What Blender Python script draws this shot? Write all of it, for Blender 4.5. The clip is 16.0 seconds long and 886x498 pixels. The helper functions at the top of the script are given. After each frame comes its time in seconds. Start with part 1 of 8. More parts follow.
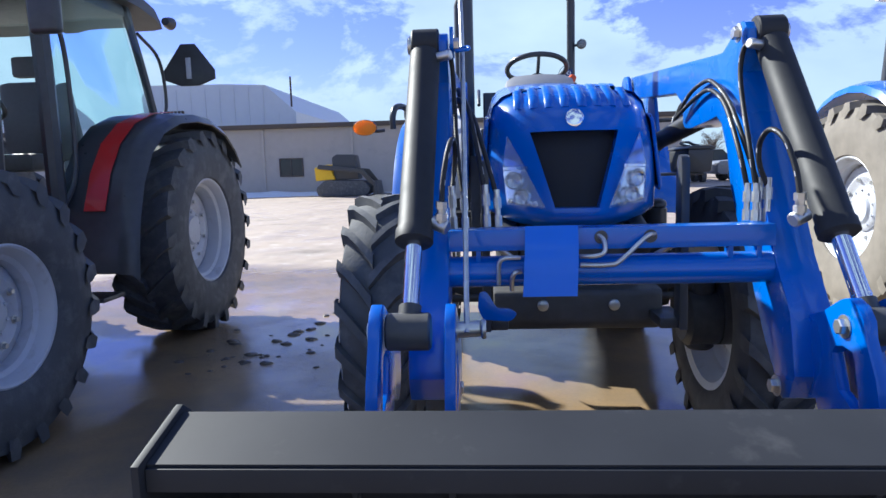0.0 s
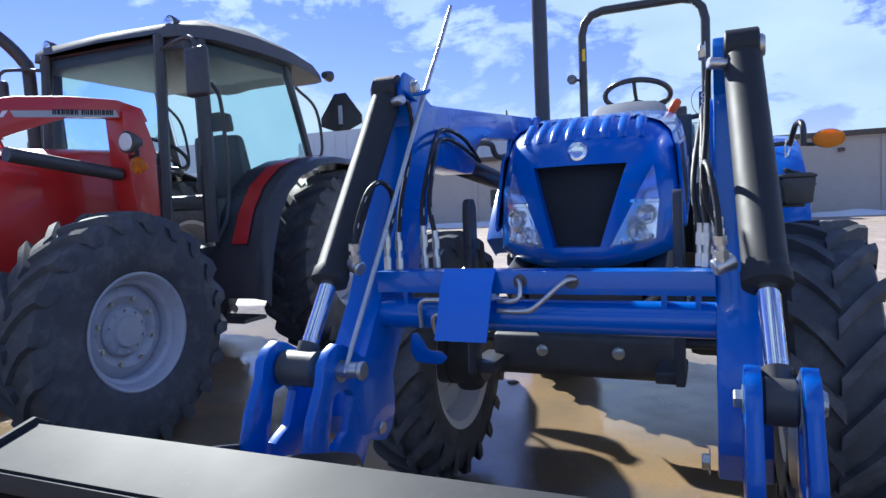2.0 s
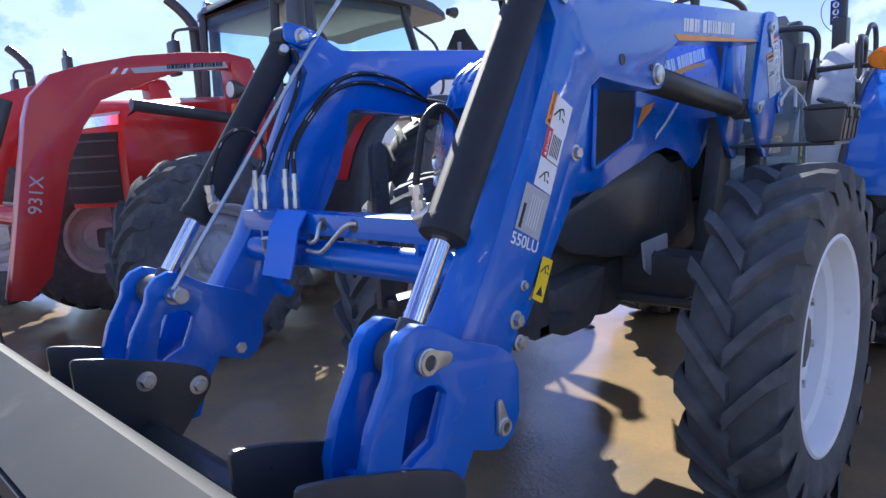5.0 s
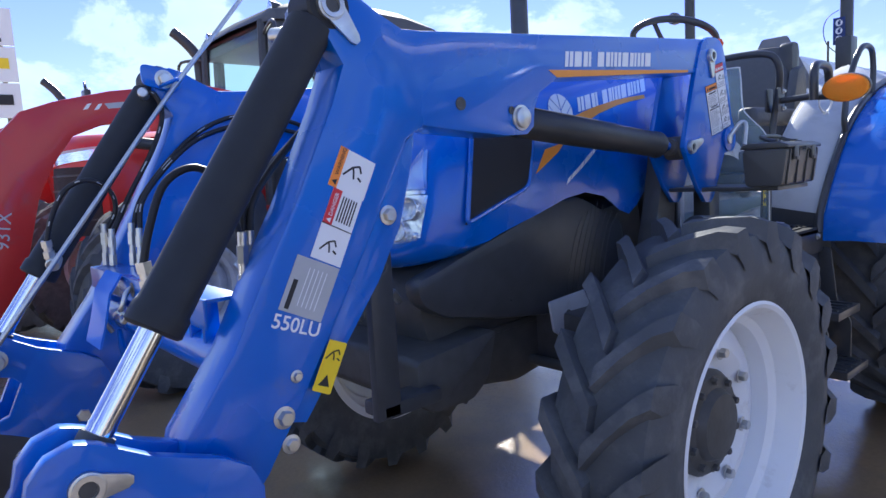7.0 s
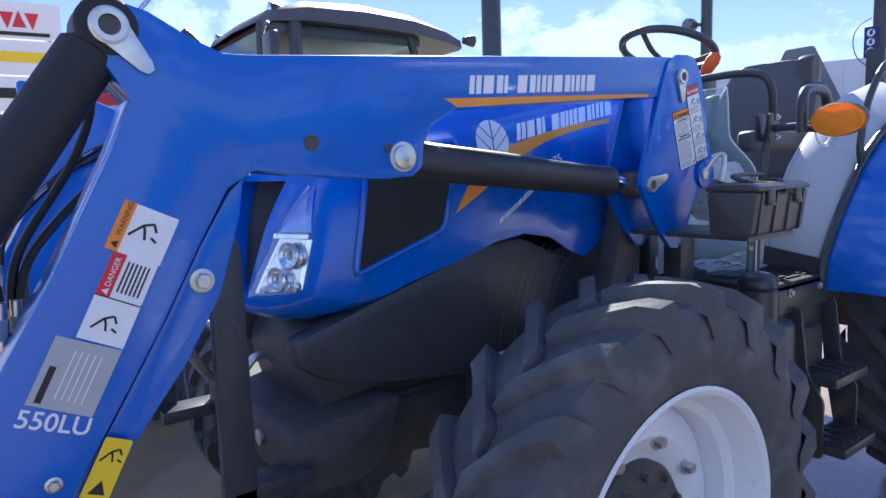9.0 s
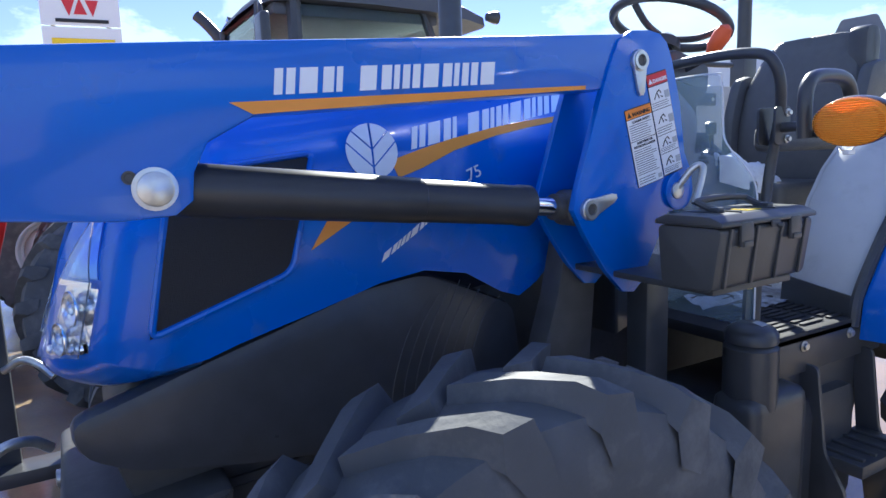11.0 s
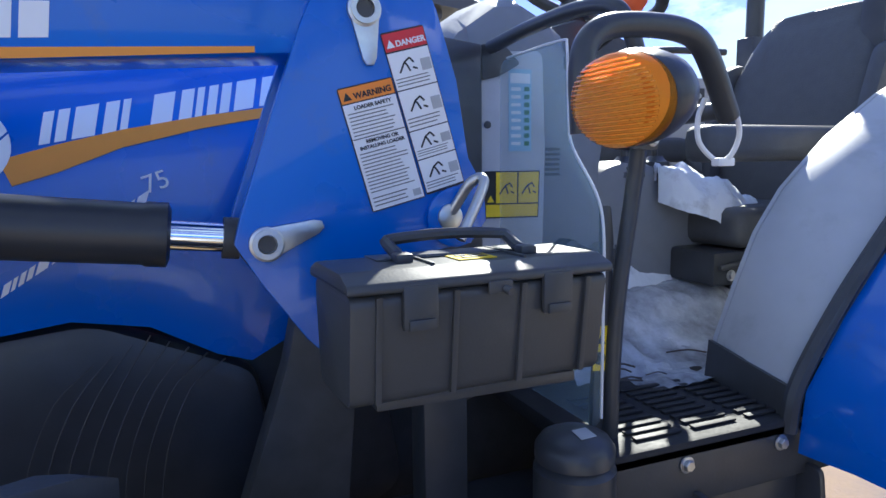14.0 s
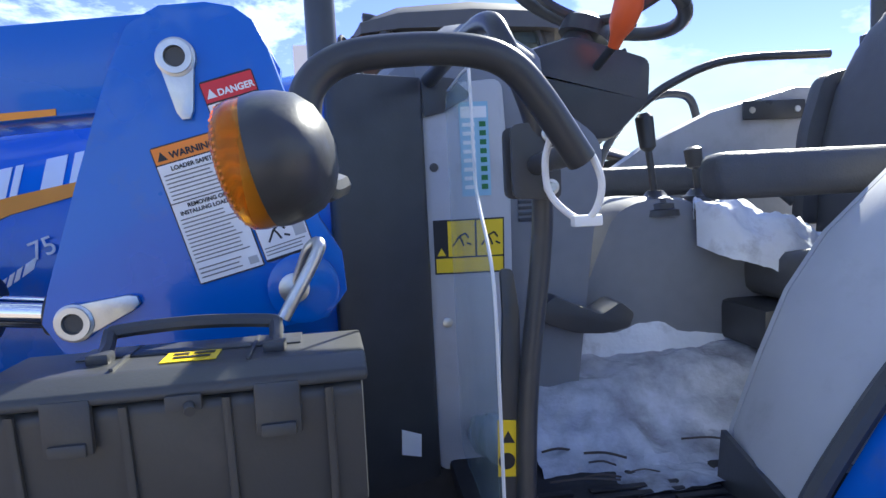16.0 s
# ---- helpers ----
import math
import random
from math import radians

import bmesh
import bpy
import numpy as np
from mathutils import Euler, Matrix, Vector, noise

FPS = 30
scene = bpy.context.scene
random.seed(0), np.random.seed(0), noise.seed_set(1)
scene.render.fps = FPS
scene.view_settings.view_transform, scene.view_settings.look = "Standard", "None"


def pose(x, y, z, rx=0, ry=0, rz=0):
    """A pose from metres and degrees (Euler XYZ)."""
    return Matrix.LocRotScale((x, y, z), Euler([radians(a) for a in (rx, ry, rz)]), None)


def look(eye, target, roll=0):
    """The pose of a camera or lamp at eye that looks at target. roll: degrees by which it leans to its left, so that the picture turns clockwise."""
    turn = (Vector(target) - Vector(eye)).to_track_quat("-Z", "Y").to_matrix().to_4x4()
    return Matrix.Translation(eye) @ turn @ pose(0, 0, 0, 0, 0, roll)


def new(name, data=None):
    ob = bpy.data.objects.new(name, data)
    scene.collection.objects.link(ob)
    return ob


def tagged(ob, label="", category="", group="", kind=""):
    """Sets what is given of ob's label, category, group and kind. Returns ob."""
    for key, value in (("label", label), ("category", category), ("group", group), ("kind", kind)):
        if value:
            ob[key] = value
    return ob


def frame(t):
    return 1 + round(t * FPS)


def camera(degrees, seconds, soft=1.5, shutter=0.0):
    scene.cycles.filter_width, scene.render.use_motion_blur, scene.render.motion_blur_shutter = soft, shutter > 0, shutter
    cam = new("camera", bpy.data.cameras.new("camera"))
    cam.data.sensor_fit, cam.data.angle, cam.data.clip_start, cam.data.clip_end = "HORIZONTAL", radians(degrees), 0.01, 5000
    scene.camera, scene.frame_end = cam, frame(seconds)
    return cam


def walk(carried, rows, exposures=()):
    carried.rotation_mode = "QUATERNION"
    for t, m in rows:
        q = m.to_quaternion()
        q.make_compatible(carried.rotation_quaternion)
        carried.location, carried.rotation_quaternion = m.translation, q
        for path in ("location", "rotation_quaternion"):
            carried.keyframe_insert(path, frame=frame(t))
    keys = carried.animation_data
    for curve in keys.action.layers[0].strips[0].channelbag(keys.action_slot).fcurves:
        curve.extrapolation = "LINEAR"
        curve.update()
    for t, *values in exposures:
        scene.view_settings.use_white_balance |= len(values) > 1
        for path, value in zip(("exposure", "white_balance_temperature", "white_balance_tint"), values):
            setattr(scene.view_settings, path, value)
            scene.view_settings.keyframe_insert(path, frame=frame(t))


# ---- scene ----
cam = camera(68.8, 16.0)
PATH = [
    (0, (-0.315, -2.934, 1.231), (-0.442, -0.954, 0.98), -1.6),
    (0.5, (-0.096, -2.94, 1.225), (-0.448, -0.998, 0.903), -2.3),
    (1, (0.085, -2.862, 1.204), (-0.341, -0.93, 0.915), -2.0),
    (1.5, (0.225, -2.795, 1.225), (-0.271, -0.871, 0.993), -2.4),
    (2, (0.413, -2.77, 1.236), (-0.372, -0.936, 1.099), -2.6),
    (2.5, (0.627, -2.762, 1.229), (-0.282, -0.994, 1.011), -2.2),
    (3, (0.769, -2.682, 1.2), (-0.185, -0.945, 0.93), -1.0),
    (3.1, (0.799, -2.661, 1.203), (-0.192, -0.951, 0.897), -2.0),
    (3.2, (0.831, -2.627, 1.213), (-0.202, -0.945, 0.89), -2.2),
    (5.3, (1.341, -2.174, 1.214), (-0.051, -0.768, 0.927), -3.2),
    (5.5, (1.357, -2.114, 1.223), (-0.043, -0.712, 0.95), -3.2),
    (6, (1.429, -1.954, 1.231), (0.016, -0.559, 0.989), -3.4),
    (6.5, (1.535, -1.816, 1.268), (0.081, -0.464, 1.03), -3.5),
    (6.6, (1.544, -1.793, 1.271), (0.076, -0.454, 1.044), -3.4),
    (7, (1.525, -1.699, 1.267), (0.014, -0.409, 1.032), -3.3),
    (7.5, (1.462, -1.589, 1.303), (-0.062, -0.306, 1.132), -1.6),
    (8, (1.466, -1.508, 1.316), (-0.091, -0.263, 1.16), -2.1),
    (8.5, (1.519, -1.346, 1.337), (-0.096, -0.179, 1.163), -2.8),
    (8.7, (1.55, -1.3, 1.356), (-0.073, -0.149, 1.157), -1.4),
    (9, (1.55, -1.246, 1.35), (-0.054, -0.075, 1.114), -1.9),
    (9.5, (1.487, -1.105, 1.345), (-0.098, 0.09, 1.101), -1.3),
    (9.7, (1.443, -1.047, 1.355), (-0.122, 0.168, 1.084), -1.4),
    (11.8, (1.436, -0.446, 1.421), (-0.339, 0.431, 1.139), -2.0),
    (12, (1.386, -0.389, 1.402), (-0.382, 0.509, 1.135), -2.0),
    (12.3, (1.349, -0.301, 1.42), (-0.395, 0.656, 1.213), -0.8),
    (12.5, (1.33, -0.256, 1.417), (-0.397, 0.741, 1.262), -1.4),
    (13, (1.356, -0.102, 1.418), (-0.424, 0.801, 1.288), -2.1),
    (13.5, (1.373, 0.008, 1.415), (-0.445, 0.823, 1.242), -2.1),
    (14, (1.306, 0.089, 1.392), (-0.531, 0.837, 1.132), -0.8),
    (14.2, (1.269, 0.141, 1.403), (-0.581, 0.851, 1.132), -0.7),
    (14.5, (1.234, 0.179, 1.409), (-0.604, 0.919, 1.135), -0.6),
    (15, (1.212, 0.254, 1.41), (-0.687, 0.846, 1.202), -1.5),
    (15.5, (1.246, 0.406, 1.424), (-0.716, 0.745, 1.242), -0.7),
    (15.8, (1.257, 0.46, 1.422), (-0.716, 0.738, 1.249), -2.2),
    (16, (1.255, 0.498, 1.419), (-0.722, 0.745, 1.251), -2.9),
]
EXPOSURES = [(0, 1.11, 5800, 6), (3.2, 1.01, 5650, 6), (5.3, 1.49, 6000, 8), (9.5, 1.55, 5900, 7), (12, 1.64, 6000, 4), (12.5, 1.50, 6350, 5), (13, 1.26, 5950, 4), (13.5, 1.28, 5950, 4), (14, 1.56, 6000, 4), (14.5, 1.64, 6750, 4), (15, 1.76, 7150, 4), (15.5, 1.76, 6800, 4), (16, 1.64, 6150, 4)]
walk(cam, [(t, look(eye, target, roll)) for t, eye, target, roll in PATH], EXPOSURES)

# ---- world, sun ----
SUN_AZ, SUN_EL = 54.0, 35.0   # azimuth from +y towards -x, elevation, degrees
world = bpy.data.worlds.new("world")
scene.world = world
world.use_nodes = True
wn, wl = world.node_tree.nodes, world.node_tree.links
wn.clear()
w_out = wn.new("ShaderNodeOutputWorld")
w_bg = wn.new("ShaderNodeBackground")
w_bg.inputs["Strength"].default_value = 0.14
w_sky = wn.new("ShaderNodeTexSky")
w_sky.sky_type = "NISHITA"
w_sky.sun_disc = False
w_sky.sun_elevation = radians(SUN_EL)
w_sky.sun_rotation = radians(-SUN_AZ)
w_sky.air_density, w_sky.dust_density, w_sky.ozone_density = 1.0, 0.0, 3.0
# broken cumulus over the sky, flattened a little towards the horizon
w_co = wn.new("ShaderNodeTexCoord")
w_sep = wn.new("ShaderNodeSeparateXYZ")
wl.new(w_co.outputs["Generated"], w_sep.inputs[0])
w_com = wn.new("ShaderNodeMapping")
w_com.inputs["Scale"].default_value = (1.0, 1.0, 2.1)
wl.new(w_co.outputs["Generated"], w_com.inputs["Vector"])
w_no = wn.new("ShaderNodeTexNoise")
w_no.inputs["Scale"].default_value = 3.4
w_no.inputs["Detail"].default_value = 9.0
w_no.inputs["Roughness"].default_value = 0.62
w_no.inputs["Distortion"].default_value = 0.25
wl.new(w_com.outputs[0], w_no.inputs["Vector"])
w_ramp = wn.new("ShaderNodeValToRGB")
w_ramp.color_ramp.elements[0].position = 0.508
w_ramp.color_ramp.elements[1].position = 0.556
# the bank thickens towards the horizon
w_low = wn.new("ShaderNodeMapRange"); w_low.interpolation_type = "SMOOTHSTEP"
w_low.inputs["From Min"].default_value, w_low.inputs["From Max"].default_value = 0.05, 0.36
w_low.inputs["To Min"].default_value, w_low.inputs["To Max"].default_value = 0.095, -0.005
wl.new(w_sep.outputs["Z"], w_low.inputs["Value"])
w_cov = wn.new("ShaderNodeMath"); w_cov.operation = "ADD"
wl.new(w_no.outputs["Fac"], w_cov.inputs[0])
wl.new(w_low.outputs["Result"], w_cov.inputs[1])
wl.new(w_cov.outputs[0], w_ramp.inputs[0])
w_tint = wn.new("ShaderNodeMix"); w_tint.data_type = "RGBA"
w_tint.inputs["A"].default_value = (1.45, 1.95, 2.5, 1)
w_tint.inputs["B"].default_value = (2.95, 3.5, 3.85, 1)
w_no2 = wn.new("ShaderNodeTexNoise")
w_no2.inputs["Scale"].default_value = 5.0
w_no2.inputs["Detail"].default_value = 5.0
wl.new(w_com.outputs[0], w_no2.inputs["Vector"])
wl.new(w_no2.outputs["Fac"], w_tint.inputs["Factor"])
w_mix = wn.new("ShaderNodeMix"); w_mix.data_type = "RGBA"
wl.new(w_ramp.outputs["Color"], w_mix.inputs["Factor"])
w_deep = wn.new("ShaderNodeMix"); w_deep.data_type = "RGBA"; w_deep.blend_type = "MULTIPLY"
w_deep.inputs["Factor"].default_value = 1.0
w_deep.inputs["B"].default_value = (0.385, 0.335, 0.62, 1)
wl.new(w_sky.outputs[0], w_deep.inputs["A"])
wl.new(w_deep.outputs["Result"], w_mix.inputs["A"])
wl.new(w_tint.outputs["Result"], w_mix.inputs["B"])
wl.new(w_mix.outputs["Result"], w_bg.inputs["Color"])
wl.new(w_bg.outputs[0], w_out.inputs[0])

sun_data = bpy.data.lights.new("sun", "SUN")
sun_data.energy, sun_data.angle, sun_data.color = 5.0, radians(0.55), (1.0, 0.93, 0.82)
sun = new("sun", sun_data)
sun_way = Vector((-math.sin(radians(SUN_AZ)) * math.cos(radians(SUN_EL)), math.cos(radians(SUN_AZ)) * math.cos(radians(SUN_EL)), math.sin(radians(SUN_EL))))
sun.matrix_world = look(sun_way * 30, (0, 0, 0))


# ---- materials ----
def material(name, color, rough=0.5, metal=0.0, vary=0.15, scale=12.0, bump=0.0, bump_scale=180.0, coat=0.0, rough_vary=0.1, spec=0.5, dirt=None, dirt_amount=0.0, dirt_scale=4.0, transmission=0.0, alpha=1.0, ior=1.45):
    m = bpy.data.materials.new(name)
    m.use_nodes = True
    nt = m.node_tree
    b = nt.nodes["Principled BSDF"]
    co = nt.nodes.new("ShaderNodeTexCoord")
    n1 = nt.nodes.new("ShaderNodeTexNoise")
    n1.inputs["Scale"].default_value, n1.inputs["Detail"].default_value = scale, 6.0
    nt.links.new(co.outputs["Object"], n1.inputs["Vector"])
    mix = nt.nodes.new("ShaderNodeMix"); mix.data_type = "RGBA"
    mix.inputs["A"].default_value = (*[c * (1 - vary) for c in color], 1)
    mix.inputs["B"].default_value = (*[min(1, c * (1 + vary)) for c in color], 1)
    nt.links.new(n1.outputs["Fac"], mix.inputs["Factor"])
    last = mix.outputs["Result"]
    if dirt is not None:
        n2 = nt.nodes.new("ShaderNodeTexNoise")
        n2.inputs["Scale"].default_value, n2.inputs["Detail"].default_value, n2.inputs["Roughness"].default_value = dirt_scale, 8.0, 0.65
        nt.links.new(co.outputs["Object"], n2.inputs["Vector"])
        r = nt.nodes.new("ShaderNodeMapRange")
        r.inputs["From Min"].default_value, r.inputs["From Max"].default_value = 0.62 - 0.3 * dirt_amount, 0.78
        r.inputs["To Max"].default_value = min(1.0, 0.4 + dirt_amount)
        nt.links.new(n2.outputs["Fac"], r.inputs["Value"])
        mx = nt.nodes.new("ShaderNodeMix"); mx.data_type = "RGBA"
        mx.inputs["B"].default_value = (*dirt, 1)
        nt.links.new(r.outputs["Result"], mx.inputs["Factor"])
        nt.links.new(last, mx.inputs["A"])
        last = mx.outputs["Result"]
    nt.links.new(last, b.inputs["Base Color"])
    rr = nt.nodes.new("ShaderNodeMapRange")
    rr.inputs["To Min"].default_value, rr.inputs["To Max"].default_value = max(0.02, rough - rough_vary), min(1, rough + rough_vary)
    n3 = nt.nodes.new("ShaderNodeTexNoise")
    n3.inputs["Scale"].default_value, n3.inputs["Detail"].default_value = scale * 0.6, 5.0
    nt.links.new(co.outputs["Object"], n3.inputs["Vector"])
    nt.links.new(n3.outputs["Fac"], rr.inputs["Value"])
    nt.links.new(rr.outputs["Result"], b.inputs["Roughness"])
    b.inputs["Metallic"].default_value = metal
    b.inputs["Specular IOR Level"].default_value = spec
    b.inputs["Coat Weight"].default_value = coat
    b.inputs["Coat Roughness"].default_value = 0.06
    b.inputs["Transmission Weight"].default_value = transmission
    b.inputs["IOR"].default_value = ior
    b.inputs["Alpha"].default_value = alpha
    if bump:
        n4 = nt.nodes.new("ShaderNodeTexNoise")
        n4.inputs["Scale"].default_value, n4.inputs["Detail"].default_value = bump_scale, 4.0
        nt.links.new(co.outputs["Object"], n4.inputs["Vector"])
        bp = nt.nodes.new("ShaderNodeBump")
        bp.inputs["Strength"].default_value, bp.inputs["Distance"].default_value = bump, 0.004
        nt.links.new(n4.outputs["Fac"], bp.inputs["Height"])
        nt.links.new(bp.outputs["Normal"], b.inputs["Normal"])
    return m


BLUE = material("blue_paint", (0.004, 0.120, 0.53), 0.28, vary=0.06, scale=6, coat=0.5, bump=0.02, bump_scale=260, dirt=(0.10, 0.14, 0.25), dirt_amount=0.08, dirt_scale=9)
BLUE_LIGHT = material("bright_blue_plate", (0.020, 0.16, 0.70), 0.4, vary=0.06, scale=8, coat=0.2)
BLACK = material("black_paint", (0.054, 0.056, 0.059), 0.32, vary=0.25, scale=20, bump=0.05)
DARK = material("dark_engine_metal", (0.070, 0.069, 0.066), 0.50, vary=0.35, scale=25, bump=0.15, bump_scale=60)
GRILLE = material("black_grille_mesh", (0.016, 0.016, 0.017), 0.6, vary=0.3, scale=300, bump=0.5, bump_scale=500)
RUBBER = material("tyre_rubber", (0.082, 0.087, 0.093), 0.74, vary=0.25, scale=14, bump=0.25, bump_scale=90, dirt=(0.185, 0.185, 0.185), dirt_amount=0.42, dirt_scale=7)
RUBBER_DUSTY = material("dusty_tyre_rubber", (0.20, 0.18, 0.15), 0.85, vary=0.3, scale=10, bump=0.25, bump_scale=90)
WHITE_RIM = material("white_rim_paint", (0.78, 0.80, 0.82), 0.4, vary=0.05, scale=9, dirt=(0.35, 0.32, 0.28), dirt_amount=0.06, dirt_scale=14)
SILVER_RIM = material("silver_rim_paint", (0.50, 0.52, 0.56), 0.45, metal=0.1, vary=0.12, scale=9, dirt=(0.22, 0.2, 0.18), dirt_amount=0.2, dirt_scale=10)
CHROME = material("chromed_rod", (0.80, 0.81, 0.83), 0.10, metal=1.0, vary=0.04, rough_vary=0.05)
STEEL = material("zinc_plated_steel", (0.58, 0.58, 0.56), 0.34, metal=0.9, vary=0.2, scale=60, rough_vary=0.15, bump=0.08)
BUCKET = material("bucket_steel", (0.030, 0.032, 0.036), 0.62, metal=0.0, spec=0.25, vary=0.3, scale=5, bump=0.06, bump_scale=40, dirt=(0.12, 0.12, 0.12), dirt_amount=0.12, dirt_scale=6)
HOSE = material("rubber_hose", (0.014, 0.014, 0.015), 0.5, vary=0.3, scale=60, bump=0.2, bump_scale=300)
RED = material("red_paint", (0.50, 0.022, 0.020), 0.34, vary=0.08, scale=6, coat=0.4, dirt=(0.25, 0.08, 0.07), dirt_amount=0.12, dirt_scale=7)
CAB_ROOF = material("slate_cab_roof", (0.095, 0.10, 0.11), 0.62, vary=0.12, scale=9, spec=0.35, bump=0.08, bump_scale=300)
GREY_PLASTIC = material("grey_cab_plastic", (0.20, 0.21, 0.235), 0.55, vary=0.1, scale=30, bump=0.12, bump_scale=500)
LIGHT_GREY = material("light_grey_plastic", (0.46, 0.47, 0.49), 0.45, vary=0.08, scale=20, bump=0.06, bump_scale=400, dirt=(0.26, 0.255, 0.25), dirt_amount=0.28, dirt_scale=6)
BOX_PLASTIC = material("dark_grey_box_plastic", (0.058, 0.060, 0.061), 0.36, vary=0.15, scale=14, bump=0.05, bump_scale=350, dirt=(0.13, 0.12, 0.11), dirt_amount=0.1, dirt_scale=5)
SEAT = material("seat_vinyl", (0.085, 0.088, 0.094), 0.5, vary=0.15, scale=40, bump=0.3, bump_scale=350)
AMBER = material("amber_lens", (1.0, 0.36, 0.03), 0.12, vary=0.03, scale=40, transmission=0.7, ior=1.2)
SHIELD = material("clear_plastic_sheet", (0.42, 0.58, 0.64), 0.06, vary=0.10, scale=5, alpha=0.20)
FLOOR_ICE = material("dirty_floor_ice", (0.54, 0.575, 0.63), 0.22, vary=0.2, scale=14, bump=1.0, bump_scale=48, rough_vary=0.18, dirt=(0.10, 0.10, 0.105), dirt_amount=0.85, dirt_scale=9)
WET_MUD = material("wet_mud", (0.10, 0.088, 0.075), 0.14, vary=0.4, scale=20, bump=0.5, bump_scale=60)
KNOB = material("orange_knob", (0.80, 0.12, 0.03), 0.4, vary=0.05)
DECAL_WHITE = material("white_decal", (0.80, 0.81, 0.82), 0.45, vary=0.04, scale=30)
DECAL_GREY = material("silver_decal", (0.42, 0.43, 0.44), 0.4, vary=0.10, scale=25)
DECAL_ORANGE = material("orange_decal", (0.80, 0.30, 0.03), 0.4, vary=0.06, scale=20)
DECAL_WARN = material("warning_orange_decal", (0.85, 0.26, 0.03), 0.4, vary=0.05)
DECAL_RED = material("red_decal", (0.62, 0.03, 0.04), 0.4, vary=0.05)
DECAL_YELLOW = material("yellow_decal", (0.88, 0.62, 0.02), 0.4, vary=0.05)
DECAL_BLACK = material("black_print", (0.02, 0.02, 0.022), 0.5, vary=0.1)
PRINT_GREY = material("small_grey_print", (0.17, 0.17, 0.175), 0.5, vary=0.2, scale=200)
DECAL_NAVY = material("navy_decal", (0.012, 0.03, 0.14), 0.35, vary=0.1)
GLASS = material("cab_glass", (0.78, 0.93, 0.95), 0.03, vary=0.02, transmission=1.0, rough_vary=0.01, ior=1.15)
CAB_GLASS = material("tinted_cab_glass", (0.76, 0.89, 0.91), 0.03, vary=0.02, transmission=1.0, rough_vary=0.01, ior=1.14)
# the upper lamp window is clear; its blue reflection is put into the colour
LAMP_BLUE_REFLECTION = material("lamp_window_blue_reflection", (0.16, 0.30, 0.70), 0.12, metal=0.7, vary=0.1, scale=30)
LAMP_BOWL = material("flasher_bowl", (0.86, 0.80, 0.66), 0.45, metal=0.3, vary=0.05)
FLOOR_MAT = material("wet_black_rubber_mat", (0.030, 0.030, 0.031), 0.66, spec=0.35, vary=0.3, scale=18, bump=0.2, bump_scale=120, rough_vary=0.2, dirt=(0.07, 0.066, 0.06), dirt_amount=0.2, dirt_scale=9)
AMBER_RIB = material("amber_rib", (1.0, 0.46, 0.07), 0.2, vary=0.03, transmission=0.3)
LENS = material("clear_lens", (0.95, 0.97, 1.0), 0.04, vary=0.02, transmission=0.9, rough_vary=0.02, ior=1.3)
REFLECTOR = material("lamp_reflector", (0.90, 0.92, 0.95), 0.14, metal=1.0, vary=0.10, scale=60, rough_vary=0.08, bump=0.35, bump_scale=70)
BARREL = material("glossy_black_barrel", (0.034, 0.036, 0.039), 0.36, vary=0.2, scale=15)
SLEEVE = material("black_cylinder_sleeve", (0.026, 0.028, 0.031), 0.58, vary=0.2, scale=30, bump=0.08, bump_scale=500, spec=0.35)
CLEAR_ICE = material("clear_ice", (0.74, 0.84, 0.86), 0.16, vary=0.15, scale=25, bump=0.7, bump_scale=45, transmission=0.45, ior=1.31)
SNOW = material("packed_snow", (0.74, 0.78, 0.84), 0.65, vary=0.1, scale=20, bump=0.6, bump_scale=60, dirt=(0.22, 0.22, 0.23), dirt_amount=0.25, dirt_scale=16)
WALL = material("painted_block_wall", (0.43, 0.40, 0.365), 0.8, vary=0.08, scale=3, bump=0.1, bump_scale=20, dirt=(0.32, 0.29, 0.26), dirt_amount=0.2, dirt_scale=1.2)
SIDING = material("pale_metal_siding", (0.66, 0.69, 0.73), 0.5, vary=0.05, scale=2)
ROOF = material("dark_roof_edge", (0.09, 0.075, 0.065), 0.7, vary=0.2)
WINDOW = material("dark_window_glass", (0.03, 0.035, 0.04), 0.1, vary=0.2, scale=2)
YELLOW = material("yellow_paint", (0.75, 0.48, 0.02), 0.4, vary=0.1)
CARWHITE = material("white_car_paint", (0.72, 0.73, 0.75), 0.3, coat=0.4, vary=0.04)
CARDARK = material("dark_car_paint", (0.03, 0.033, 0.04), 0.3, coat=0.4, vary=0.1)
CARGREY = material("grey_car_paint", (0.20, 0.21, 0.23), 0.3, vary=0.05, coat=0.4)
SIGN_GREEN = material("green_sign", (0.02, 0.16, 0.05), 0.5, vary=0.1)
BARK = material("bare_branches", (0.09, 0.075, 0.065), 0.9, vary=0.3)
ZIPTIE = material("white_nylon", (0.80, 0.80, 0.78), 0.45, vary=0.04)


# ---- building helpers ----
def thing(name, at, label, category, group="", kind=""):
    ob = new(name)
    ob.empty_display_size = 0.1
    ob.location = at
    return tagged(ob, label, category, group, kind)


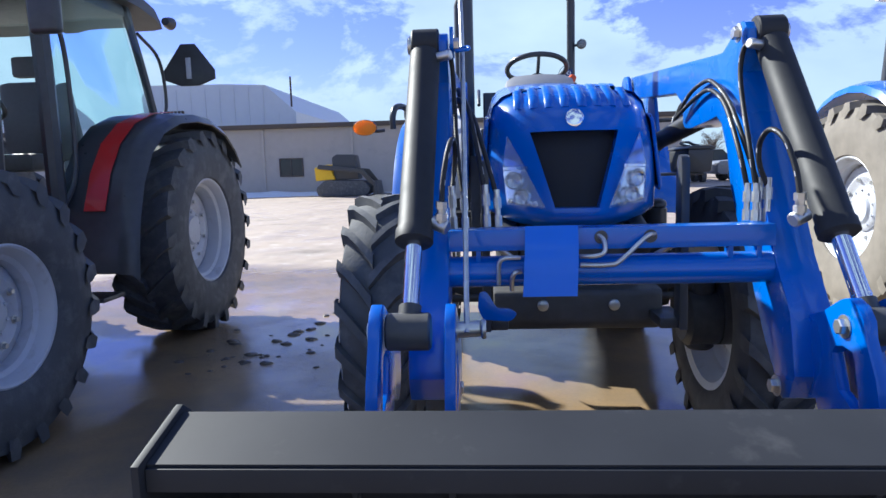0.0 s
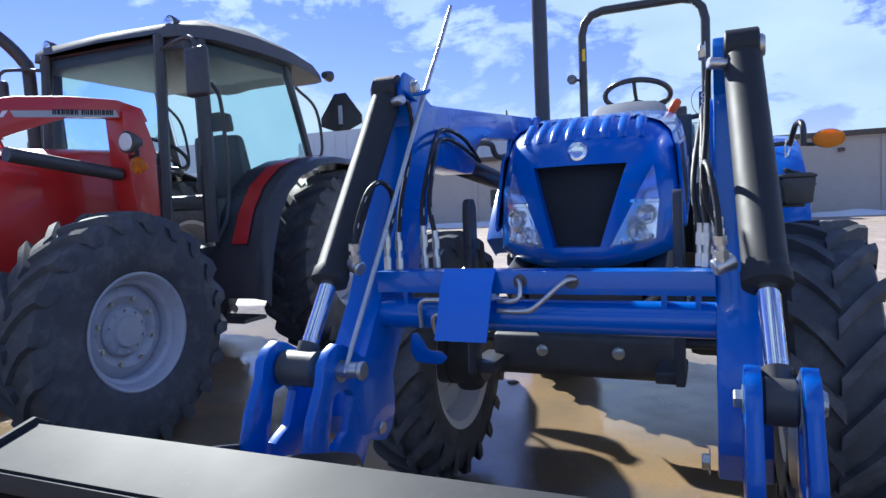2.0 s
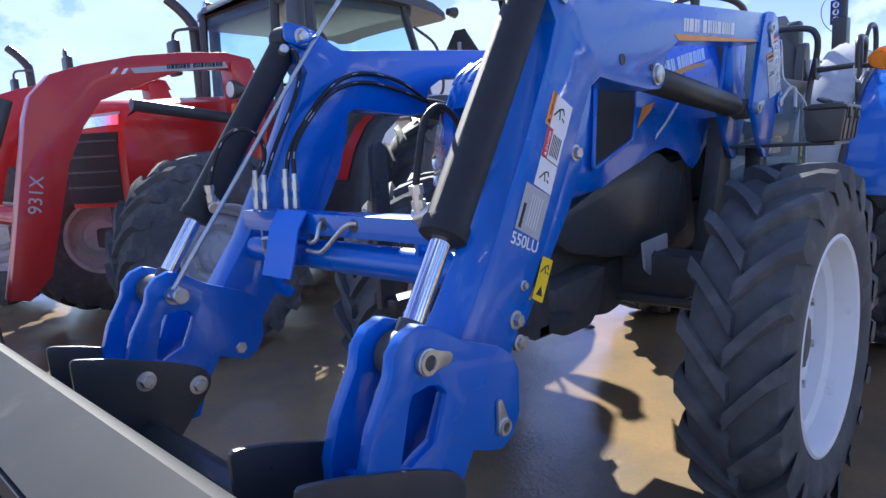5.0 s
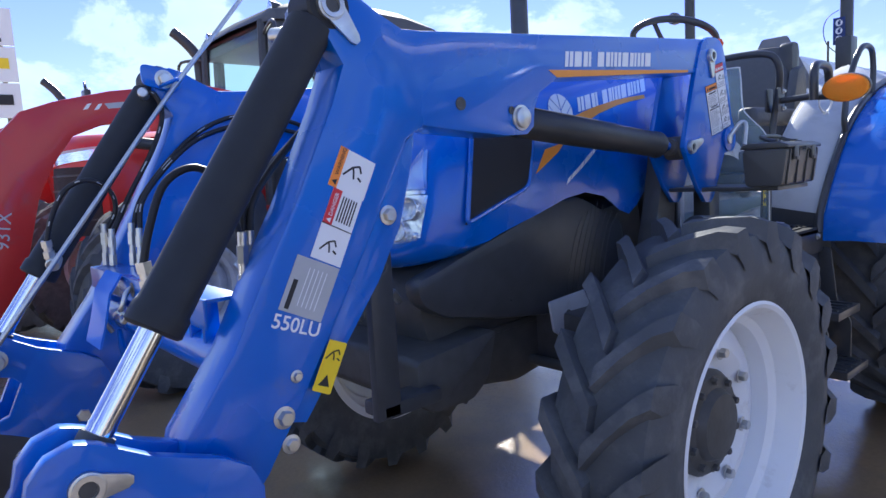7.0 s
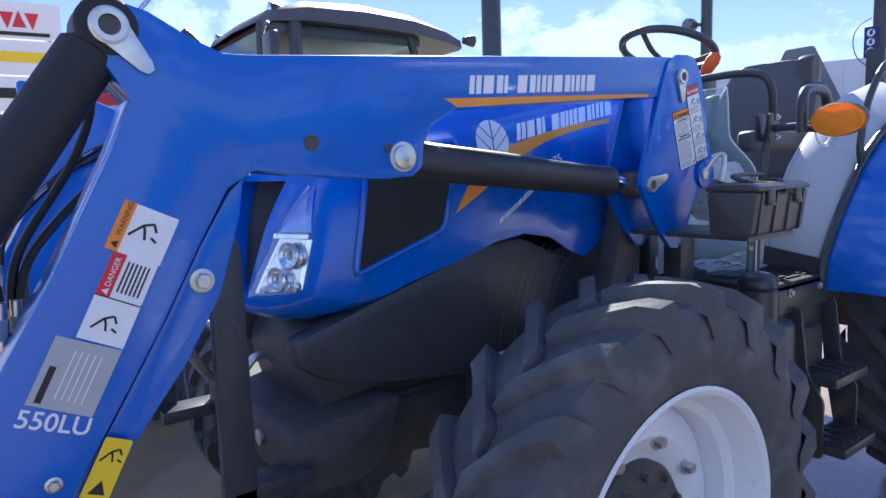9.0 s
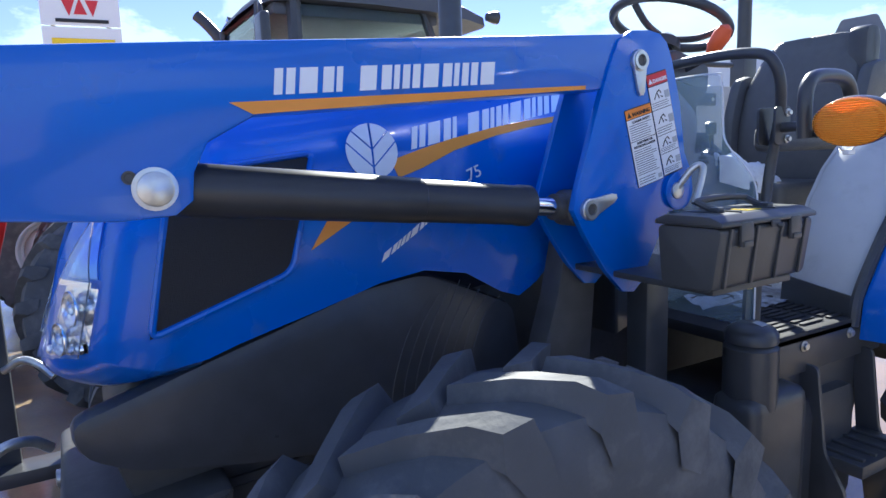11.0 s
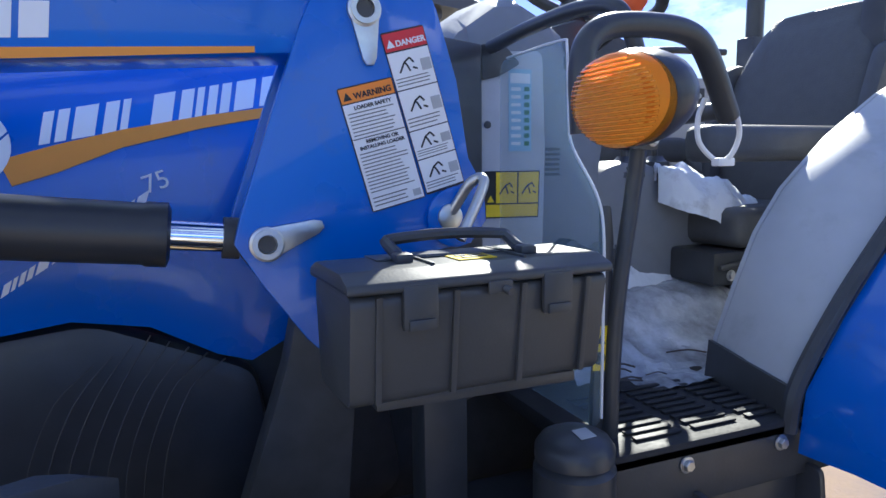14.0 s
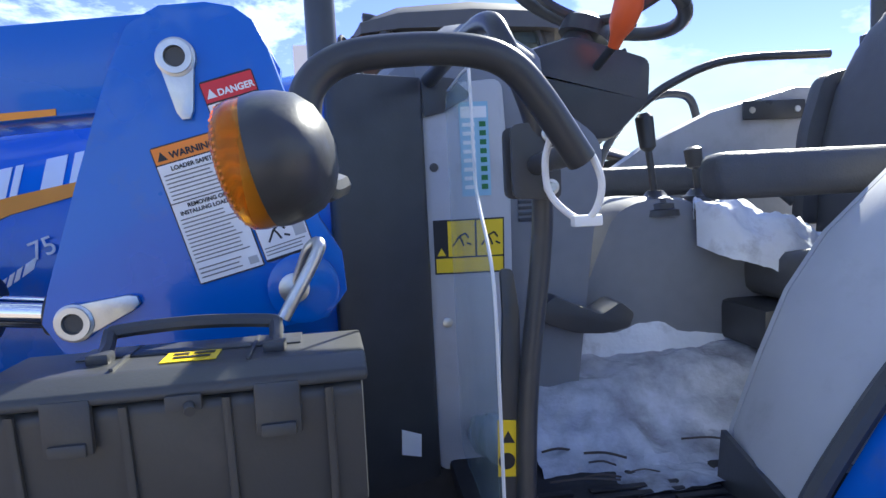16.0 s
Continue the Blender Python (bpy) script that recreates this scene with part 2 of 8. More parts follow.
def part(name, bm, mat, parent, label="", angle=38):
    """One mesh object in world coordinates under a thing or under a part."""
    bmesh.ops.recalc_face_normals(bm, faces=bm.faces[:])
    limit = radians(angle)
    for f in bm.faces:
        f.smooth = True
    for e in bm.edges:
        e.smooth = len(e.link_faces) == 2 and e.calc_face_angle(0) < limit
    me = bpy.data.meshes.new(name)
    bm.to_mesh(me)
    bm.free()
    me.materials.append(mat)
    ob = new(name, me)
    if parent is not None:
        ob.parent = parent
        if parent.parent is None:
            ob.location = -parent.location
    if label:
        tagged(ob, label)
    return ob


def B():
    return bmesh.new()


def add_bevel(bm, verts, bevel, segs=2):
    if bevel:
        edges = list({e for v in verts for e in v.link_edges if len(e.link_faces) == 2 and e.calc_face_angle(0) > radians(25)})
        bmesh.ops.bevel(bm, geom=edges, offset=bevel, segments=segs, affect="EDGES", profile=0.6)


def box(bm, x0, x1, y0, y1, z0, z1, bevel=0.004, m=None, segs=2):
    vs = [bm.verts.new((x, y, z)) for x in (x0, x1) for y in (y0, y1) for z in (z0, z1)]
    for f in ((0, 1, 3, 2), (4, 6, 7, 5), (0, 4, 5, 1), (2, 3, 7, 6), (0, 2, 6, 4), (1, 5, 7, 3)):
        bm.faces.new([vs[i] for i in f])
    if m is not None:
        for v in vs:
            v.co = m @ v.co
    bmesh.ops.recalc_face_normals(bm, faces=list({f for v in vs for f in v.link_faces}))
    add_bevel(bm, vs, bevel, segs)
    return bm


def rounded(pts, radii, n=5):
    """Round the corners of a closed polygon; radii: one number or one for each corner."""
    out = []
    k = len(pts)
    for i in range(k):
        p, a, b = Vector(pts[i]), Vector(pts[i - 1]), Vector(pts[(i + 1) % k])
        r = radii if isinstance(radii, (int, float)) else radii[i]
        if r <= 0:
            out.append(p); continue
        da, db = (a - p), (b - p)
        d = min(r, da.length * 0.48, db.length * 0.48)
        s, e = p + da.normalized() * d, p + db.normalized() * d
        for j in range(n + 1):
            t = j / n
            out.append(s * (1 - t) ** 2 + p * 2 * t * (1 - t) + e * t * t)
    return out


def prism(bm, poly, x0, x1, bevel=0.003, axis="x"):
    """A plate: polygon in (y, z), extruded from x0 to x1 (axis y: polygon in (x, z); axis z: (x, y))."""
    put = {"x": lambda a, b, c: (c, a, b), "y": lambda a, b, c: (a, c, b), "z": lambda a, b, c: (a, b, c)}[axis]
    lo = [bm.verts.new(put(p[0], p[1], x0)) for p in poly]
    hi = [bm.verts.new(put(p[0], p[1], x1)) for p in poly]
    n = len(poly)
    caps = [bm.faces.new(lo), bm.faces.new(hi[::-1])]
    sides = [bm.faces.new((lo[i], lo[(i + 1) % n], hi[(i + 1) % n], hi[i])) for i in range(n)]
    bmesh.ops.recalc_face_normals(bm, faces=caps + sides)
    if bevel:
        edges = list({e for f in caps for e in f.edges})
        bmesh.ops.bevel(bm, geom=edges, offset=bevel, segments=2, affect="EDGES", profile=0.6)
    return bm


def spin_frame(way):
    way = Vector(way).normalized()
    side = way.orthogonal().normalized()
    return way, side, way.cross(side)


def lathe(bm, origin, way, profile, seg=32, cap=True):
    """Turn a profile of (distance along way, radius) round the axis."""
    way, u, v = spin_frame(way)
    o = Vector(origin)
    rings = []
    for a, r in profile:
        rings.append([bm.verts.new(o + way * a + (u * math.cos(2 * math.pi * i / seg) + v * math.sin(2 * math.pi * i / seg)) * max(r, 1e-4)) for i in range(seg)])
    for p, q in zip(rings, rings[1:]):
        for i in range(seg):
            bm.faces.new((p[i], p[(i + 1) % seg], q[(i + 1) % seg], q[i]))
    if cap:
        bm.faces.new(rings[0][::-1])
        bm.faces.new(rings[-1])
    return bm


def cyl(bm, p0, p1, r, seg=20, r1=None, chamfer=0.0):
    p0, p1 = Vector(p0), Vector(p1)
    d = (p1 - p0).length
    r1 = r if r1 is None else r1
    c = min(chamfer, d * 0.3, r * 0.5)
    prof = [(0, r), (d, r1)] if not c else [(0, r - c), (c, r), (d - c, r1), (d, r1 - c)]
    return lathe(bm, p0, p1 - p0, prof, seg)


def smooth_path(pts, n=6):
    pts = [Vector(p) for p in pts]
    if len(pts) < 3:
        return pts
    out = []
    ext = [pts[0] * 2 - pts[1]] + pts + [pts[-1] * 2 - pts[-2]]
    for i in range(1, len(ext) - 2):
        a, b, c, d = ext[i - 1:i + 3]
        for j in range(n):
            t = j / n
            out.append(0.5 * (2 * b + (c - a) * t + (2 * a - 5 * b + 4 * c - d) * t * t + (3 * b - a - 3 * c + d) * t ** 3))
    return out + [pts[-1]]


def tube(bm, pts, r, seg=10, smooth=True, n=6, closed=False):
    pts = smooth_path(pts, n) if smooth else [Vector(p) for p in pts]
    rings, side = [], None
    for i, p in enumerate(pts):
        way = (pts[min(i + 1, len(pts) - 1)] - pts[max(i - 1, 0)]).normalized()
        side = way.orthogonal().normalized() if side is None else (side - way * side.dot(way)).normalized()
        up = way.cross(side)
        rings.append([bm.verts.new(p + (side * math.cos(2 * math.pi * k / seg) + up * math.sin(2 * math.pi * k / seg)) * r) for k in range(seg)])
    for a, b in zip(rings, rings[1:]):
        for k in range(seg):
            bm.faces.new((a[k], a[(k + 1) % seg], b[(k + 1) % seg], b[k]))
    bm.faces.new(rings[0][::-1])
    bm.faces.new(rings[-1])
    return bm


def hexbolt(bm, at, way, r=0.012, h=0.009):
    """A bolt head with its washer."""
    way = Vector(way).normalized()
    at = Vector(at)
    lathe(bm, at, way, [(0, r * 1.45), (0.002, r * 1.45), (0.0025, r * 1.3)], 18)
    lathe(bm, at + way * 0.0025, way, [(0, r), (h * 0.8, r), (h, r * 0.85)], 6)
    return bm


def strip(bm, rows):
    """A surface through rows of points."""
    vs = [[bm.verts.new(p) for p in row] for row in rows]
    for a, b in zip(vs, vs[1:]):
        for i in range(len(a) - 1):
            bm.faces.new((a[i], a[i + 1], b[i + 1], b[i]))
    return vs


def shell(bm, rows, thick):
    """The same with thickness."""
    strip(bm, rows)
    geom = bm.faces[:]
    bmesh.ops.recalc_face_normals(bm, faces=geom)
    bmesh.ops.solidify(bm, geom=geom, thickness=thick)
    return bm


def quad_plate(bm, corners, lift):
    """A thin sticker: four corners, raised along their normal by lift."""
    c = [Vector(p) for p in corners]
    n = (c[1] - c[0]).cross(c[3] - c[0]).normalized()
    lo = [bm.verts.new(p) for p in c]
    hi = [bm.verts.new(p + n * lift) for p in c]
    bm.faces.new(lo[::-1]); bm.faces.new(hi)
    for i in range(4):
        bm.faces.new((lo[i], lo[(i + 1) % 4], hi[(i + 1) % 4], hi[i]))
    return bm


def words(name, text, origin, right, up, height, mat, parent, label="", depth=0.0012, bold=0.0):
    """Raised lettering in the built-in font: origin is the baseline's start."""
    cu = bpy.data.curves.new(name, "FONT")
    cu.body, cu.size, cu.extrude, cu.offset = text, height * 1.39, depth, bold
    tmp = bpy.data.objects.new(name, cu)
    me = bpy.data.meshes.new_from_object(tmp)
    bpy.data.objects.remove(tmp)
    right = Vector(right)
    fx = right.normalized()
    n = fx.cross(Vector(up)).normalized()
    uy = n.cross(fx)
    m = Matrix((fx, uy, n)).transposed().to_4x4()
    m.translation = Vector(origin) + n * depth
    me.transform(m)
    me.materials.append(mat)
    ob = new(name, me)
    ob.parent = parent
    if parent.parent is None:
        ob.location = -parent.location
    if label:
        tagged(ob, label)
    return ob


# ---- ground ----
def ground_material():
    m = bpy.data.materials.new("wet_lot_ground")
    m.use_nodes = True
    nt = m.node_tree
    b = nt.nodes["Principled BSDF"]
    co = nt.nodes.new("ShaderNodeTexCoord")
    sep = nt.nodes.new("ShaderNodeSeparateXYZ")
    nt.links.new(co.outputs["Object"], sep.inputs[0])

    def noise_at(scale, detail=6.0, rough=0.6):
        n = nt.nodes.new("ShaderNodeTexNoise")
        n.inputs["Scale"].default_value, n.inputs["Detail"].default_value, n.inputs["Roughness"].default_value = scale, detail, rough
        nt.links.new(co.outputs["Object"], n.inputs["Vector"])
        return n.outputs["Fac"]

    def math_node(op, a, bb):
        n = nt.nodes.new("ShaderNodeMath"); n.operation = op
        for i, v in enumerate((a, bb)):
            if isinstance(v, (int, float)):
                n.inputs[i].default_value = v
            else:
                nt.links.new(v, n.inputs[i])
        return n.outputs[0]

    def map_node(v, lo, hi, a=0.0, c=1.0):
        n = nt.nodes.new("ShaderNodeMapRange")
        n.inputs["From Min"].default_value, n.inputs["From Max"].default_value = lo, hi
        n.inputs["To Min"].default_value, n.inputs["To Max"].default_value = a, c
        nt.links.new(v, n.inputs["Value"])
        return n.outputs["Result"]

    def mix_node(f, a, c):
        n = nt.nodes.new("ShaderNodeMix"); n.data_type = "RGBA"
        nt.links.new(f, n.inputs["Factor"])
        for k, v in (("A", a), ("B", c)):
            if isinstance(v, tuple):
                n.inputs[k].default_value = (*v, 1)
            else:
                nt.links.new(v, n.inputs[k])
        return n.outputs["Result"]

    # wet asphalt round the machines, thawing slush and sand beyond
    edge = math_node("ADD", sep.outputs["Y"], math_node("MULTIPLY", math_node("SUBTRACT", noise_at(0.35, 8), 0.5), 7.0))
    edge_x = math_node("ADD", sep.outputs["X"], math_node("MULTIPLY", math_node("SUBTRACT", noise_at(0.5, 8), 0.5), 3.0))
    # pale ground behind the camera is unseen, added to bounce light
    edge_b = math_node("ADD", sep.outputs["Y"], math_node("MULTIPLY", math_node("SUBTRACT", noise_at(0.4, 8), 0.5), 3.0))
    slush = math_node("MAXIMUM", map_node(edge, 4.0, 5.4), math_node("MAXIMUM", map_node(edge_x, 2.1, 3.0), map_node(edge_b, -3.6, -4.8)))
    asphalt = mix_node(noise_at(55, 3), (0.235, 0.165, 0.092), (0.330, 0.230, 0.128))
    asphalt = mix_node(map_node(noise_at(1.3, 7), 0.42, 0.70), asphalt, (0.165, 0.140, 0.108))
    sand = mix_node(noise_at(0.9, 9, 0.7), (0.27, 0.205, 0.150), (0.43, 0.355, 0.290))
    sand = mix_node(map_node(noise_at(2.3, 9, 0.7), 0.56, 0.72), sand, (0.56, 0.515, 0.465))
    sand = mix_node(map_node(noise_at(0.55, 6), 0.55, 0.70), sand, (0.16, 0.13, 0.11))
    nt.links.new(mix_node(slush, asphalt, sand), b.inputs["Base Color"])
    wet = map_node(noise_at(0.8, 5), 0.40, 0.62, 0.04, 0.20)
    dry = map_node(noise_at(1.1, 6), 0.35, 0.65, 0.42, 0.9)
    r = nt.nodes.new("ShaderNodeMix"); r.data_type = "FLOAT"
    nt.links.new(slush, r.inputs["Factor"]); nt.links.new(wet, r.inputs["A"]); nt.links.new(dry, r.inputs["B"])
    nt.links.new(r.outputs["Result"], b.inputs["Roughness"])
    b.inputs["Specular IOR Level"].default_value = 0.55
    bp = nt.nodes.new("ShaderNodeBump")
    bp.inputs["Distance"].default_value = 0.012
    nt.links.new(map_node(wet, 0.04, 0.20, 0.02, 0.30), bp.inputs["Strength"])
    nt.links.new(math_node("ADD", noise_at(70, 4), noise_at(6, 5)), bp.inputs["Height"])
    nt.links.new(bp.outputs["Normal"], b.inputs["Normal"])
    return m


def make_ground():
    bm = B()
    xs = [-900, -200, -60] + [-30 + i * 1.5 for i in range(41)] + [60, 200, 900]
    ys = [-900, -200, -60] + [-12 + i * 1.2 for i in range(41)] + [60, 120, 250, 900]
    rows = []
    for y in ys:
        rows.append([(x, y, 0.02 + (0.05 * (noise.noise(Vector((x * 0.3, y * 0.3, 0)))) if y > 5 else 0.0)) for x in xs])
    strip(bm, rows)
    ob = part("ground", bm, ground_material(), None)
    tagged(ob, "wet dark asphalt lot with thawing sandy slush beyond", "ground", kind="structure")


make_ground()


# ---- wheels ----
def wheel(parent, name, x_mid, y, z, R, width, rim_r, side, rim_mat, hub_mat, lugs=20, dish=0.10, tyre_mat=None, lug_h=0.034):
    """A farm wheel on the x axis: tyre with chevron lugs, dished rim, disc, hub and nuts. side: +1 or -1, the outer side."""
    o = Vector((x_mid, y, z))
    w = width / 2
    bm = B()
    base = R - lug_h
    prof = [(-w * 0.74, rim_r), (-w * 0.90, rim_r + 0.02), (-w, rim_r + (base - rim_r) * 0.45), (-w * 0.97, rim_r + (base - rim_r) * 0.72), (-w * 0.86, base - 0.012), (-w * 0.5, base + 0.003), (0, base + 0.006),
            (w * 0.5, base + 0.003), (w * 0.86, base - 0.012), (w * 0.97, rim_r + (base - rim_r) * 0.72), (w, rim_r + (base - rim_r) * 0.45), (w * 0.90, rim_r + 0.02), (w * 0.74, rim_r)]
    lathe(bm, o, (1, 0, 0), prof, 72, cap=False)
    tyre = part("tyre", bm, tyre_mat or RUBBER, parent, "black rubber farm tyre with chevron lugs", 50)
    bm = B()
    step = 2 * math.pi / lugs
    for s in (-1, 1):
        for i in range(lugs):
            a0 = i * step + (0.5 * step if s > 0 else 0)
            rows = []
            # from the middle of the tread to the shoulder, then down the side
            for f, da, top, low, half in ((-0.04, 0.0, R, base, 0.20), (0.35, 0.42, R, base, 0.17), (0.75, 0.80, R - 0.002, base - 0.01, 0.17), (0.99, 0.98, R - 0.014, base - 0.03, 0.19), (1.03, 1.12, base - 0.035, base - 0.075, 0.17)):
                a = a0 + da * step * 0.95
                h = half * step
                ring = []
                for da2, r in ((-h, low), (-h * 0.72, top), (h * 0.72, top), (h, low)):
                    ring.append(o + Vector((s * w * f, math.sin(a + da2) * r, math.cos(a + da2) * r)))
                rows.append(ring)
            vs = [[bm.verts.new(p) for p in ring] for ring in rows]
            for p, q in zip(vs, vs[1:]):
                for k in range(3):
                    bm.faces.new((p[k], p[k + 1], q[k + 1], q[k]))
            bm.faces.new(vs[0]); bm.faces.new(vs[-1])
    part("lug_tread", bm, tyre_mat or RUBBER, tyre, "raised chevron lugs", 30)
    # rim
    bm = B()
    f = side
    xo = w * 0.78
    prof = [(f * (xo + 0.012), rim_r + 0.012), (f * (xo + 0.016), rim_r + 0.004), (f * (xo + 0.010), rim_r - 0.006), (f * (xo - 0.02), rim_r - 0.022), (f * (xo - 0.05), rim_r - 0.03), (f * (xo - 0.065), rim_r - 0.05),
            (f * (xo - 0.13), rim_r - 0.055), (f * (-xo * 0.4), rim_r - 0.05), (f * (-xo), rim_r - 0.02), (f * (-xo - 0.012), rim_r + 0.012)]
    lathe(bm, o, (1, 0, 0), prof, 64, cap=False)
    rim = part("rim", bm, rim_mat, parent, "", 30)
    bm = B()
    xd = w * 0.78 - dish
    prof = [(f * (xd + 0.0), rim_r - 0.052), (f * (xd + 0.02), rim_r - 0.075), (f * (xd + 0.03), rim_r * 0.62), (f * (xd + 0.012), rim_r * 0.52), (f * xd, rim_r * 0.46), (f * xd, rim_r * 0.2)]
    lathe(bm, o, (1, 0, 0), prof, 64, cap=False)
    part("disc", bm, rim_mat, rim, "", 30)
    for i in range(8):
        bm = B()
        a = 2 * math.pi * i / 8 + 0.3
        hexbolt(bm, o + Vector((f * (xd + 0.024), math.sin(a) * rim_r * 0.58, math.cos(a) * rim_r * 0.58)), (f, 0, 0), 0.014, 0.016)
        part("wheel_nut", bm, STEEL, rim)
    bm = B()
    lathe(bm, o, (f, 0, 0), [(xd - 0.05, rim_r * 0.44), (xd + 0.015, rim_r * 0.44), (xd + 0.03, rim_r * 0.40), (xd + 0.035, rim_r * 0.30), (xd + 0.055, rim_r * 0.26), (xd + 0.06, 0.01)], 32)
    for i in range(10):
        a = 2 * math.pi * i / 10
        hexbolt(bm, o + Vector((f * (xd + 0.030), math.sin(a) * rim_r * 0.36, math.cos(a) * rim_r * 0.36)), (f, 0, 0), 0.010, 0.012)
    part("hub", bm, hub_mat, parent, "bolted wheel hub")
    return tyre


# ---- front loader of the blue tractor ----
loader = thing("front_loader", (0, -1.0, 0), "blue steel front loader with black cylinders, mounted on the tractor", "front loader")
XI, XO = 0.405, 0.505   # inner and outer face of the arms

BOOM = [(-1.085, 1.545), (-1.079, 1.580), (-1.060, 1.601), (-1.036, 1.608), (-1.005, 1.600), (-0.952, 1.571), (-0.900, 1.548), (-0.855, 1.549), (-0.526, 1.573), (0.300, 1.632),
        (0.27, 1.528), (-0.43, 1.478), (-0.500, 1.440), (-0.520, 1.400), (-0.524, 1.362), (-0.548, 1.343), (-0.62, 1.340), (-0.78, 1.353), (-0.86, 1.362), (-0.905, 1.335), (-0.955, 1.25),
        (-1.02, 1.13), (-1.10, 1.00), (-1.18, 0.87), (-1.250, 0.765), (-1.312, 0.695), (-1.326, 0.662), (-1.358, 0.645), (-1.395, 0.660), (-1.42, 0.72), (-1.385, 0.865), (-1.292, 0.990), (-1.229, 1.107), (-1.165, 1.215), (-1.070, 1.398), (-1.040, 1.471)]
WEB = [(-0.875, 1.352), (-0.885, 1.29), (-0.925, 1.165), (-0.985, 1.062), (-1.068, 0.955), (-1.165, 0.83), (-1.20, 0.84), (-1.10, 0.99), (-1.01, 1.14), (-0.95, 1.25), (-0.90, 1.33)]
CARRIER_A = [(-1.612, 0.862), (-1.604, 0.897), (-1.580, 0.923), (-1.546, 0.934), (-1.530, 0.930), (-1.530, 0.826), (-1.568, 0.822), (-1.577, 0.808), (-1.603, 0.712), (-1.580, 0.700), (-1.580, 0.52), (-1.664, 0.52), (-1.675, 0.60), (-1.677, 0.722), (-1.655, 0.790)]
CARRIER_B = [(-1.530, 0.930), (-1.512, 0.923), (-1.446, 0.884), (-1.345, 0.846), (-1.305, 0.820), (-1.286, 0.780), (-1.288, 0.700), (-1.310, 0.660), (-1.345, 0.643), (-1.380, 0.652), (-1.428, 0.672), (-1.468, 0.612), (-1.505, 0.52), (-1.580, 0.52), (-1.580, 0.700), (-1.556, 0.712), (-1.524, 0.724), (-1.490, 0.800), (-1.505, 0.818), (-1.530, 0.826)]
MAST = [(0.235, 1.560), (0.262, 1.618), (0.297, 1.637), (0.345, 1.640), (0.374, 1.635), (0.394, 1.620), (0.409, 1.588), (0.436, 1.500), (0.452, 1.400), (0.475, 1.360), (0.478, 1.315), (0.455, 1.285), (0.405, 1.278), (0.330, 1.140), (0.308, 1.122), (0.277, 1.126), (0.228, 1.177), (0.178, 1.248), (0.147, 1.300), (0.156, 1.335), (0.199, 1.460)]
PIN_TOP, PIN_LOW = (-1.060, 1.572), (-1.537, 0.870)
CYL_A, CYL_B = (-0.572, 1.381), (0.187, 1.300)


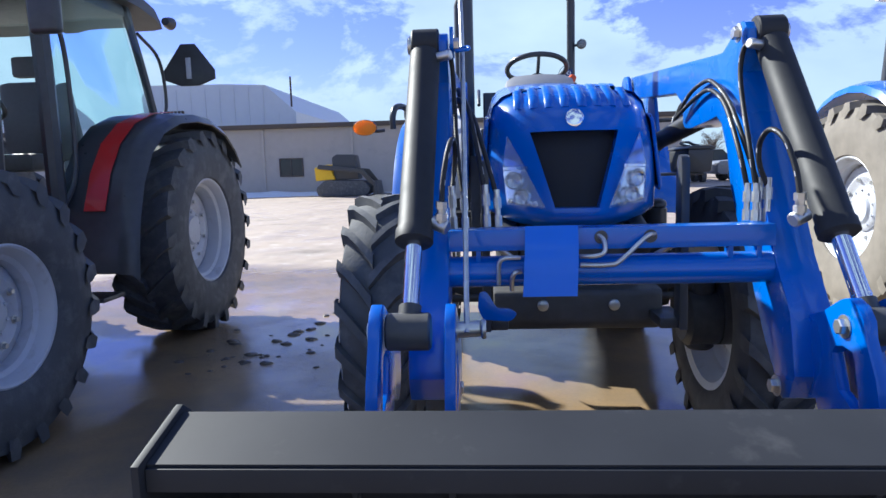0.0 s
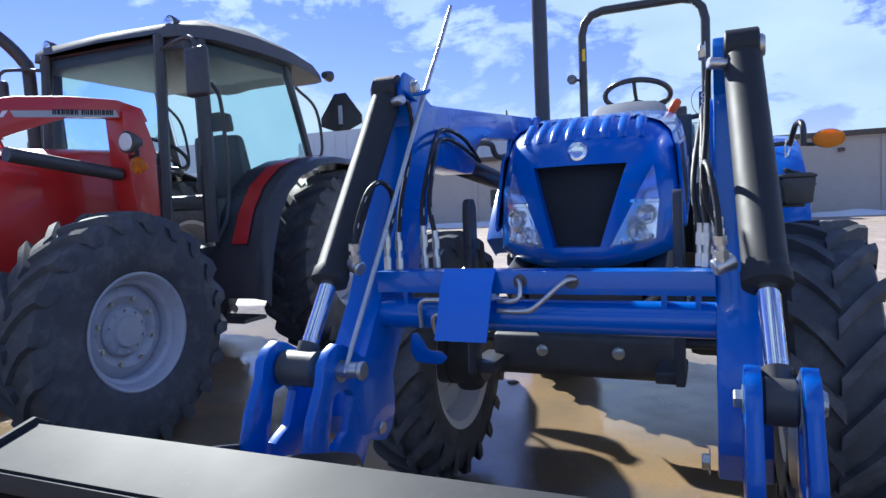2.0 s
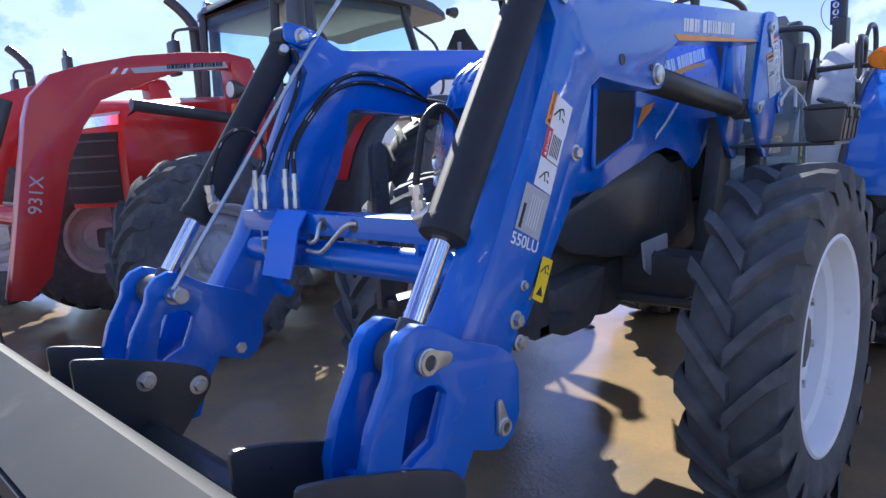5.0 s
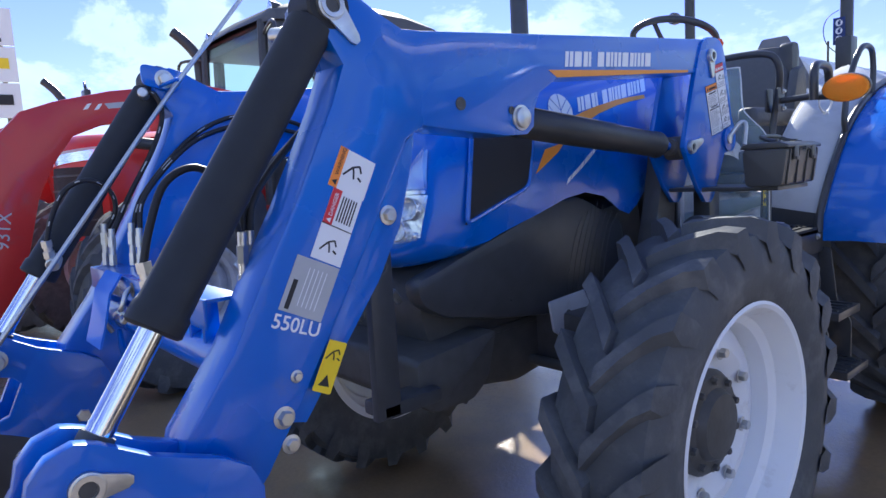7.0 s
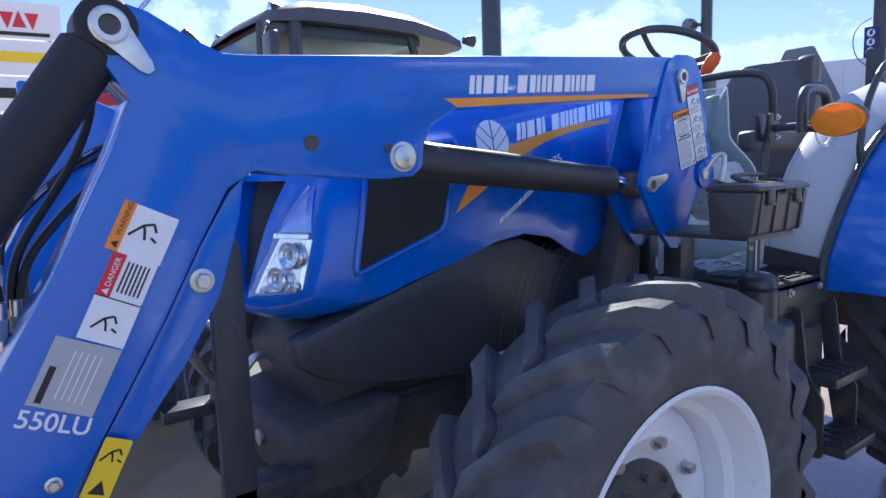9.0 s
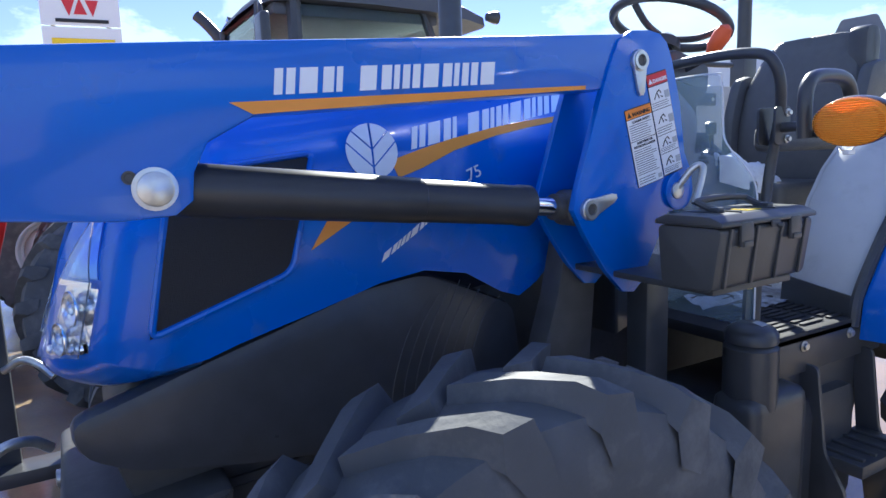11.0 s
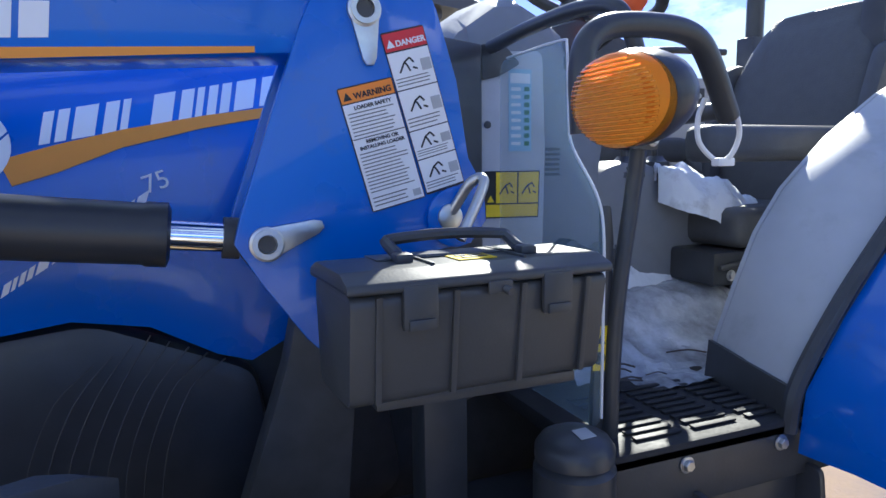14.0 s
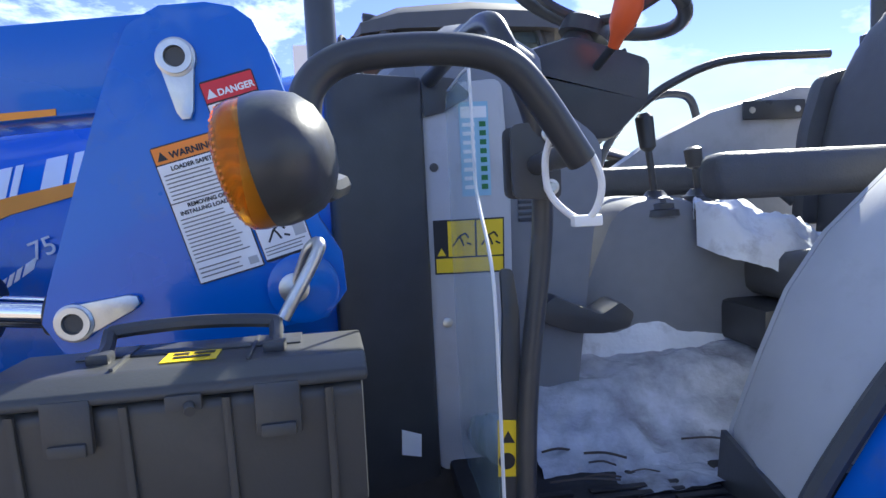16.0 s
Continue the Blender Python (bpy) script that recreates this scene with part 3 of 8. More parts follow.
def loader_side(s):
    """One side of the loader: s = 1 towards the toolbox, -1 the other."""
    def X(x):
        return s * x
    bm = B()
    prism(bm, BOOM, X(XI), X(XO), 0.006)
    arm = part("boom_arm", bm, BLUE, loader, "blue welded box-section arm with a bent knee", 30)
    bm = B()
    prism(bm, WEB, X(XI + 0.022), X(XO - 0.014), 0.003)
    part("stiffener_web", bm, BLUE, arm)
    # mast bolted to the tractor frame
    bm = B()
    prism(bm, MAST, X(XO - 0.011), X(XO + 0.0050), 0.0025)
    prism(bm, [(min(y, 0.385 + 0.25 * abs(z - 1.42)) if 1.20 < z < 1.6 else y, z) for y, z in MAST], X(XI - 0.023), X(XI - 0.007), 0.003)
    mast = part("mast", bm, BLUE, loader, "blue steel loader mast plate")
    bm = B()
    prism(bm, [(0.40, 1.28), (0.33, 1.14), (0.30, 0.80), (0.20, 0.62), (0.10, 0.62), (0.12, 0.80), (0.22, 1.10), (0.26, 1.28)], X(XI - 0.09), X(XI - 0.030), 0.004)
    box(bm, min(X(0.20), X(XI - 0.03)), max(X(0.20), X(XI - 0.03)), 0.10, 0.30, 0.62, 0.76, 0.006)
    part("mast_post", bm, DARK, mast, "dark frame bracket")
    # quick coupler at the foot of the arm
    bm = B()
    box(bm, min(X(0.478), X(0.536)), max(X(0.478), X(0.536)), -1.655, -1.640, 0.53, 0.70, 0.003)
    car = part("bucket_coupler", bm, BLUE, loader, "blue twin-plate bucket coupler")
    for a, c in ((0.449, 0.476), (0.538, 0.564)) if s > 0 else ((0.379, 0.402), (0.540, 0.566)):
        bm = B()
        prism(bm, CARRIER_A, X(a), X(c), 0)
        prism(bm, CARRIER_B, X(a), X(c), 0)
        bmesh.ops.remove_doubles(bm, verts=bm.verts[:], dist=0.0001)
        # weld the two halves of the plate round its window, then ease its edges
        for f in [f for f in bm.faces if len(f.verts) == 4 and sum(1 for e in f.edges if len(e.link_faces) > 2) >= 2]:
            bm.faces.remove(f)
        edges = [e for e in bm.edges if len(e.link_faces) == 2 and e.calc_face_angle(0) > radians(60)]
        bmesh.ops.bevel(bm, geom=edges, offset=0.003, segments=2, affect="EDGES", profile=0.6)
        part("coupler_plate", bm, BLUE, car, "", 30)
    # bucket cylinder
    xc = X(0.462)
    top, low = Vector((X(0.468), *PIN_TOP)), Vector((X(0.506 if s > 0 else 0.486), *PIN_LOW))
    way = (low - top).normalized()
    L = (low - top).length
    bm = B()
    lathe(bm, top + way * 0.03, way, [(0, 0.030), (0.01, 0.042), (L * 0.66, 0.042), (L * 0.66 + 0.006, 0.046), (L * 0.70, 0.046), (L * 0.705, 0.040)], 28)
    cyl(bm, top - Vector((0.038, 0, 0)), top + Vector((0.038, 0, 0)), 0.044, 24, chamfer=0.004)
    bc = part("bucket_cylinder", bm, SLEEVE, loader, "black hydraulic cylinder barrel")
    bm = B()
    cyl(bm, top + way * (L * 0.70), low - way * 0.055, 0.0205, 24)
    lathe(bm, low - way * 0.075, way, [(0, 0.0215), (0.004, 0.0215), (0.004, 0.0205)], 24)
    part("piston_rod", bm, CHROME, bc, "chromed piston rod")
    bm = B()
    half = 0.028 if s > 0 else 0.050
    cyl(bm, low - Vector((half, 0, 0)), low + Vector((half, 0, 0)), 0.042, 26, chamfer=0.005)
    cyl(bm, low - way * 0.06, low - way * 0.03, 0.026, 20)
    part("rod_eye", bm, DARK, bc)
    def keeper_pin(d, py, pz, tail, r, host):
        """A plated pin end with its keeper bar."""
        bm = B()
        lathe(bm, (X(d), py, pz), (s, 0, 0), [(0, r), (0.008, r), (0.009, r * 0.86), (0.012, r * 0.86), (0.012, r * 0.55), (0.006, r * 0.5)], 26)
        a = Vector((0, py, pz)); t2 = Vector((0, tail[0], tail[1])); n2 = Vector((0, -t2.z, t2.y)).normalized()
        poly = [a + n2 * r * 0.92, a + t2 * 0.88 + n2 * r * 0.42, a + t2 + n2 * r * 0.2, a + t2 - n2 * r * 0.2, a + t2 * 0.88 - n2 * r * 0.42, a - n2 * r * 0.92]
        prism(bm, [(p.y, p.z) for p in poly], X(d + 0.0005), X(d + 0.007), 0.001)
        pin = part("pivot_pin", bm, STEEL, host, "zinc-plated pin with keeper bar")
        bm = B()
        lathe(bm, (X(d + 0.0065), py, pz), (s, 0, 0), [(0, r * 0.5), (0.0012, r * 0.5)], 20)
        part("pin_bore", bm, DARK, pin)

    keeper_pin(XO + 0.001, *PIN_TOP, (0.052, -0.062), 0.027, arm)
    keeper_pin(0.565, *PIN_LOW, (0.058, -0.006), 0.024, car)
    keeper_pin(0.565, -1.347, 0.690, (-0.010, 0.056), 0.018, car)
    keeper_pin(XO + 0.0055, 0.312, 1.580, (0.006, -0.066), 0.021, mast)
    keeper_pin(XO + 0.0055, 0.184, 1.300, (0.068, 0.021), 0.021, mast)

    def bolt(at, way, r, h, host):
        bm = B()
        hexbolt(bm, at, way, r, h)
        part("bolt", bm, STEEL, host)

    for px_, (py, pz) in ((XI - 0.015, PIN_TOP), (0.4485 if s > 0 else 0.3785, PIN_LOW)):
        bolt((X(px_), py, pz), (-s, 0, 0), 0.018, 0.014, arm)
    # boom cylinder
    a, c = Vector((xc, *CYL_A)), Vector((xc, *CYL_B))
    way = (c - a).normalized()
    L = (c - a).length
    bm = B()
    lathe(bm, a + way * 0.02, way, [(0, 0.030), (0.012, 0.039), (L * 0.52, 0.039), (L * 0.522, 0.037), (L * 0.79, 0.037), (L * 0.795, 0.039), (L * 0.825, 0.039), (L * 0.83, 0.030)], 28)
    cyl(bm, a - Vector((0.03, 0, 0)), a + Vector((0.03, 0, 0)), 0.036, 24, chamfer=0.004)
    lc = part("boom_cylinder", bm, BARREL, loader, "black hydraulic lift cylinder")
    bm = B()
    cyl(bm, a + way * L * 0.83, c - way * 0.045, 0.0185, 22)
    part("piston_rod", bm, CHROME, lc, "chromed piston rod")
    bm = B()
    cyl(bm, c - Vector((0.03, 0, 0)), c + Vector((0.03, 0, 0)), 0.036, 24, chamfer=0.004)
    cyl(bm, c - way * 0.05, c - way * 0.03, 0.026, 20)
    part("rod_eye", bm, DARK, lc)
    bm = B()
    lathe(bm, (X(XO + 0.0005), *CYL_A), (s, 0, 0), [(0, 0.029), (0.004, 0.029), (0.0045, 0.023), (0.012, 0.023), (0.013, 0.0215)], 26)
    part("cylinder_pin", bm, STEEL, lc)
    for at, way, r, h in (((X(XO - 0.013), -0.954, 1.190), s, 0.0135, 0.011), ((X(XO + 0.0005), -1.215, 0.858), s, 0.014, 0.012), ((X(XO + 0.0005), -1.206, 0.807), s, 0.012, 0.009),
                          ((X(XO + 0.0005), -1.185, 0.925), s, 0.008, 0.007), ((X(XI - 0.015), -1.363, 0.680), -s, 0.018, 0.014), ((X(XO - 0.013), -0.985, 1.225), s, 0.006, 0.005)):
        bolt(at, (way, 0, 0), r, h, arm)
    for py, pz, r in ((-0.757, 1.408, 0.014), (-0.602, 1.397, 0.009)):
        bm = B()
        lathe(bm, (X(XO + 0.0005), py, pz), (s, 0, 0), [(0, r), (0.002, r), (0.002, r * 0.7), (0.0005, r * 0.6)], 18)
        part("hole_plug", bm, DARK, arm)
    return arm, mast, car


arm_r, mast_r, car_r = loader_side(1)
arm_l, mast_l, car_l = loader_side(-1)

# cross tube, guard bar and hose plate
bm = B()
cyl(bm, (-XI, -1.262, 0.958), (XI, -1.262, 0.958), 0.040, 32)
cross = part("cross_tube", bm, BLUE, loader, "blue round cross tube")
bm = B()
box(bm, -XI, XI, -1.300, -1.292, 1.016, 1.070, 0.002)
box(bm, -XI, XI, -1.292, -1.225, 1.062, 1.070, 0.002)
for x in (-0.33, 0.30, 0.37):
    box(bm, x - 0.006, x + 0.006, -1.291, -1.262, 0.985, 1.061, 0.001)
guard = part("hose_guard", bm, BLUE, loader, "blue folded sheet guard")
bm = B()
strip_rows = [[(-0.212, -1.306, 1.078), (-0.080, -1.306, 1.078)], [(-0.214, -1.335, 1.035), (-0.082, -1.335, 1.035)], [(-0.218, -1.352, 0.96), (-0.086, -1.352, 0.96)], [(-0.222, -1.366, 0.910), (-0.090, -1.366, 0.910)]]
sh = B(); shell(sh, strip_rows, 0.005)
part("cover_plate", sh, BLUE_LIGHT, guard, "bright blue flat cover plate")
for pts in ([(-0.075, -1.31, 1.000), (-0.04, -1.325, 1.002), (-0.018, -1.325, 1.012), (-0.018, -1.315, 1.040), (-0.030, -1.295, 1.052)],
            [(-0.075, -1.315, 0.978), (-0.01, -1.33, 0.980), (0.02, -1.33, 0.990), (0.085, -1.315, 1.046), (0.110, -1.298, 1.052)],
            [(-0.225, -1.315, 1.000), (-0.262, -1.322, 1.000), (-0.278, -1.318, 0.985), (-0.280, -1.31, 0.930)],
            [(-0.222, -1.315, 0.965), (-0.238, -1.32, 0.962), (-0.246, -1.315, 0.945), (-0.246, -1.30, 0.915)]):
    bm = B()
    tube(bm, pts, 0.006, 10)
    part("steel_line", bm, STEEL, guard, "bent bare steel hydraulic line")
for x in (-0.022, 0.100):
    bm = B()
    lathe(bm, (x, -1.3005, 1.046), (0, -1, 0), [(0, 0.017), (0.001, 0.016)], 20)
    part("line_hole", bm, DARK, guard)
bm = B()
prism(bm, rounded([(-0.33, 0.905), (-0.31, 0.905), (-0.285, 0.86), (-0.25, 0.86), (-0.23, 0.845), (-0.25, 0.825), (-0.32, 0.83), (-0.335, 0.86)], 0.01, 3), -1.27, -1.262, 0.001, axis="y")
part("line_bracket", bm, BLUE, guard)

# level indicator rod on the far arm
bm = B()
tube(bm, [(-0.356, -1.562, 0.872), (-0.360, -1.300, 1.212), (-0.366, -1.045, 1.545), (-0.372, -0.900, 1.716), (-0.378, -0.768, 1.876)], 0.0065, 12, n=4)
rod = part("level_indicator_rod", bm, STEEL, loader, "long thin bare steel indicator rod")
bm = B()
cyl(bm, (-0.405, -1.545, 0.872), (-0.325, -1.545, 0.878), 0.018, 18, chamfer=0.003)
cyl(bm, (-0.325, -1.545, 0.876), (-0.314, -1.545, 0.876), 0.022, 18, chamfer=0.003)
part("rod_clamp", bm, STEEL, rod)
bm = B()
prism(bm, rounded([(-1.12, 1.555), (-1.03, 1.535), (-1.005, 1.56), (-1.03, 1.60), (-1.12, 1.612)], 0.015, 3), -0.398, -0.388, 0.002)
tube(bm, [(-0.390, -1.030, 1.560), (-0.352, -1.036, 1.568), (-0.350, -1.062, 1.556), (-0.386, -1.072, 1.552)], 0.005, 8, n=3)
part("rod_guide", bm, BLUE, rod)


# hoses and fittings on the arms
def fitting(bm, p, q, r=0.012):
    p, q = Vector(p), Vector(q)
    d = q - p
    cyl(bm, p, p + d * 0.3, r, 6)
    cyl(bm, p + d * 0.3, p + d * 0.5, r * 0.75, 14)
    cyl(bm, p + d * 0.5, p + d * 0.78, r * 1.05, 6)
    cyl(bm, p + d * 0.78, q, r * 0.8, 14)


def hose(pts, r=0.0068):
    bm = B()
    tube(bm, pts, r, 10)
    ob = part("hydraulic_hose", bm, HOSE, loader, "black rubber hydraulic hose")
    way = smooth_path(pts, 10)
    for k in range(6, len(way) - 6, 9):
        bm = B()
        side = Vector((math.copysign(1, -way[k].x), -0.35, 0.2)).normalized() * r * 0.72
        tube(bm, [way[k + j] + side for j in range(3)], r * 0.36, 6, smooth=False)
        part("hose_print", bm, DECAL_GREY, ob)


def end_fitting(p, q, r=0.0105):
    bm = B()
    fitting(bm, p, q, r)
    part("hose_fitting", bm, STEEL, loader, "zinc-plated hose fitting")


for s in (1, -1):
    for i, x in enumerate((0.411, 0.386, 0.398, 0.372) if s > 0 else (-0.392, -0.362, -0.305, -0.275)):
        y0 = -1.262 + 0.010 * (i % 2) + (0.035 + 0.02 * (i // 2) if s > 0 else 0.045 * (i // 2))
        end_fitting((x, y0, 1.070), (x + s * 0.004, y0 + 0.006, 1.182 - 0.014 * (i % 2)))
        x2 = x + s * 0.004
        if i == 0:
            pts = [(x2, y0 + 0.006, 1.155), (s * 0.390, -1.225, 1.215), (s * 0.385, -1.235, 1.270), (s * 0.388, -1.285, 1.300), (s * 0.398, -1.340, 1.275), (s * 0.410, -1.375, 1.205), (s * 0.414, -1.392, 1.145)]
        elif i == 1:
            pts = [(x2, y0 + 0.006, 1.150), (s * 0.380, -1.19, 1.25), (s * 0.388, -1.11, 1.38), (s * 0.392, -1.075, 1.47), (s * 0.396, -1.085, 1.525), (s * 0.405, -1.112, 1.540)]
        else:
            k = i - 2
            pts = [(x2, y0 + 0.006, 1.150), (s * (0.325 - 0.02 * k + (0.055 if s > 0 else 0)), -1.17, 1.25), (s * (0.350 - 0.01 * k + (0.03 if s > 0 else 0)), -1.04, 1.385 - 0.01 * k), (s * 0.378, -0.92, 1.455 - 0.025 * k), (s * 0.388, -0.80, 1.475 - 0.03 * k), (s * 0.385, -0.66, 1.450 - 0.03 * k), (s * 0.380, -0.54, 1.385)]
        hose(pts)
    end_fitting((s * 0.414, -1.392, 1.150), (s * 0.418, -1.386, 1.092), 0.014)
    bm = B()
    cyl(bm, (s * 0.402, -1.386, 1.085), (s * 0.440, -1.372, 1.10), 0.018, 16, chamfer=0.003)
    part("elbow_fitting", bm, STEEL, loader, "plated elbow fitting")
    bm = B()
    cyl(bm, (s * 0.395, -1.12, 1.535), (s * 0.440, -1.10, 1.53), 0.014, 14, chamfer=0.003)
    part("elbow_fitting", bm, STEEL, loader, "plated elbow fitting")

# bucket, tipped a little forward
BW = 0.805
bm = B()
back = [(-2.078, 0.812), (-1.958, 0.842), (-1.945, 0.836), (-1.90, 0.79), (-1.78, 0.635), (-1.69, 0.49), (-1.672, 0.36), (-1.73, 0.22), (-1.87, 0.12), (-2.08, 0.085), (-2.42, 0.055)]
rows = [[(x, y, z) for x in (-BW, -BW / 3, BW / 3, BW)] for y, z in back]
shell(bm, rows, 0.008)
bucket = part("bucket", bm, BUCKET, loader, "dark steel loader bucket tipped forward", 30)
bm = B()
box(bm, -BW, BW, -2.086, -2.0775, 0.780, 0.815, 0.002)
part("top_lip", bm, BUCKET, bucket)
for s in (-1, 1):
    bm = B()
    prism(bm, [(-2.100, 0.825), (-1.955, 0.862), (-1.930, 0.845), (-1.77, 0.64), (-1.675, 0.49), (-1.660, 0.35), (-1.72, 0.21), (-1.87, 0.105), (-2.36, 0.05), (-2.34, 0.16), (-2.16, 0.48), (-2.10, 0.76)], s * (BW + 0.001), s * (BW + 0.013), 0.002)
    part("side_plate", bm, BUCKET, bucket)
bm = B()
box(bm, -BW - 0.01, BW + 0.01, -2.50, -2.38, 0.040, 0.056, 0.004)
part("cutting_edge", bm, BUCKET, bucket)
for s in (-1, 1):
    for x in (0.378, 0.562):
        bm = B()
        prism(bm, rounded([(-1.80, 0.63), (-1.805, 0.766), (-1.72, 0.745), (-1.57, 0.696), (-1.480, 0.655), (-1.458, 0.612), (-1.478, 0.580), (-1.553, 0.492), (-1.60, 0.44), (-1.69, 0.40), (-1.71, 0.50)], 0.02, 3), s * x, s * (x + 0.012), 0.002)
        part("mounting_ear", bm, BLACK, bucket, "black bucket ear")
    for y, z in ((-1.636, 0.661), (-1.500, 0.610)):
        bm = B()
        hexbolt(bm, (s * 0.3775, y, z), (-s, 0, 0), 0.018, 0.014)
        part("bolt", bm, STEEL, bucket)
bm = B()
prism(bm, rounded([(-1.675, 0.485), (-1.675, 0.535), (-1.640, 0.556), (-1.600, 0.530), (-1.610, 0.478)], 0.008, 3), -0.377, 0.377, 0.002)
part("torque_tube", bm, BLACK, bucket, "black folded cross member")
words("stock_mark", "W1 D11254", (0.693, -1.964, 0.8462), (0.092, 0.008, 0.002), (0, 0.97, 0.24), 0.0135, DECAL_WHITE, bucket, "white hand-painted marking", depth=0.0006)


# ---- blue tractor ----
tractor = thing("tractor", (0, 0.6, 0), "blue open-station farm tractor with a roll bar and white front rims", "tractor")

FW_Y, FW_Z = -0.157, 0.586
wheel(tractor, "front_wheel", 0.732, FW_Y, FW_Z, 0.536, 0.266, 0.318, 1, WHITE_RIM, DARK, 20, dish=0.12)
wheel(tractor, "front_wheel", -0.732, FW_Y, FW_Z, 0.536, 0.266, 0.318, -1, WHITE_RIM, DARK, 20, dish=0.12)
wheel(tractor, "rear_wheel", 0.695, 2.02, 0.762, 0.745, 0.36, 0.40, 1, WHITE_RIM, DARK, 22, dish=0.16, lug_h=0.04)
wheel(tractor, "rear_wheel", -0.695, 2.02, 0.762, 0.745, 0.36, 0.40, -1, WHITE_RIM, DARK, 22, dish=0.16, lug_h=0.04)


# hood: half width and crown height along y, front face set by height
def hood_half(y):
    return 0.302 - 0.020 * max(0.0, (y + 0.2)) if y > -0.2 else 0.302


def hood_top(y):
    return 1.508 + 0.135 * (y + 0.5) if y > -0.5 else 1.508


def hood_face(x, z):
    """The nose: y for a point of the front face."""
    t = (z - 1.03) / 0.48
    y0 = -0.755 + 0.078 * t + 0.055 * max(0.0, t - 0.45) ** 1.3 * 2.2 + 0.10 * max(0.0, t - 0.78) ** 2 * 12
    return y0 + 0.125 * abs(x / 0.30) ** 2.0


def hood_ring(y, zb):
    """Cross-section from the lower edge on one side over the crown to the other."""
    w, zt = hood_half(y), hood_top(y)
    half = [(w * 0.985, zb), (w * 1.02, zb + (zt - zb) * 0.22), (w * 1.01, zb + (zt - zb) * 0.45), (w * 0.97, zb + (zt - zb) * 0.68), (w * 0.90, zt - 0.060), (w * 0.80, zt - 0.028), (w * 0.66, zt - 0.012), (w * 0.40, zt - 0.002), (w * 0.15, zt + 0.002)]
    return [(x, y, z) for x, z in half] + [(-x, y, z) for x, z in half[::-1]]


def hood_low(y):
    pts = [(-0.62, 1.034), (-0.55, 1.058), (-0.43, 1.097), (-0.29, 1.132), (-0.16, 1.168), (-0.06, 1.181), (0.04, 1.163), (0.13, 1.111), (0.18, 1.094), (0.23, 1.120), (0.29, 1.172), (0.45, 1.19)]
    for (a, za), (b, zb) in zip(pts, pts[1:]):
        if y <= b:
            t = max(0.0, (y - a) / (b - a))
            return za + (zb - za) * t
    return pts[-1][1]


NOSE_LOW = 1.014


def nose_edge(x, z):
    """How far a point of the nose lies towards its rim: 0 in the middle, 1 on the rim."""
    k = max(abs(x) / 0.305, (1.22 - z) / (1.22 - NOSE_LOW) if z < 1.22 else (z - 1.22) / 0.29)
    return 0.066 * max(0.0, (min(k, 1.0) - 0.76) / 0.24) ** 2.3


def skin_y(x, z):
    """The front face as built, for the parts set on it."""
    return hood_face(x, z) + nose_edge(x, z)


bm = B()
ring0 = hood_ring(-0.50, hood_low(-0.50) - 0.004)
w0 = ring0[0][0]
loop = [(x, z) for x, y, z in ring0] + [(-w0 * 0.97 + 1.94 * w0 * i / 12, NOSE_LOW + (hood_low(-0.50) - 0.008 - NOSE_LOW) * abs(i / 6 - 1) ** 3.2) for i in range(13)]
rows = []
# the mouth of the nose, in which the grille sits back
MOUTH = [(-0.150, 1.342), (0.150, 1.342), (0.073, 1.082), (-0.073, 1.082)]


def to_mouth(x, z):
    """Where the ray from the middle of the nose to (x, z) meets the edge of the mouth."""
    d = Vector((x, z - 1.22))
    best = 1.0
    for a, b in zip(MOUTH, MOUTH[1:] + MOUTH[:1]):
        e = Vector((b[0] - a[0], b[1] - a[1]))
        n = Vector((-e.y, e.x))
        q = d.dot(n)
        if abs(q) > 1e-9:
            k = Vector((a[0], a[1] - 1.22)).dot(n) / q
            if k > 0:
                best = min(best, k)
    return [x * best, 1.22 + (z - 1.22) * best]


mouth = [to_mouth(x, z) for x, z in loop]
for c in MOUTH:
    i = min(range(len(loop)), key=lambda j: (mouth[j][0] - c[0]) ** 2 + (mouth[j][1] - c[1]) ** 2)
    mouth[i] = list(c)
ends = list(zip(loop + loop[:1], mouth + mouth[:1]))
rows.append([(m[0] * 0.985, hood_face(*m) + 0.052, 1.215 + (m[1] - 1.215) * 0.985) for o, m in ends])
rows.append([(m[0] * 0.997, hood_face(*m) + 0.006, 1.215 + (m[1] - 1.215) * 0.997) for o, m in ends])
for f in (0.0, 0.03, 0.3, 0.5, 0.64, 0.74, 0.80, 0.85, 0.90, 0.94, 0.97, 1.0):
    row = []
    for (x, z), m in ends:
        xx, zz = m[0] * (1 - f) + x * f, m[1] * (1 - f) + z * f
        k = math.hypot(xx, zz - 1.22) / math.hypot(x, z - 1.22)
        row.append((xx, hood_face(xx, zz) + 0.066 * max(0.0, (min(k, 1.0) - 0.76) / 0.24) ** 2.3, zz))
    rows.append(row)
strip(bm, rows)
under = rows[-1][len(ring0) - 1:]
strip(bm, [under, [(x * 0.99, -0.50, z + 0.004) for x, y, z in under]])
strip(bm, [rows[-1][:len(ring0)]] + [hood_ring(y, hood_low(y)) for y in (-0.49, -0.44, -0.36, -0.29, -0.22, -0.16, -0.11, -0.06, -0.01, 0.04, 0.09, 0.13, 0.18, 0.23, 0.29, 0.40, 0.478)])
bmesh.ops.remove_doubles(bm, verts=bm.verts[:], dist=0.0012)
geom = bm.faces[:]
bmesh.ops.recalc_face_normals(bm, faces=geom)
bmesh.ops.solidify(bm, geom=geom, thickness=0.005)
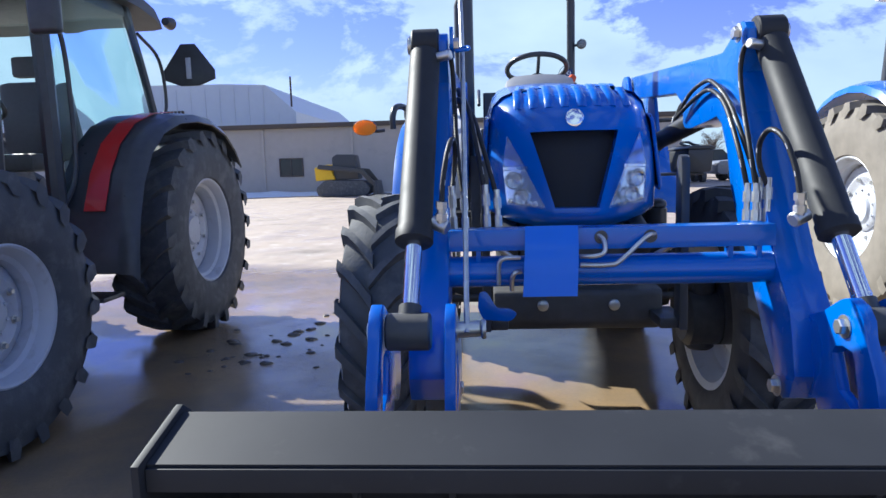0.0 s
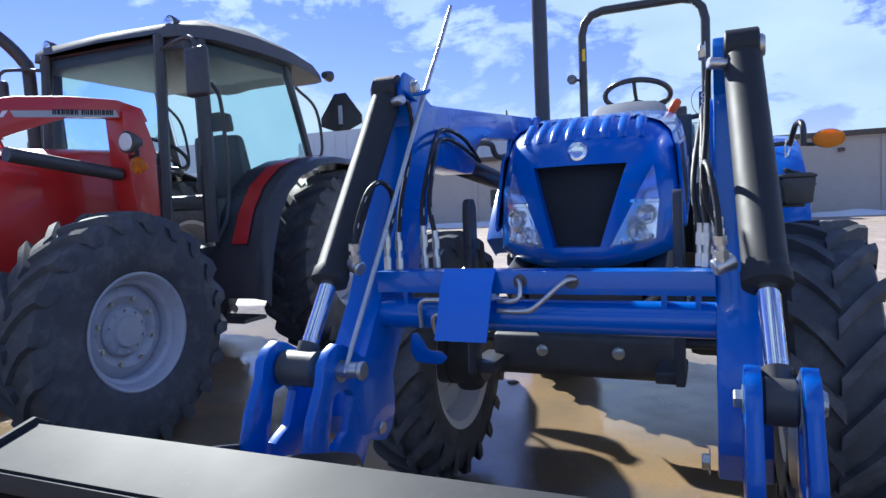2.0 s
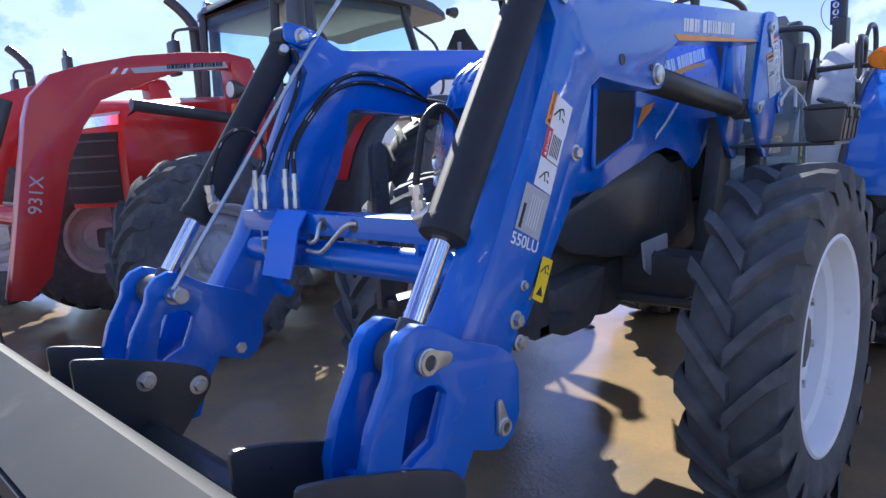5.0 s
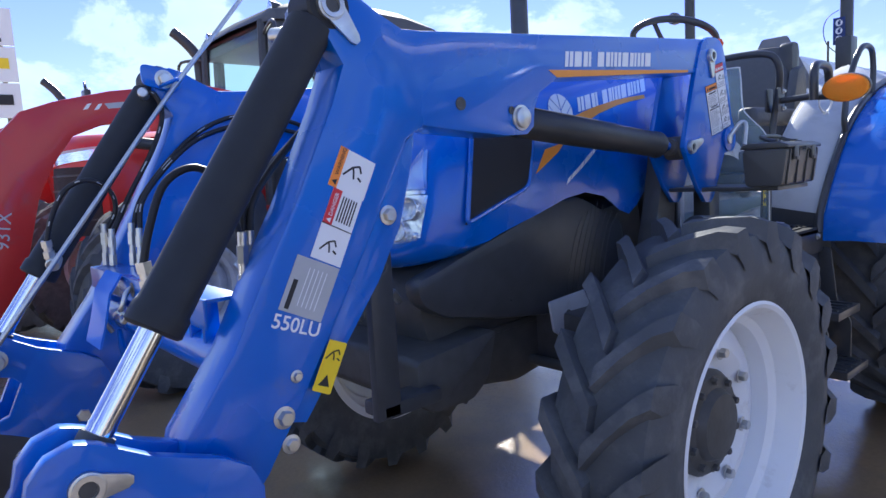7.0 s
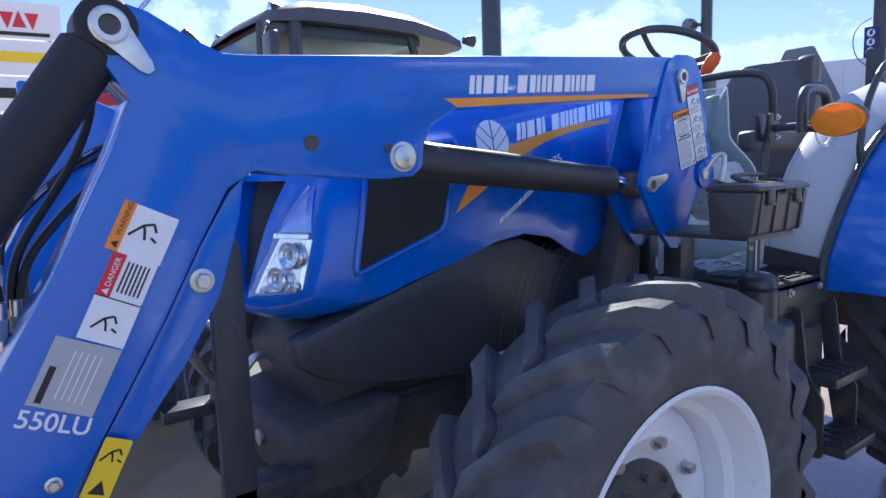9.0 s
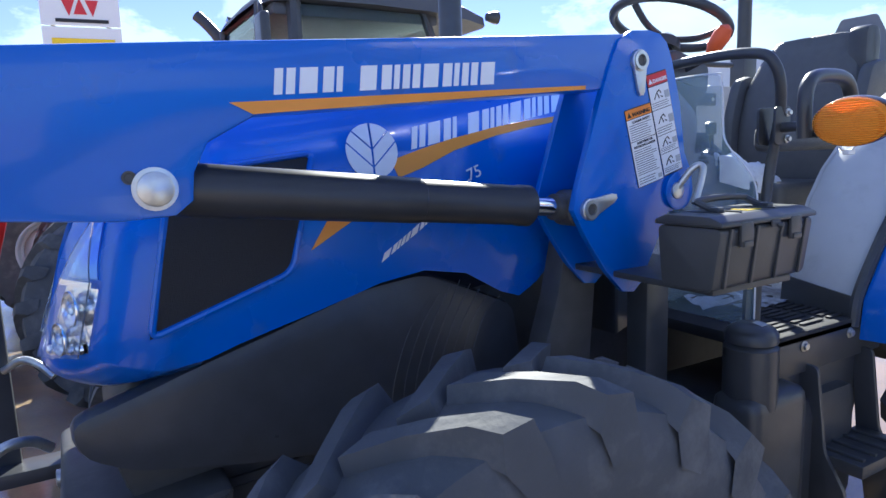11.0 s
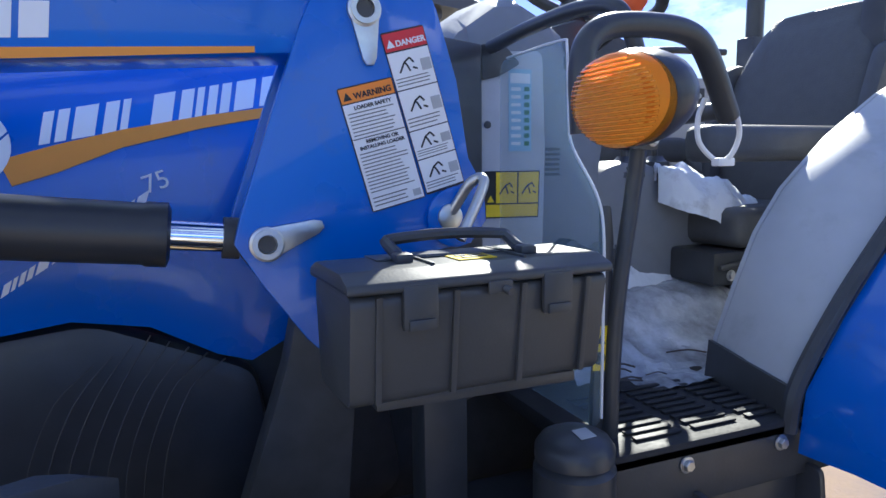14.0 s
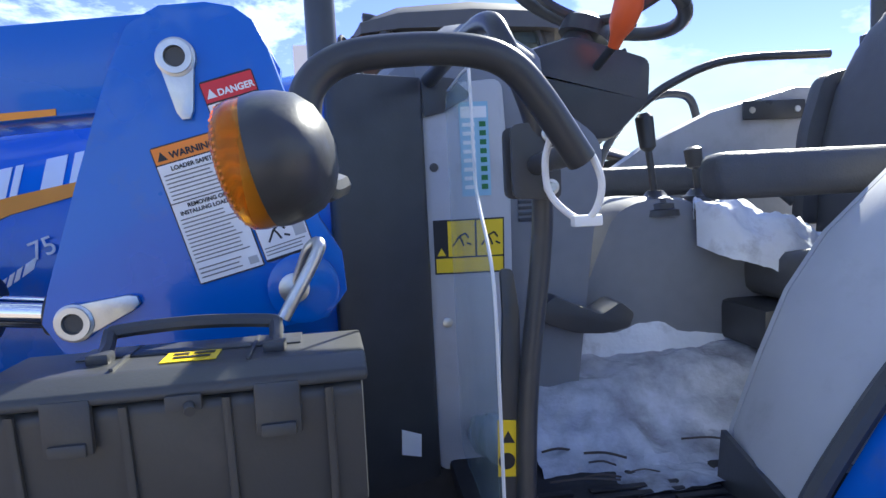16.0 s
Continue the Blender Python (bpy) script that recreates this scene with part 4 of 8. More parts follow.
hood = part("hood", bm, BLUE, tractor, "glossy blue engine hood with a rounded nose", 60)


def patch(bm, corners, fn, n=8, lift=0.004, thick=0.004):
    """A curved panel over four corners in the plane of (a, b); fn gives the point on the skin for (a, b, lift)."""
    rows = []
    for i in range(n + 1):
        t = i / n
        row = []
        for j in range(n + 1):
            s = j / n
            p = (Vector(corners[0]) * (1 - s) + Vector(corners[1]) * s) * (1 - t) + (Vector(corners[3]) * (1 - s) + Vector(corners[2]) * s) * t
            row.append(fn(p.x, p.y, lift))
        rows.append(row)
    shell(bm, rows, thick)


def on_face(x, z, lift):
    return (x, skin_y(x, z) - lift, z)


def face_patch(name, corners, mat, parent, label="", lift=0.006, thick=0.005):
    bm = B()
    patch(bm, corners, on_face, 8, lift, thick)
    return part(name, bm, mat, parent, label)


for k in (-1, 1):
    for i in range(4):
        bm = B()
        x = k * (0.028 + 0.052 * i)
        line = [(skin_y(x, z) - 0.001, z) for z in (1.425, 1.440, 1.455, 1.470, 1.485)]
        line += [(y, 1.508 + 0.135 * max(0.0, y + 0.5) - 0.018 * (abs(x) / 0.2) ** 3) for y in (-0.515, -0.48, -0.44, -0.38, -0.32, -0.26)]
        rows = []
        for j, (y, z) in enumerate(line):
            h = 0.007 * math.sin(math.pi * (j + 0.3) / (len(line) - 0.4)) ** 0.6
            up = Vector((0, -1.0, 0.35)) if j < 4 else (Vector((0, -0.6, 0.8)) if j < 6 else Vector((0, 0, 1)))
            rows.append([Vector((x + dx, y, z)) + up * hh for dx, hh in ((-0.017, -0.003), (-0.010, h), (0.010, h), (0.017, -0.003))])
        shell(bm, rows, 0.003)
        part("hood_flute", bm, BLUE, hood, "", 60)
face_patch("front_grille", [(-0.153, 1.345), (0.153, 1.345), (0.076, 1.078), (-0.076, 1.078)], GRILLE, hood, "black mesh grille set back in the nose", -0.046, 0.003)
for s in (-1, 1):
    lamp = face_patch("headlight", [(s * 0.168, 1.214), (s * 0.243, 1.212), (s * 0.232, 1.104), (s * 0.108, 1.087)], REFLECTOR, hood, "clear headlight with bright reflector", 0.002, 0.003)
    face_patch("turn_signal", [(s * 0.226, 1.328), (s * 0.229, 1.326), (s * 0.241, 1.228), (s * 0.170, 1.228)], LAMP_BLUE_REFLECTION, lamp, "clear upper lamp window with its blue reflection put into the colour", 0.003, 0.003)
    face_patch("lamp_divider", [(s * 0.164, 1.226), (s * 0.244, 1.224), (s * 0.244, 1.215), (s * 0.162, 1.216)], CHROME, lamp, "", 0.014, 0.010)
    for cx, cz, r in ((0.206, 1.178, 0.031), (0.182, 1.124, 0.029)):
        at = Vector((s * cx, skin_y(cx, cz) - 0.004, cz))
        out = Vector((s * 0.35, -1, 0.05))
        bm = B()
        lathe(bm, at, out, [(0.014, r), (0.016, r * 0.96), (0.010, r * 0.86), (0.003, r * 0.55), (0.001, r * 0.2)], 24, cap=False)
        part("reflector_bowl", bm, REFLECTOR, lamp, "", 60)
        bm = B()
        lathe(bm, at, out, [(0.0, r * 0.36), (0.012, r * 0.36), (0.016, r * 0.22), (0.017, 0.001)], 16)
        part("bulb", bm, LENS, lamp)
    for k in range(5):
        bm = B()
        a, b = 0.140 + 0.020 * k, 1.098 + 0.003 * k
        lathe(bm, (s * a, skin_y(a, b) - 0.004, b), (s * 0.3, -1, 0), [(0.0, 0.010), (0.006, 0.009), (0.010, 0.004)], 12)
        part("reflector_facet", bm, REFLECTOR, lamp)
    bm = B()
    patch(bm, [(s * 0.228, 1.332), (s * 0.245, 1.225), (s * 0.234, 1.098), (s * 0.104, 1.081)], on_face, 8, 0.019, 0.003)
    lens = part("headlight_lens", bm, LENS, lamp, "clear plastic lens")
    lens.visible_shadow = False
bm = B()
lathe(bm, (0, skin_y(0, 1.385) - 0.001, 1.385), (0, -1, 0.25), [(0, 0.031), (0.005, 0.031), (0.007, 0.027), (0.008, 0.02)], 28)
part("nose_emblem", bm, CHROME, hood, "round plain chrome badge")
# cooling ribs pressed in the crown
for i in range(7):
    x = -0.165 + i * 0.055
    bm = B()
    rows = []
    for y in (-0.47, -0.44, -0.38, -0.30, -0.24, -0.22):
        t = hood_top(y)
        h = 0.0 if y in (-0.47, -0.22) else 0.007
        rows.append([(x - 0.014, y, t - 0.010), (x - 0.008, y, t + h - 0.002), (x + 0.008, y, t + h - 0.002), (x + 0.014, y, t - 0.010)])
    strip(bm, rows)
    part("hood_rib", bm, BLUE, hood)


def on_side(y, z, lift):
    zb, zt, w = hood_low(y), hood_top(y), hood_half(y)
    t = (z - zb) / (zt - zb)
    x = w * (0.985 + 0.035 * min(1, t / 0.22)) if t < 0.22 else w * (1.02 - 0.01 * (t - 0.22) / 0.23) if t < 0.45 else w * (1.01 - 0.04 * (t - 0.45) / 0.23) if t < 0.68 else w * (0.97 - 0.07 * (t - 0.68) / 0.2)
    return x + lift, y, z


def side_patch(name, corners, mat, parent, label="", lift=0.003, thick=0.002, s=1, n=8):
    bm = B()
    patch(bm, corners, lambda y, z, l: (s * on_side(y, z, l)[0], y, z), n, lift, thick)
    return part(name, bm, mat, parent, label)


for s in (-1, 1):
    bm = B()
    poly = rounded([(-0.525, 1.395), (-0.282, 1.425), (-0.338, 1.214), (-0.580, 1.131)], [0.022, 0.016, 0.026, 0.022], 6)
    patch(bm, [(-0.527, 1.398), (-0.282, 1.425), (-0.338, 1.213), (-0.581, 1.130)], lambda y, z, l, sg=s: (sg * on_side(y, z, l)[0], y, z), 10, 0.006, 0.003)
    vent = part("side_grille", bm, GRILLE, hood, "black mesh side vent", 30)
    bm = B()
    tube(bm, [(s * on_side(p.x, p.y, 0.006)[0], p.x, p.y) for p in poly + poly[:1]], 0.0065, 8, smooth=False)
    part("vent_edge", bm, BLUE, vent, "rolled blue edge")
    # orange swoosh below the lettering, plain white letter blocks, leaf roundel
    bm = B()
    swoosh = (((-0.126, 1.405), (-0.112, 1.371)), ((-0.056, 1.426), (-0.059, 1.388)), ((0.023, 1.446), (0.021, 1.421)), ((0.129, 1.467), (0.128, 1.449)), ((0.214, 1.480), (0.213, 1.465)), ((0.330, 1.494), (0.330, 1.483)))
    rows = []
    for (a, b), (a2, b2) in zip(swoosh, swoosh[1:]):
        for f in (0.0, 0.25, 0.5, 0.75):
            rows.append([(Vector(a).lerp(Vector(a2), f)).lerp(Vector(b).lerp(Vector(b2), f), g) for g in (0.0, 0.33, 0.67, 1.0)])
    shell(bm, [[(s * on_side(p.x, p.y, 0.002)[0], p.x, p.y) for p in row] for row in rows], 0.001)
    part("orange_stripe", bm, DECAL_ORANGE, hood, "orange decal stripe")
    side_patch("orange_wedge", [(-0.255, 1.315), (-0.165, 1.335), (-0.20, 1.305), (-0.300, 1.248)], DECAL_ORANGE, hood, "orange decal wedge", 0.002, 0.001, s)


def letter_blocks(name, words_len, fn, a0, a1, b0, slope, h, mat, parent, lean=0.0):
    """A brand word as plain blocks of its size and colour. fn puts (a, b, lift) on the surface."""
    total = sum(words_len) + 0.6 * (len(words_len) - 1)
    step = (a1 - a0) / total
    a = a0
    for count in words_len:
        for i in range(count):
            bm = B()
            # one or two plain bars to a block
            for f0, f1, top in (((0.08, 0.42, 1.0), (0.56, 0.92, 1.0)), ((0.10, 0.84, 1.0),), ((0.08, 0.54, 1.0), (0.66, 0.92, 1.0)))[(i + count) % 3]:
                bm = B()
                l, r = a + step * f0, a + step * f1
                b, b2 = b0 + slope * (l - a0), b0 + slope * (r - a0)
                c = [(l + lean * top, b + h * top), (r + lean * top, b2 + h * top), (r, b2), (l, b)]
                patch(bm, c, fn, 2, 0.0012, 0.001)
                part(name, bm, mat, parent)
            a += step
        a += step * 0.6


def leaf_roundel(fn, cy, cz, r, parent):
    """A pale roundel cut by a stem and slanting veins into leaf strips."""
    def cut(poly, nx, nz, d):
        """Keep the part of a convex polygon with nx * x + nz * z >= d."""
        out = []
        for p, q in zip(poly, poly[1:] + poly[:1]):
            a, b = nx * p[0] + nz * p[1] - d, nx * q[0] + nz * q[1] - d
            if a >= 0:
                out.append(p)
            if a * b < 0:
                f = a / (a - b)
                out.append((p[0] + (q[0] - p[0]) * f, p[1] + (q[1] - p[1]) * f))
        return out
    disc = [(math.cos(2 * math.pi * i / 40), math.sin(2 * math.pi * i / 40)) for i in range(40)]
    for sg in (1, -1):
        for lo, hi in ((-1.6, -0.62), (-0.54, 0.02), (0.10, 1.6)):
            poly = cut(cut(cut(disc, sg, 0, 0.045), -sg * 0.95, 1, lo), sg * 0.95, -1, -hi)
            if len(poly) > 2:
                bm = B()
                top = [bm.verts.new(fn(cy + a * r, cz + b * r, 0.0025)) for a, b in poly]
                low = [bm.verts.new(fn(cy + a * r, cz + b * r, 0.0008)) for a, b in poly]
                bm.faces.new(top); bm.faces.new(low[::-1])
                for k in range(len(poly)):
                    bm.faces.new((low[k], low[(k + 1) % len(poly)], top[(k + 1) % len(poly)], top[k]))
                part("roundel_leaf", bm, DECAL_WHITE, parent)


for s in (1, -1):
    fn = (lambda sg: lambda y, z, l: (sg * on_side(y, z, l)[0], y, z))(s)
    letter_blocks("letter_block", (3, 7), fn, -0.082, 0.322, 1.424, 0.200, 0.044, DECAL_WHITE, hood, 0.008)
    leaf_roundel(fn, -0.163, 1.424, 0.053, hood)
    # model lettering that climbs along the lower edge, plain strokes
    letter_blocks("model_stroke", (10,), fn, -0.160, 0.050, 1.208, 0.66, 0.018, DECAL_WHITE, hood, 0.006)
    words("model_number", "75", (s * (on_side(0.048, 1.36, 0)[0] + 0.003), 0.048 if s > 0 else 0.110, 1.356), (0, s, s * 0.35), (0, -0.3 * s, 1), 0.026, DECAL_WHITE, hood, "white model number", 0.0006)

# dash cowl, windshield-less console
bm = B()
rows = []
for y, w, zt in ((0.525, 0.26, 1.595), (0.54, 0.255, 1.62), (0.575, 0.22, 1.65), (0.60, 0.195, 1.665), (0.66, 0.190, 1.705), (0.72, 0.185, 1.712), (0.78, 0.18, 1.685), (0.82, 0.165, 1.665)):
    rows.append([(w, y, 1.50), (w, y, zt - 0.06), (w * 0.92, y, zt - 0.022), (w * 0.7, y, zt), (0, y, zt + 0.008), (-w * 0.7, y, zt), (-w * 0.92, y, zt - 0.022), (-w, y, zt - 0.06), (-w, y, 1.50)])
strip(bm, rows)
cowl = part("dash_cowl", bm, GREY_PLASTIC, tractor, "grey moulded plastic dashboard cowl")
bm = B()
prism(bm, rounded([(0.74, 1.65), (0.90, 1.695), (1.045, 1.650), (1.040, 1.570), (0.968, 1.502), (0.80, 1.50)], 0.02, 4), -0.10, 0.11, 0.02)
pod = part("instrument_pod", bm, BLACK, tractor, "dark instrument pod under the steering wheel")
bm = B()
prism(bm, rounded([(0.56, 1.58), (0.80, 1.60), (0.93, 1.50), (0.90, 1.30), (0.86, 1.00), (0.56, 1.00)], 0.04, 4), -0.17, 0.17, 0.02)
part("console_tower", bm, GREY_PLASTIC, tractor, "grey plastic console tower")
bm = B()
box(bm, -0.222, 0.222, 0.44, 0.585, 0.96, 1.565, 0.015)
part("firewall", bm, BLACK, tractor, "black firewall panel")

for s in (1, -1):
    bm = B()
    poly = rounded([(s * 0.224, 0.455), (s * 0.312, 0.455), (s * 0.240, 0.604), (s * 0.224, 0.604)], [0, 0.02, 0.01, 0], 4)
    prism(bm, poly, 0.96, 1.602, 0.006, axis="z")
    part("cowl_side_panel", bm, BLACK, tractor, "black plastic cowl side panel")

# steering wheel
hub_p = Vector((0.012, 0.955, 1.728))
tilt = Vector((0, 0.36, 1)).normalized()
way, u, v = spin_frame(tilt)
bm = B()
ring = [hub_p + tilt * 0.06 + (u * math.cos(a) + v * math.sin(a)) * 0.172 for a in [2 * math.pi * i / 40 for i in range(41)]]
tube(bm, ring, 0.0145, 12, smooth=False)
steer = part("steering_wheel", bm, BLACK, tractor, "black three-spoke steering wheel")
bm = B()
for k in range(3):
    # one spoke towards the hood, two towards the seat
    arm_way = Matrix.Rotation(radians(120 * k), 3, tilt) @ tilt.cross(Vector((1, 0, 0))).normalized() * (-1)
    tube(bm, [hub_p + tilt * 0.01, hub_p + tilt * 0.02 + arm_way * 0.09, hub_p + tilt * 0.06 + arm_way * 0.168], 0.010, 8)
lathe(bm, hub_p - tilt * 0.02, tilt, [(0, 0.05), (0.03, 0.045), (0.045, 0.02)], 20)
part("spoke_hub", bm, BLACK, steer)
bm = B()
cyl(bm, hub_p - tilt * 0.02, hub_p - tilt * 0.12 + Vector((0, -0.05, 0)), 0.032, 16)
part("steering_column", bm, BLACK, tractor)
bm = B()
lathe(bm, (0.170, 0.945, 1.655), (0.42, 0.12, 0.62), [(0, 0.010), (0.02, 0.013), (0.04, 0.022), (0.075, 0.025), (0.098, 0.018), (0.106, 0.004)], 18)
part("shuttle_lever_knob", bm, KNOB, tractor, "orange shuttle lever knob")
bm = B()
cyl(bm, (0.04, 0.93, 1.61), (0.172, 0.945, 1.658), 0.008, 10)
part("shuttle_lever", bm, BLACK, tractor)

# exhaust stack
bm = B()
lathe(bm, (-0.385, 0.43, 1.05), (0, 0, 1), [(0, 0.030), (0.1, 0.037), (1.05, 0.037), (1.35, 0.036)], 24)
part("exhaust_pipe", bm, BLACK, tractor, "tall black exhaust pipe")

# roll bar
bm = B()
RY, RX, RC = 2.02, 0.412, -0.062
pts = [(RC + x, RY, z) for x, z in ((-RX, 0.90), (-RX, 2.40), (-RX + 0.02, 2.48), (-RX + 0.07, 2.535), (-RX + 0.15, 2.555), (RX - 0.15, 2.555), (RX - 0.07, 2.535), (RX - 0.02, 2.48), (RX, 2.40), (RX, 0.90))]
tube(bm, pts, 0.030, 10, smooth=False)
rops = part("roll_bar", bm, BLACK, tractor, "black steel roll-over hoop")
for s in (-1, 1):
    bm = B()
    box(bm, RC + s * RX - 0.036, RC + s * RX + 0.036, RY - 0.045, RY + 0.045, 1.60, 1.82, 0.006)
    part("hinge_bracket", bm, BLACK, rops)
    bm = B()
    lathe(bm, (RC + s * (RX + 0.07), RY - 0.075, 2.09), (0, 1, 0), [(0, 0.026), (0.004, 0.033), (0.035, 0.035), (0.070, 0.025), (0.078, 0.010)], 20)
    wl_ = part("work_lamp", bm, BLACK, rops, "small black work lamp")
    bm = B()
    cyl(bm, (RC + s * RX, RY, 2.085), (RC + s * (RX + 0.06), RY - 0.03, 2.09), 0.010, 10)
    part("lamp_bracket", bm, BLACK, wl_)
    bm = B()
    lathe(bm, (RC + s * (RX + 0.07), RY - 0.076, 2.09), (0, -1, 0), [(0, 0.030), (0.003, 0.024)], 20)
    part("lamp_lens", bm, LENS, wl_)

# plate with blue-white pictograms, a thin cable and yellow stickers on the posts
bm = B()
box(bm, RC + RX - 0.048, RC + RX + 0.006, RY - 0.040, RY - 0.033, 1.785, 1.915, 0.002)
plate = part("pictogram_plate", bm, DECAL_NAVY, rops, "blue plate with round white pictograms")
for k in range(3):
    bm = B()
    lathe(bm, (RC + RX - 0.021, RY - 0.0402, 1.811 + 0.039 * k), (0, -1, 0), [(0, 0.016), (0.001, 0.016)], 20)
    disc = part("pictogram", bm, DECAL_WHITE, plate)
    bm = B()
    box(bm, RC + RX - 0.026, RC + RX - 0.014, RY - 0.0422, RY - 0.0414, 1.802 + 0.039 * k, 1.818 + 0.039 * k, 0)
    box(bm, RC + RX - 0.022, RC + RX - 0.012, RY - 0.0422, RY - 0.0414, 1.8185 + 0.039 * k, 1.823 + 0.039 * k, 0)
    part("pictogram_mark", bm, DECAL_NAVY, plate)
bm = B()
tube(bm, [(RC + RX - 0.028, RY - 0.02, 1.955), (RC + RX - 0.075, RY - 0.03, 1.925), (RC + RX - 0.095, RY - 0.03, 1.870), (RC + RX - 0.080, RY - 0.03, 1.80), (RC + RX - 0.035, RY - 0.02, 1.745)], 0.0022, 6)
part("cable", bm, BLACK, rops, "thin black cable loop")
bm = B()
box(bm, RC - RX + 0.004, RC - RX + 0.026, RY - 0.0335, RY - 0.0310, 2.215, 2.30, 0)
part("post_sticker", bm, DECAL_YELLOW, rops, "yellow caution sticker")

# engine, frame and front axle
for s in (-1, 1):
    bm = B()
    prism(bm, rounded([(-0.895, 0.70), (-0.892, 1.20), (-0.885, 1.245), (-0.850, 1.252), (-0.830, 1.225), (-0.828, 0.70)], [0.0, 0.01, 0.02, 0.02, 0.02, 0.0], 4), s * 0.296, s * 0.322, 0.004)
    box(bm, min(s * 0.24, s * 0.322), max(s * 0.24, s * 0.322), -0.880, -0.700, 0.70, 0.735, 0.006)
    post_f = part("front_post", bm, BLACK, tractor, "black upright guard post beside the nose")
    bm = B()
    lathe(bm, (s * 0.3225, -0.862, 1.06), (s, 0, 0), [(0, 0.020), (0.002, 0.020), (0.0025, 0.013), (0.0005, 0.012)], 20)
    part("post_boss", bm, DARK, post_f)
    bm = B()
    tube(bm, [(s * 0.31, -0.94, 1.035), (s * 0.27, -0.90, 0.975), (s * 0.22, -0.86, 0.93)], 0.010, 10)
    part("steel_line", bm, STEEL, post_f, "bare steel hydraulic line")
    bm = B()
    tube(bm, [(s * 0.294, -0.840, 0.96), (s * 0.27, -0.80, 0.985), (s * 0.235, -0.765, 0.975), (s * 0.215, -0.74, 0.95)], 0.009, 10)
    part("hose_elbow", bm, STEEL, post_f, "plated hose elbow")
bm = B()
prism(bm, rounded([(-0.60, 1.02), (0.40, 1.14), (0.46, 0.78), (0.10, 0.66), (-0.40, 0.70), (-0.62, 0.78), (-0.66, 0.92)], 0.05, 4), -0.19, 0.19, 0.02)
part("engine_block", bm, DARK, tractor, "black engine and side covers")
for s in (-1, 1):
    bm = B()
    prism(bm, rounded([(-0.715, 0.995), (-0.62, 1.022), (-0.50, 1.06), (-0.36, 1.10), (-0.18, 1.155), (-0.04, 1.17), (0.10, 1.11), (0.19, 1.07), (0.22, 0.86), (-0.08, 0.80), (-0.42, 0.845), (-0.62, 0.885), (-0.70, 0.93)], 0.03, 3), s * 0.195, s * 0.262, 0.022)
    part("side_cover", bm, BLACK, tractor, "black engine side cover")
    # bowed slats of the fan guard
    for k in range(8):
        bm = B()
        y0 = -0.11 + k * 0.026
        tube(bm, [(s * 0.270, y0 + 0.070, 1.145 - 0.012 * abs(k - 3)), (s * 0.282, y0 + 0.018, 1.06), (s * 0.284, y0 - 0.02, 0.97), (s * 0.280, y0 - 0.035, 0.88)], 0.0013, 5)
        part("guard_wire", bm, DARK, tractor)
bm = B()
prism(bm, [(-0.52, 0.72), (-0.37, 0.665), (-0.10, 0.655), (-0.04, 0.615), (0.04, 0.605), (0.11, 0.62), (0.21, 0.66), (0.38, 0.665), (0.52, 0.72), (0.58, 0.66), (0.60, 0.50), (0.64, 0.50), (0.645, 0.70), (0.58, 0.81), (0.30, 0.83), (-0.30, 0.83), (-0.58, 0.81), (-0.645, 0.70), (-0.64, 0.50), (-0.60, 0.50), (-0.58, 0.66)], -0.20, -0.04, 0.012, axis="y")
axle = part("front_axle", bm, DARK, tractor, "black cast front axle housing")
bm = B()
prism(bm, rounded([(-0.745, 0.80), (-0.745, 0.69), (-0.70, 0.655), (-0.56, 0.655), (-0.50, 0.70), (-0.46, 0.83)], 0.02, 4), -0.285, 0.285, 0.010)
prism(bm, rounded([(-0.60, 0.80), (-0.56, 0.66), (-0.30, 0.62), (-0.06, 0.66), (-0.04, 0.82)], 0.03, 4), -0.20, 0.20, 0.02)
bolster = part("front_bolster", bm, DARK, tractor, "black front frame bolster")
for x in (-0.118, 0.122):
    bm = B()
    lathe(bm, (x, -0.746, 0.752), (0, -1, 0), [(0, 0.019), (0.008, 0.019), (0.010, 0.014)], 20)
    part("bolster_bolt", bm, STEEL, bolster)
for s in (-1, 1):
    bm = B()
    cyl(bm, (s * 0.52, FW_Y, 0.565), (s * 0.68, FW_Y, 0.565), 0.12, 24, chamfer=0.02)
    cyl(bm, (s * 0.60, FW_Y, 0.43), (s * 0.60, FW_Y, 0.74), 0.06, 20, chamfer=0.01)
    part("axle_knuckle", bm, DARK, axle)
bm = B()
cyl(bm, (-0.52, -0.23, 0.675), (0.52, -0.23, 0.675), 0.016, 14)
part("tie_rod", bm, DARK, axle)
bm = B()
box(bm, -0.17, 0.17, 0.40, 1.70, 0.58, 0.95, 0.04)
box(bm, -0.55, 0.55, 1.85, 2.18, 0.60, 0.90, 0.06)
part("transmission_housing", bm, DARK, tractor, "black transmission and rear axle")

for s in (-1, 1):
    bm = B()
    # silver colour stands for a patch of sun on the dark frame
    prism(bm, rounded([(-0.262, 0.872), (-0.075, 0.884), (-0.075, 0.745), (-0.200, 0.752), (-0.245, 0.780)], 0.010, 3), s * 0.300, s * 0.308, 0.001)
    fp = part("sunlit_frame_plate", bm, SILVER_RIM, tractor, "dark frame plate, its sunlit patch put in as silver paint")
    bm = B()
    lathe(bm, (s * 0.3082, -0.178, 0.824), (s, 0, 0), [(0, 0.012), (0.001, 0.012)], 16)
    part("plate_hole", bm, DARK, fp)

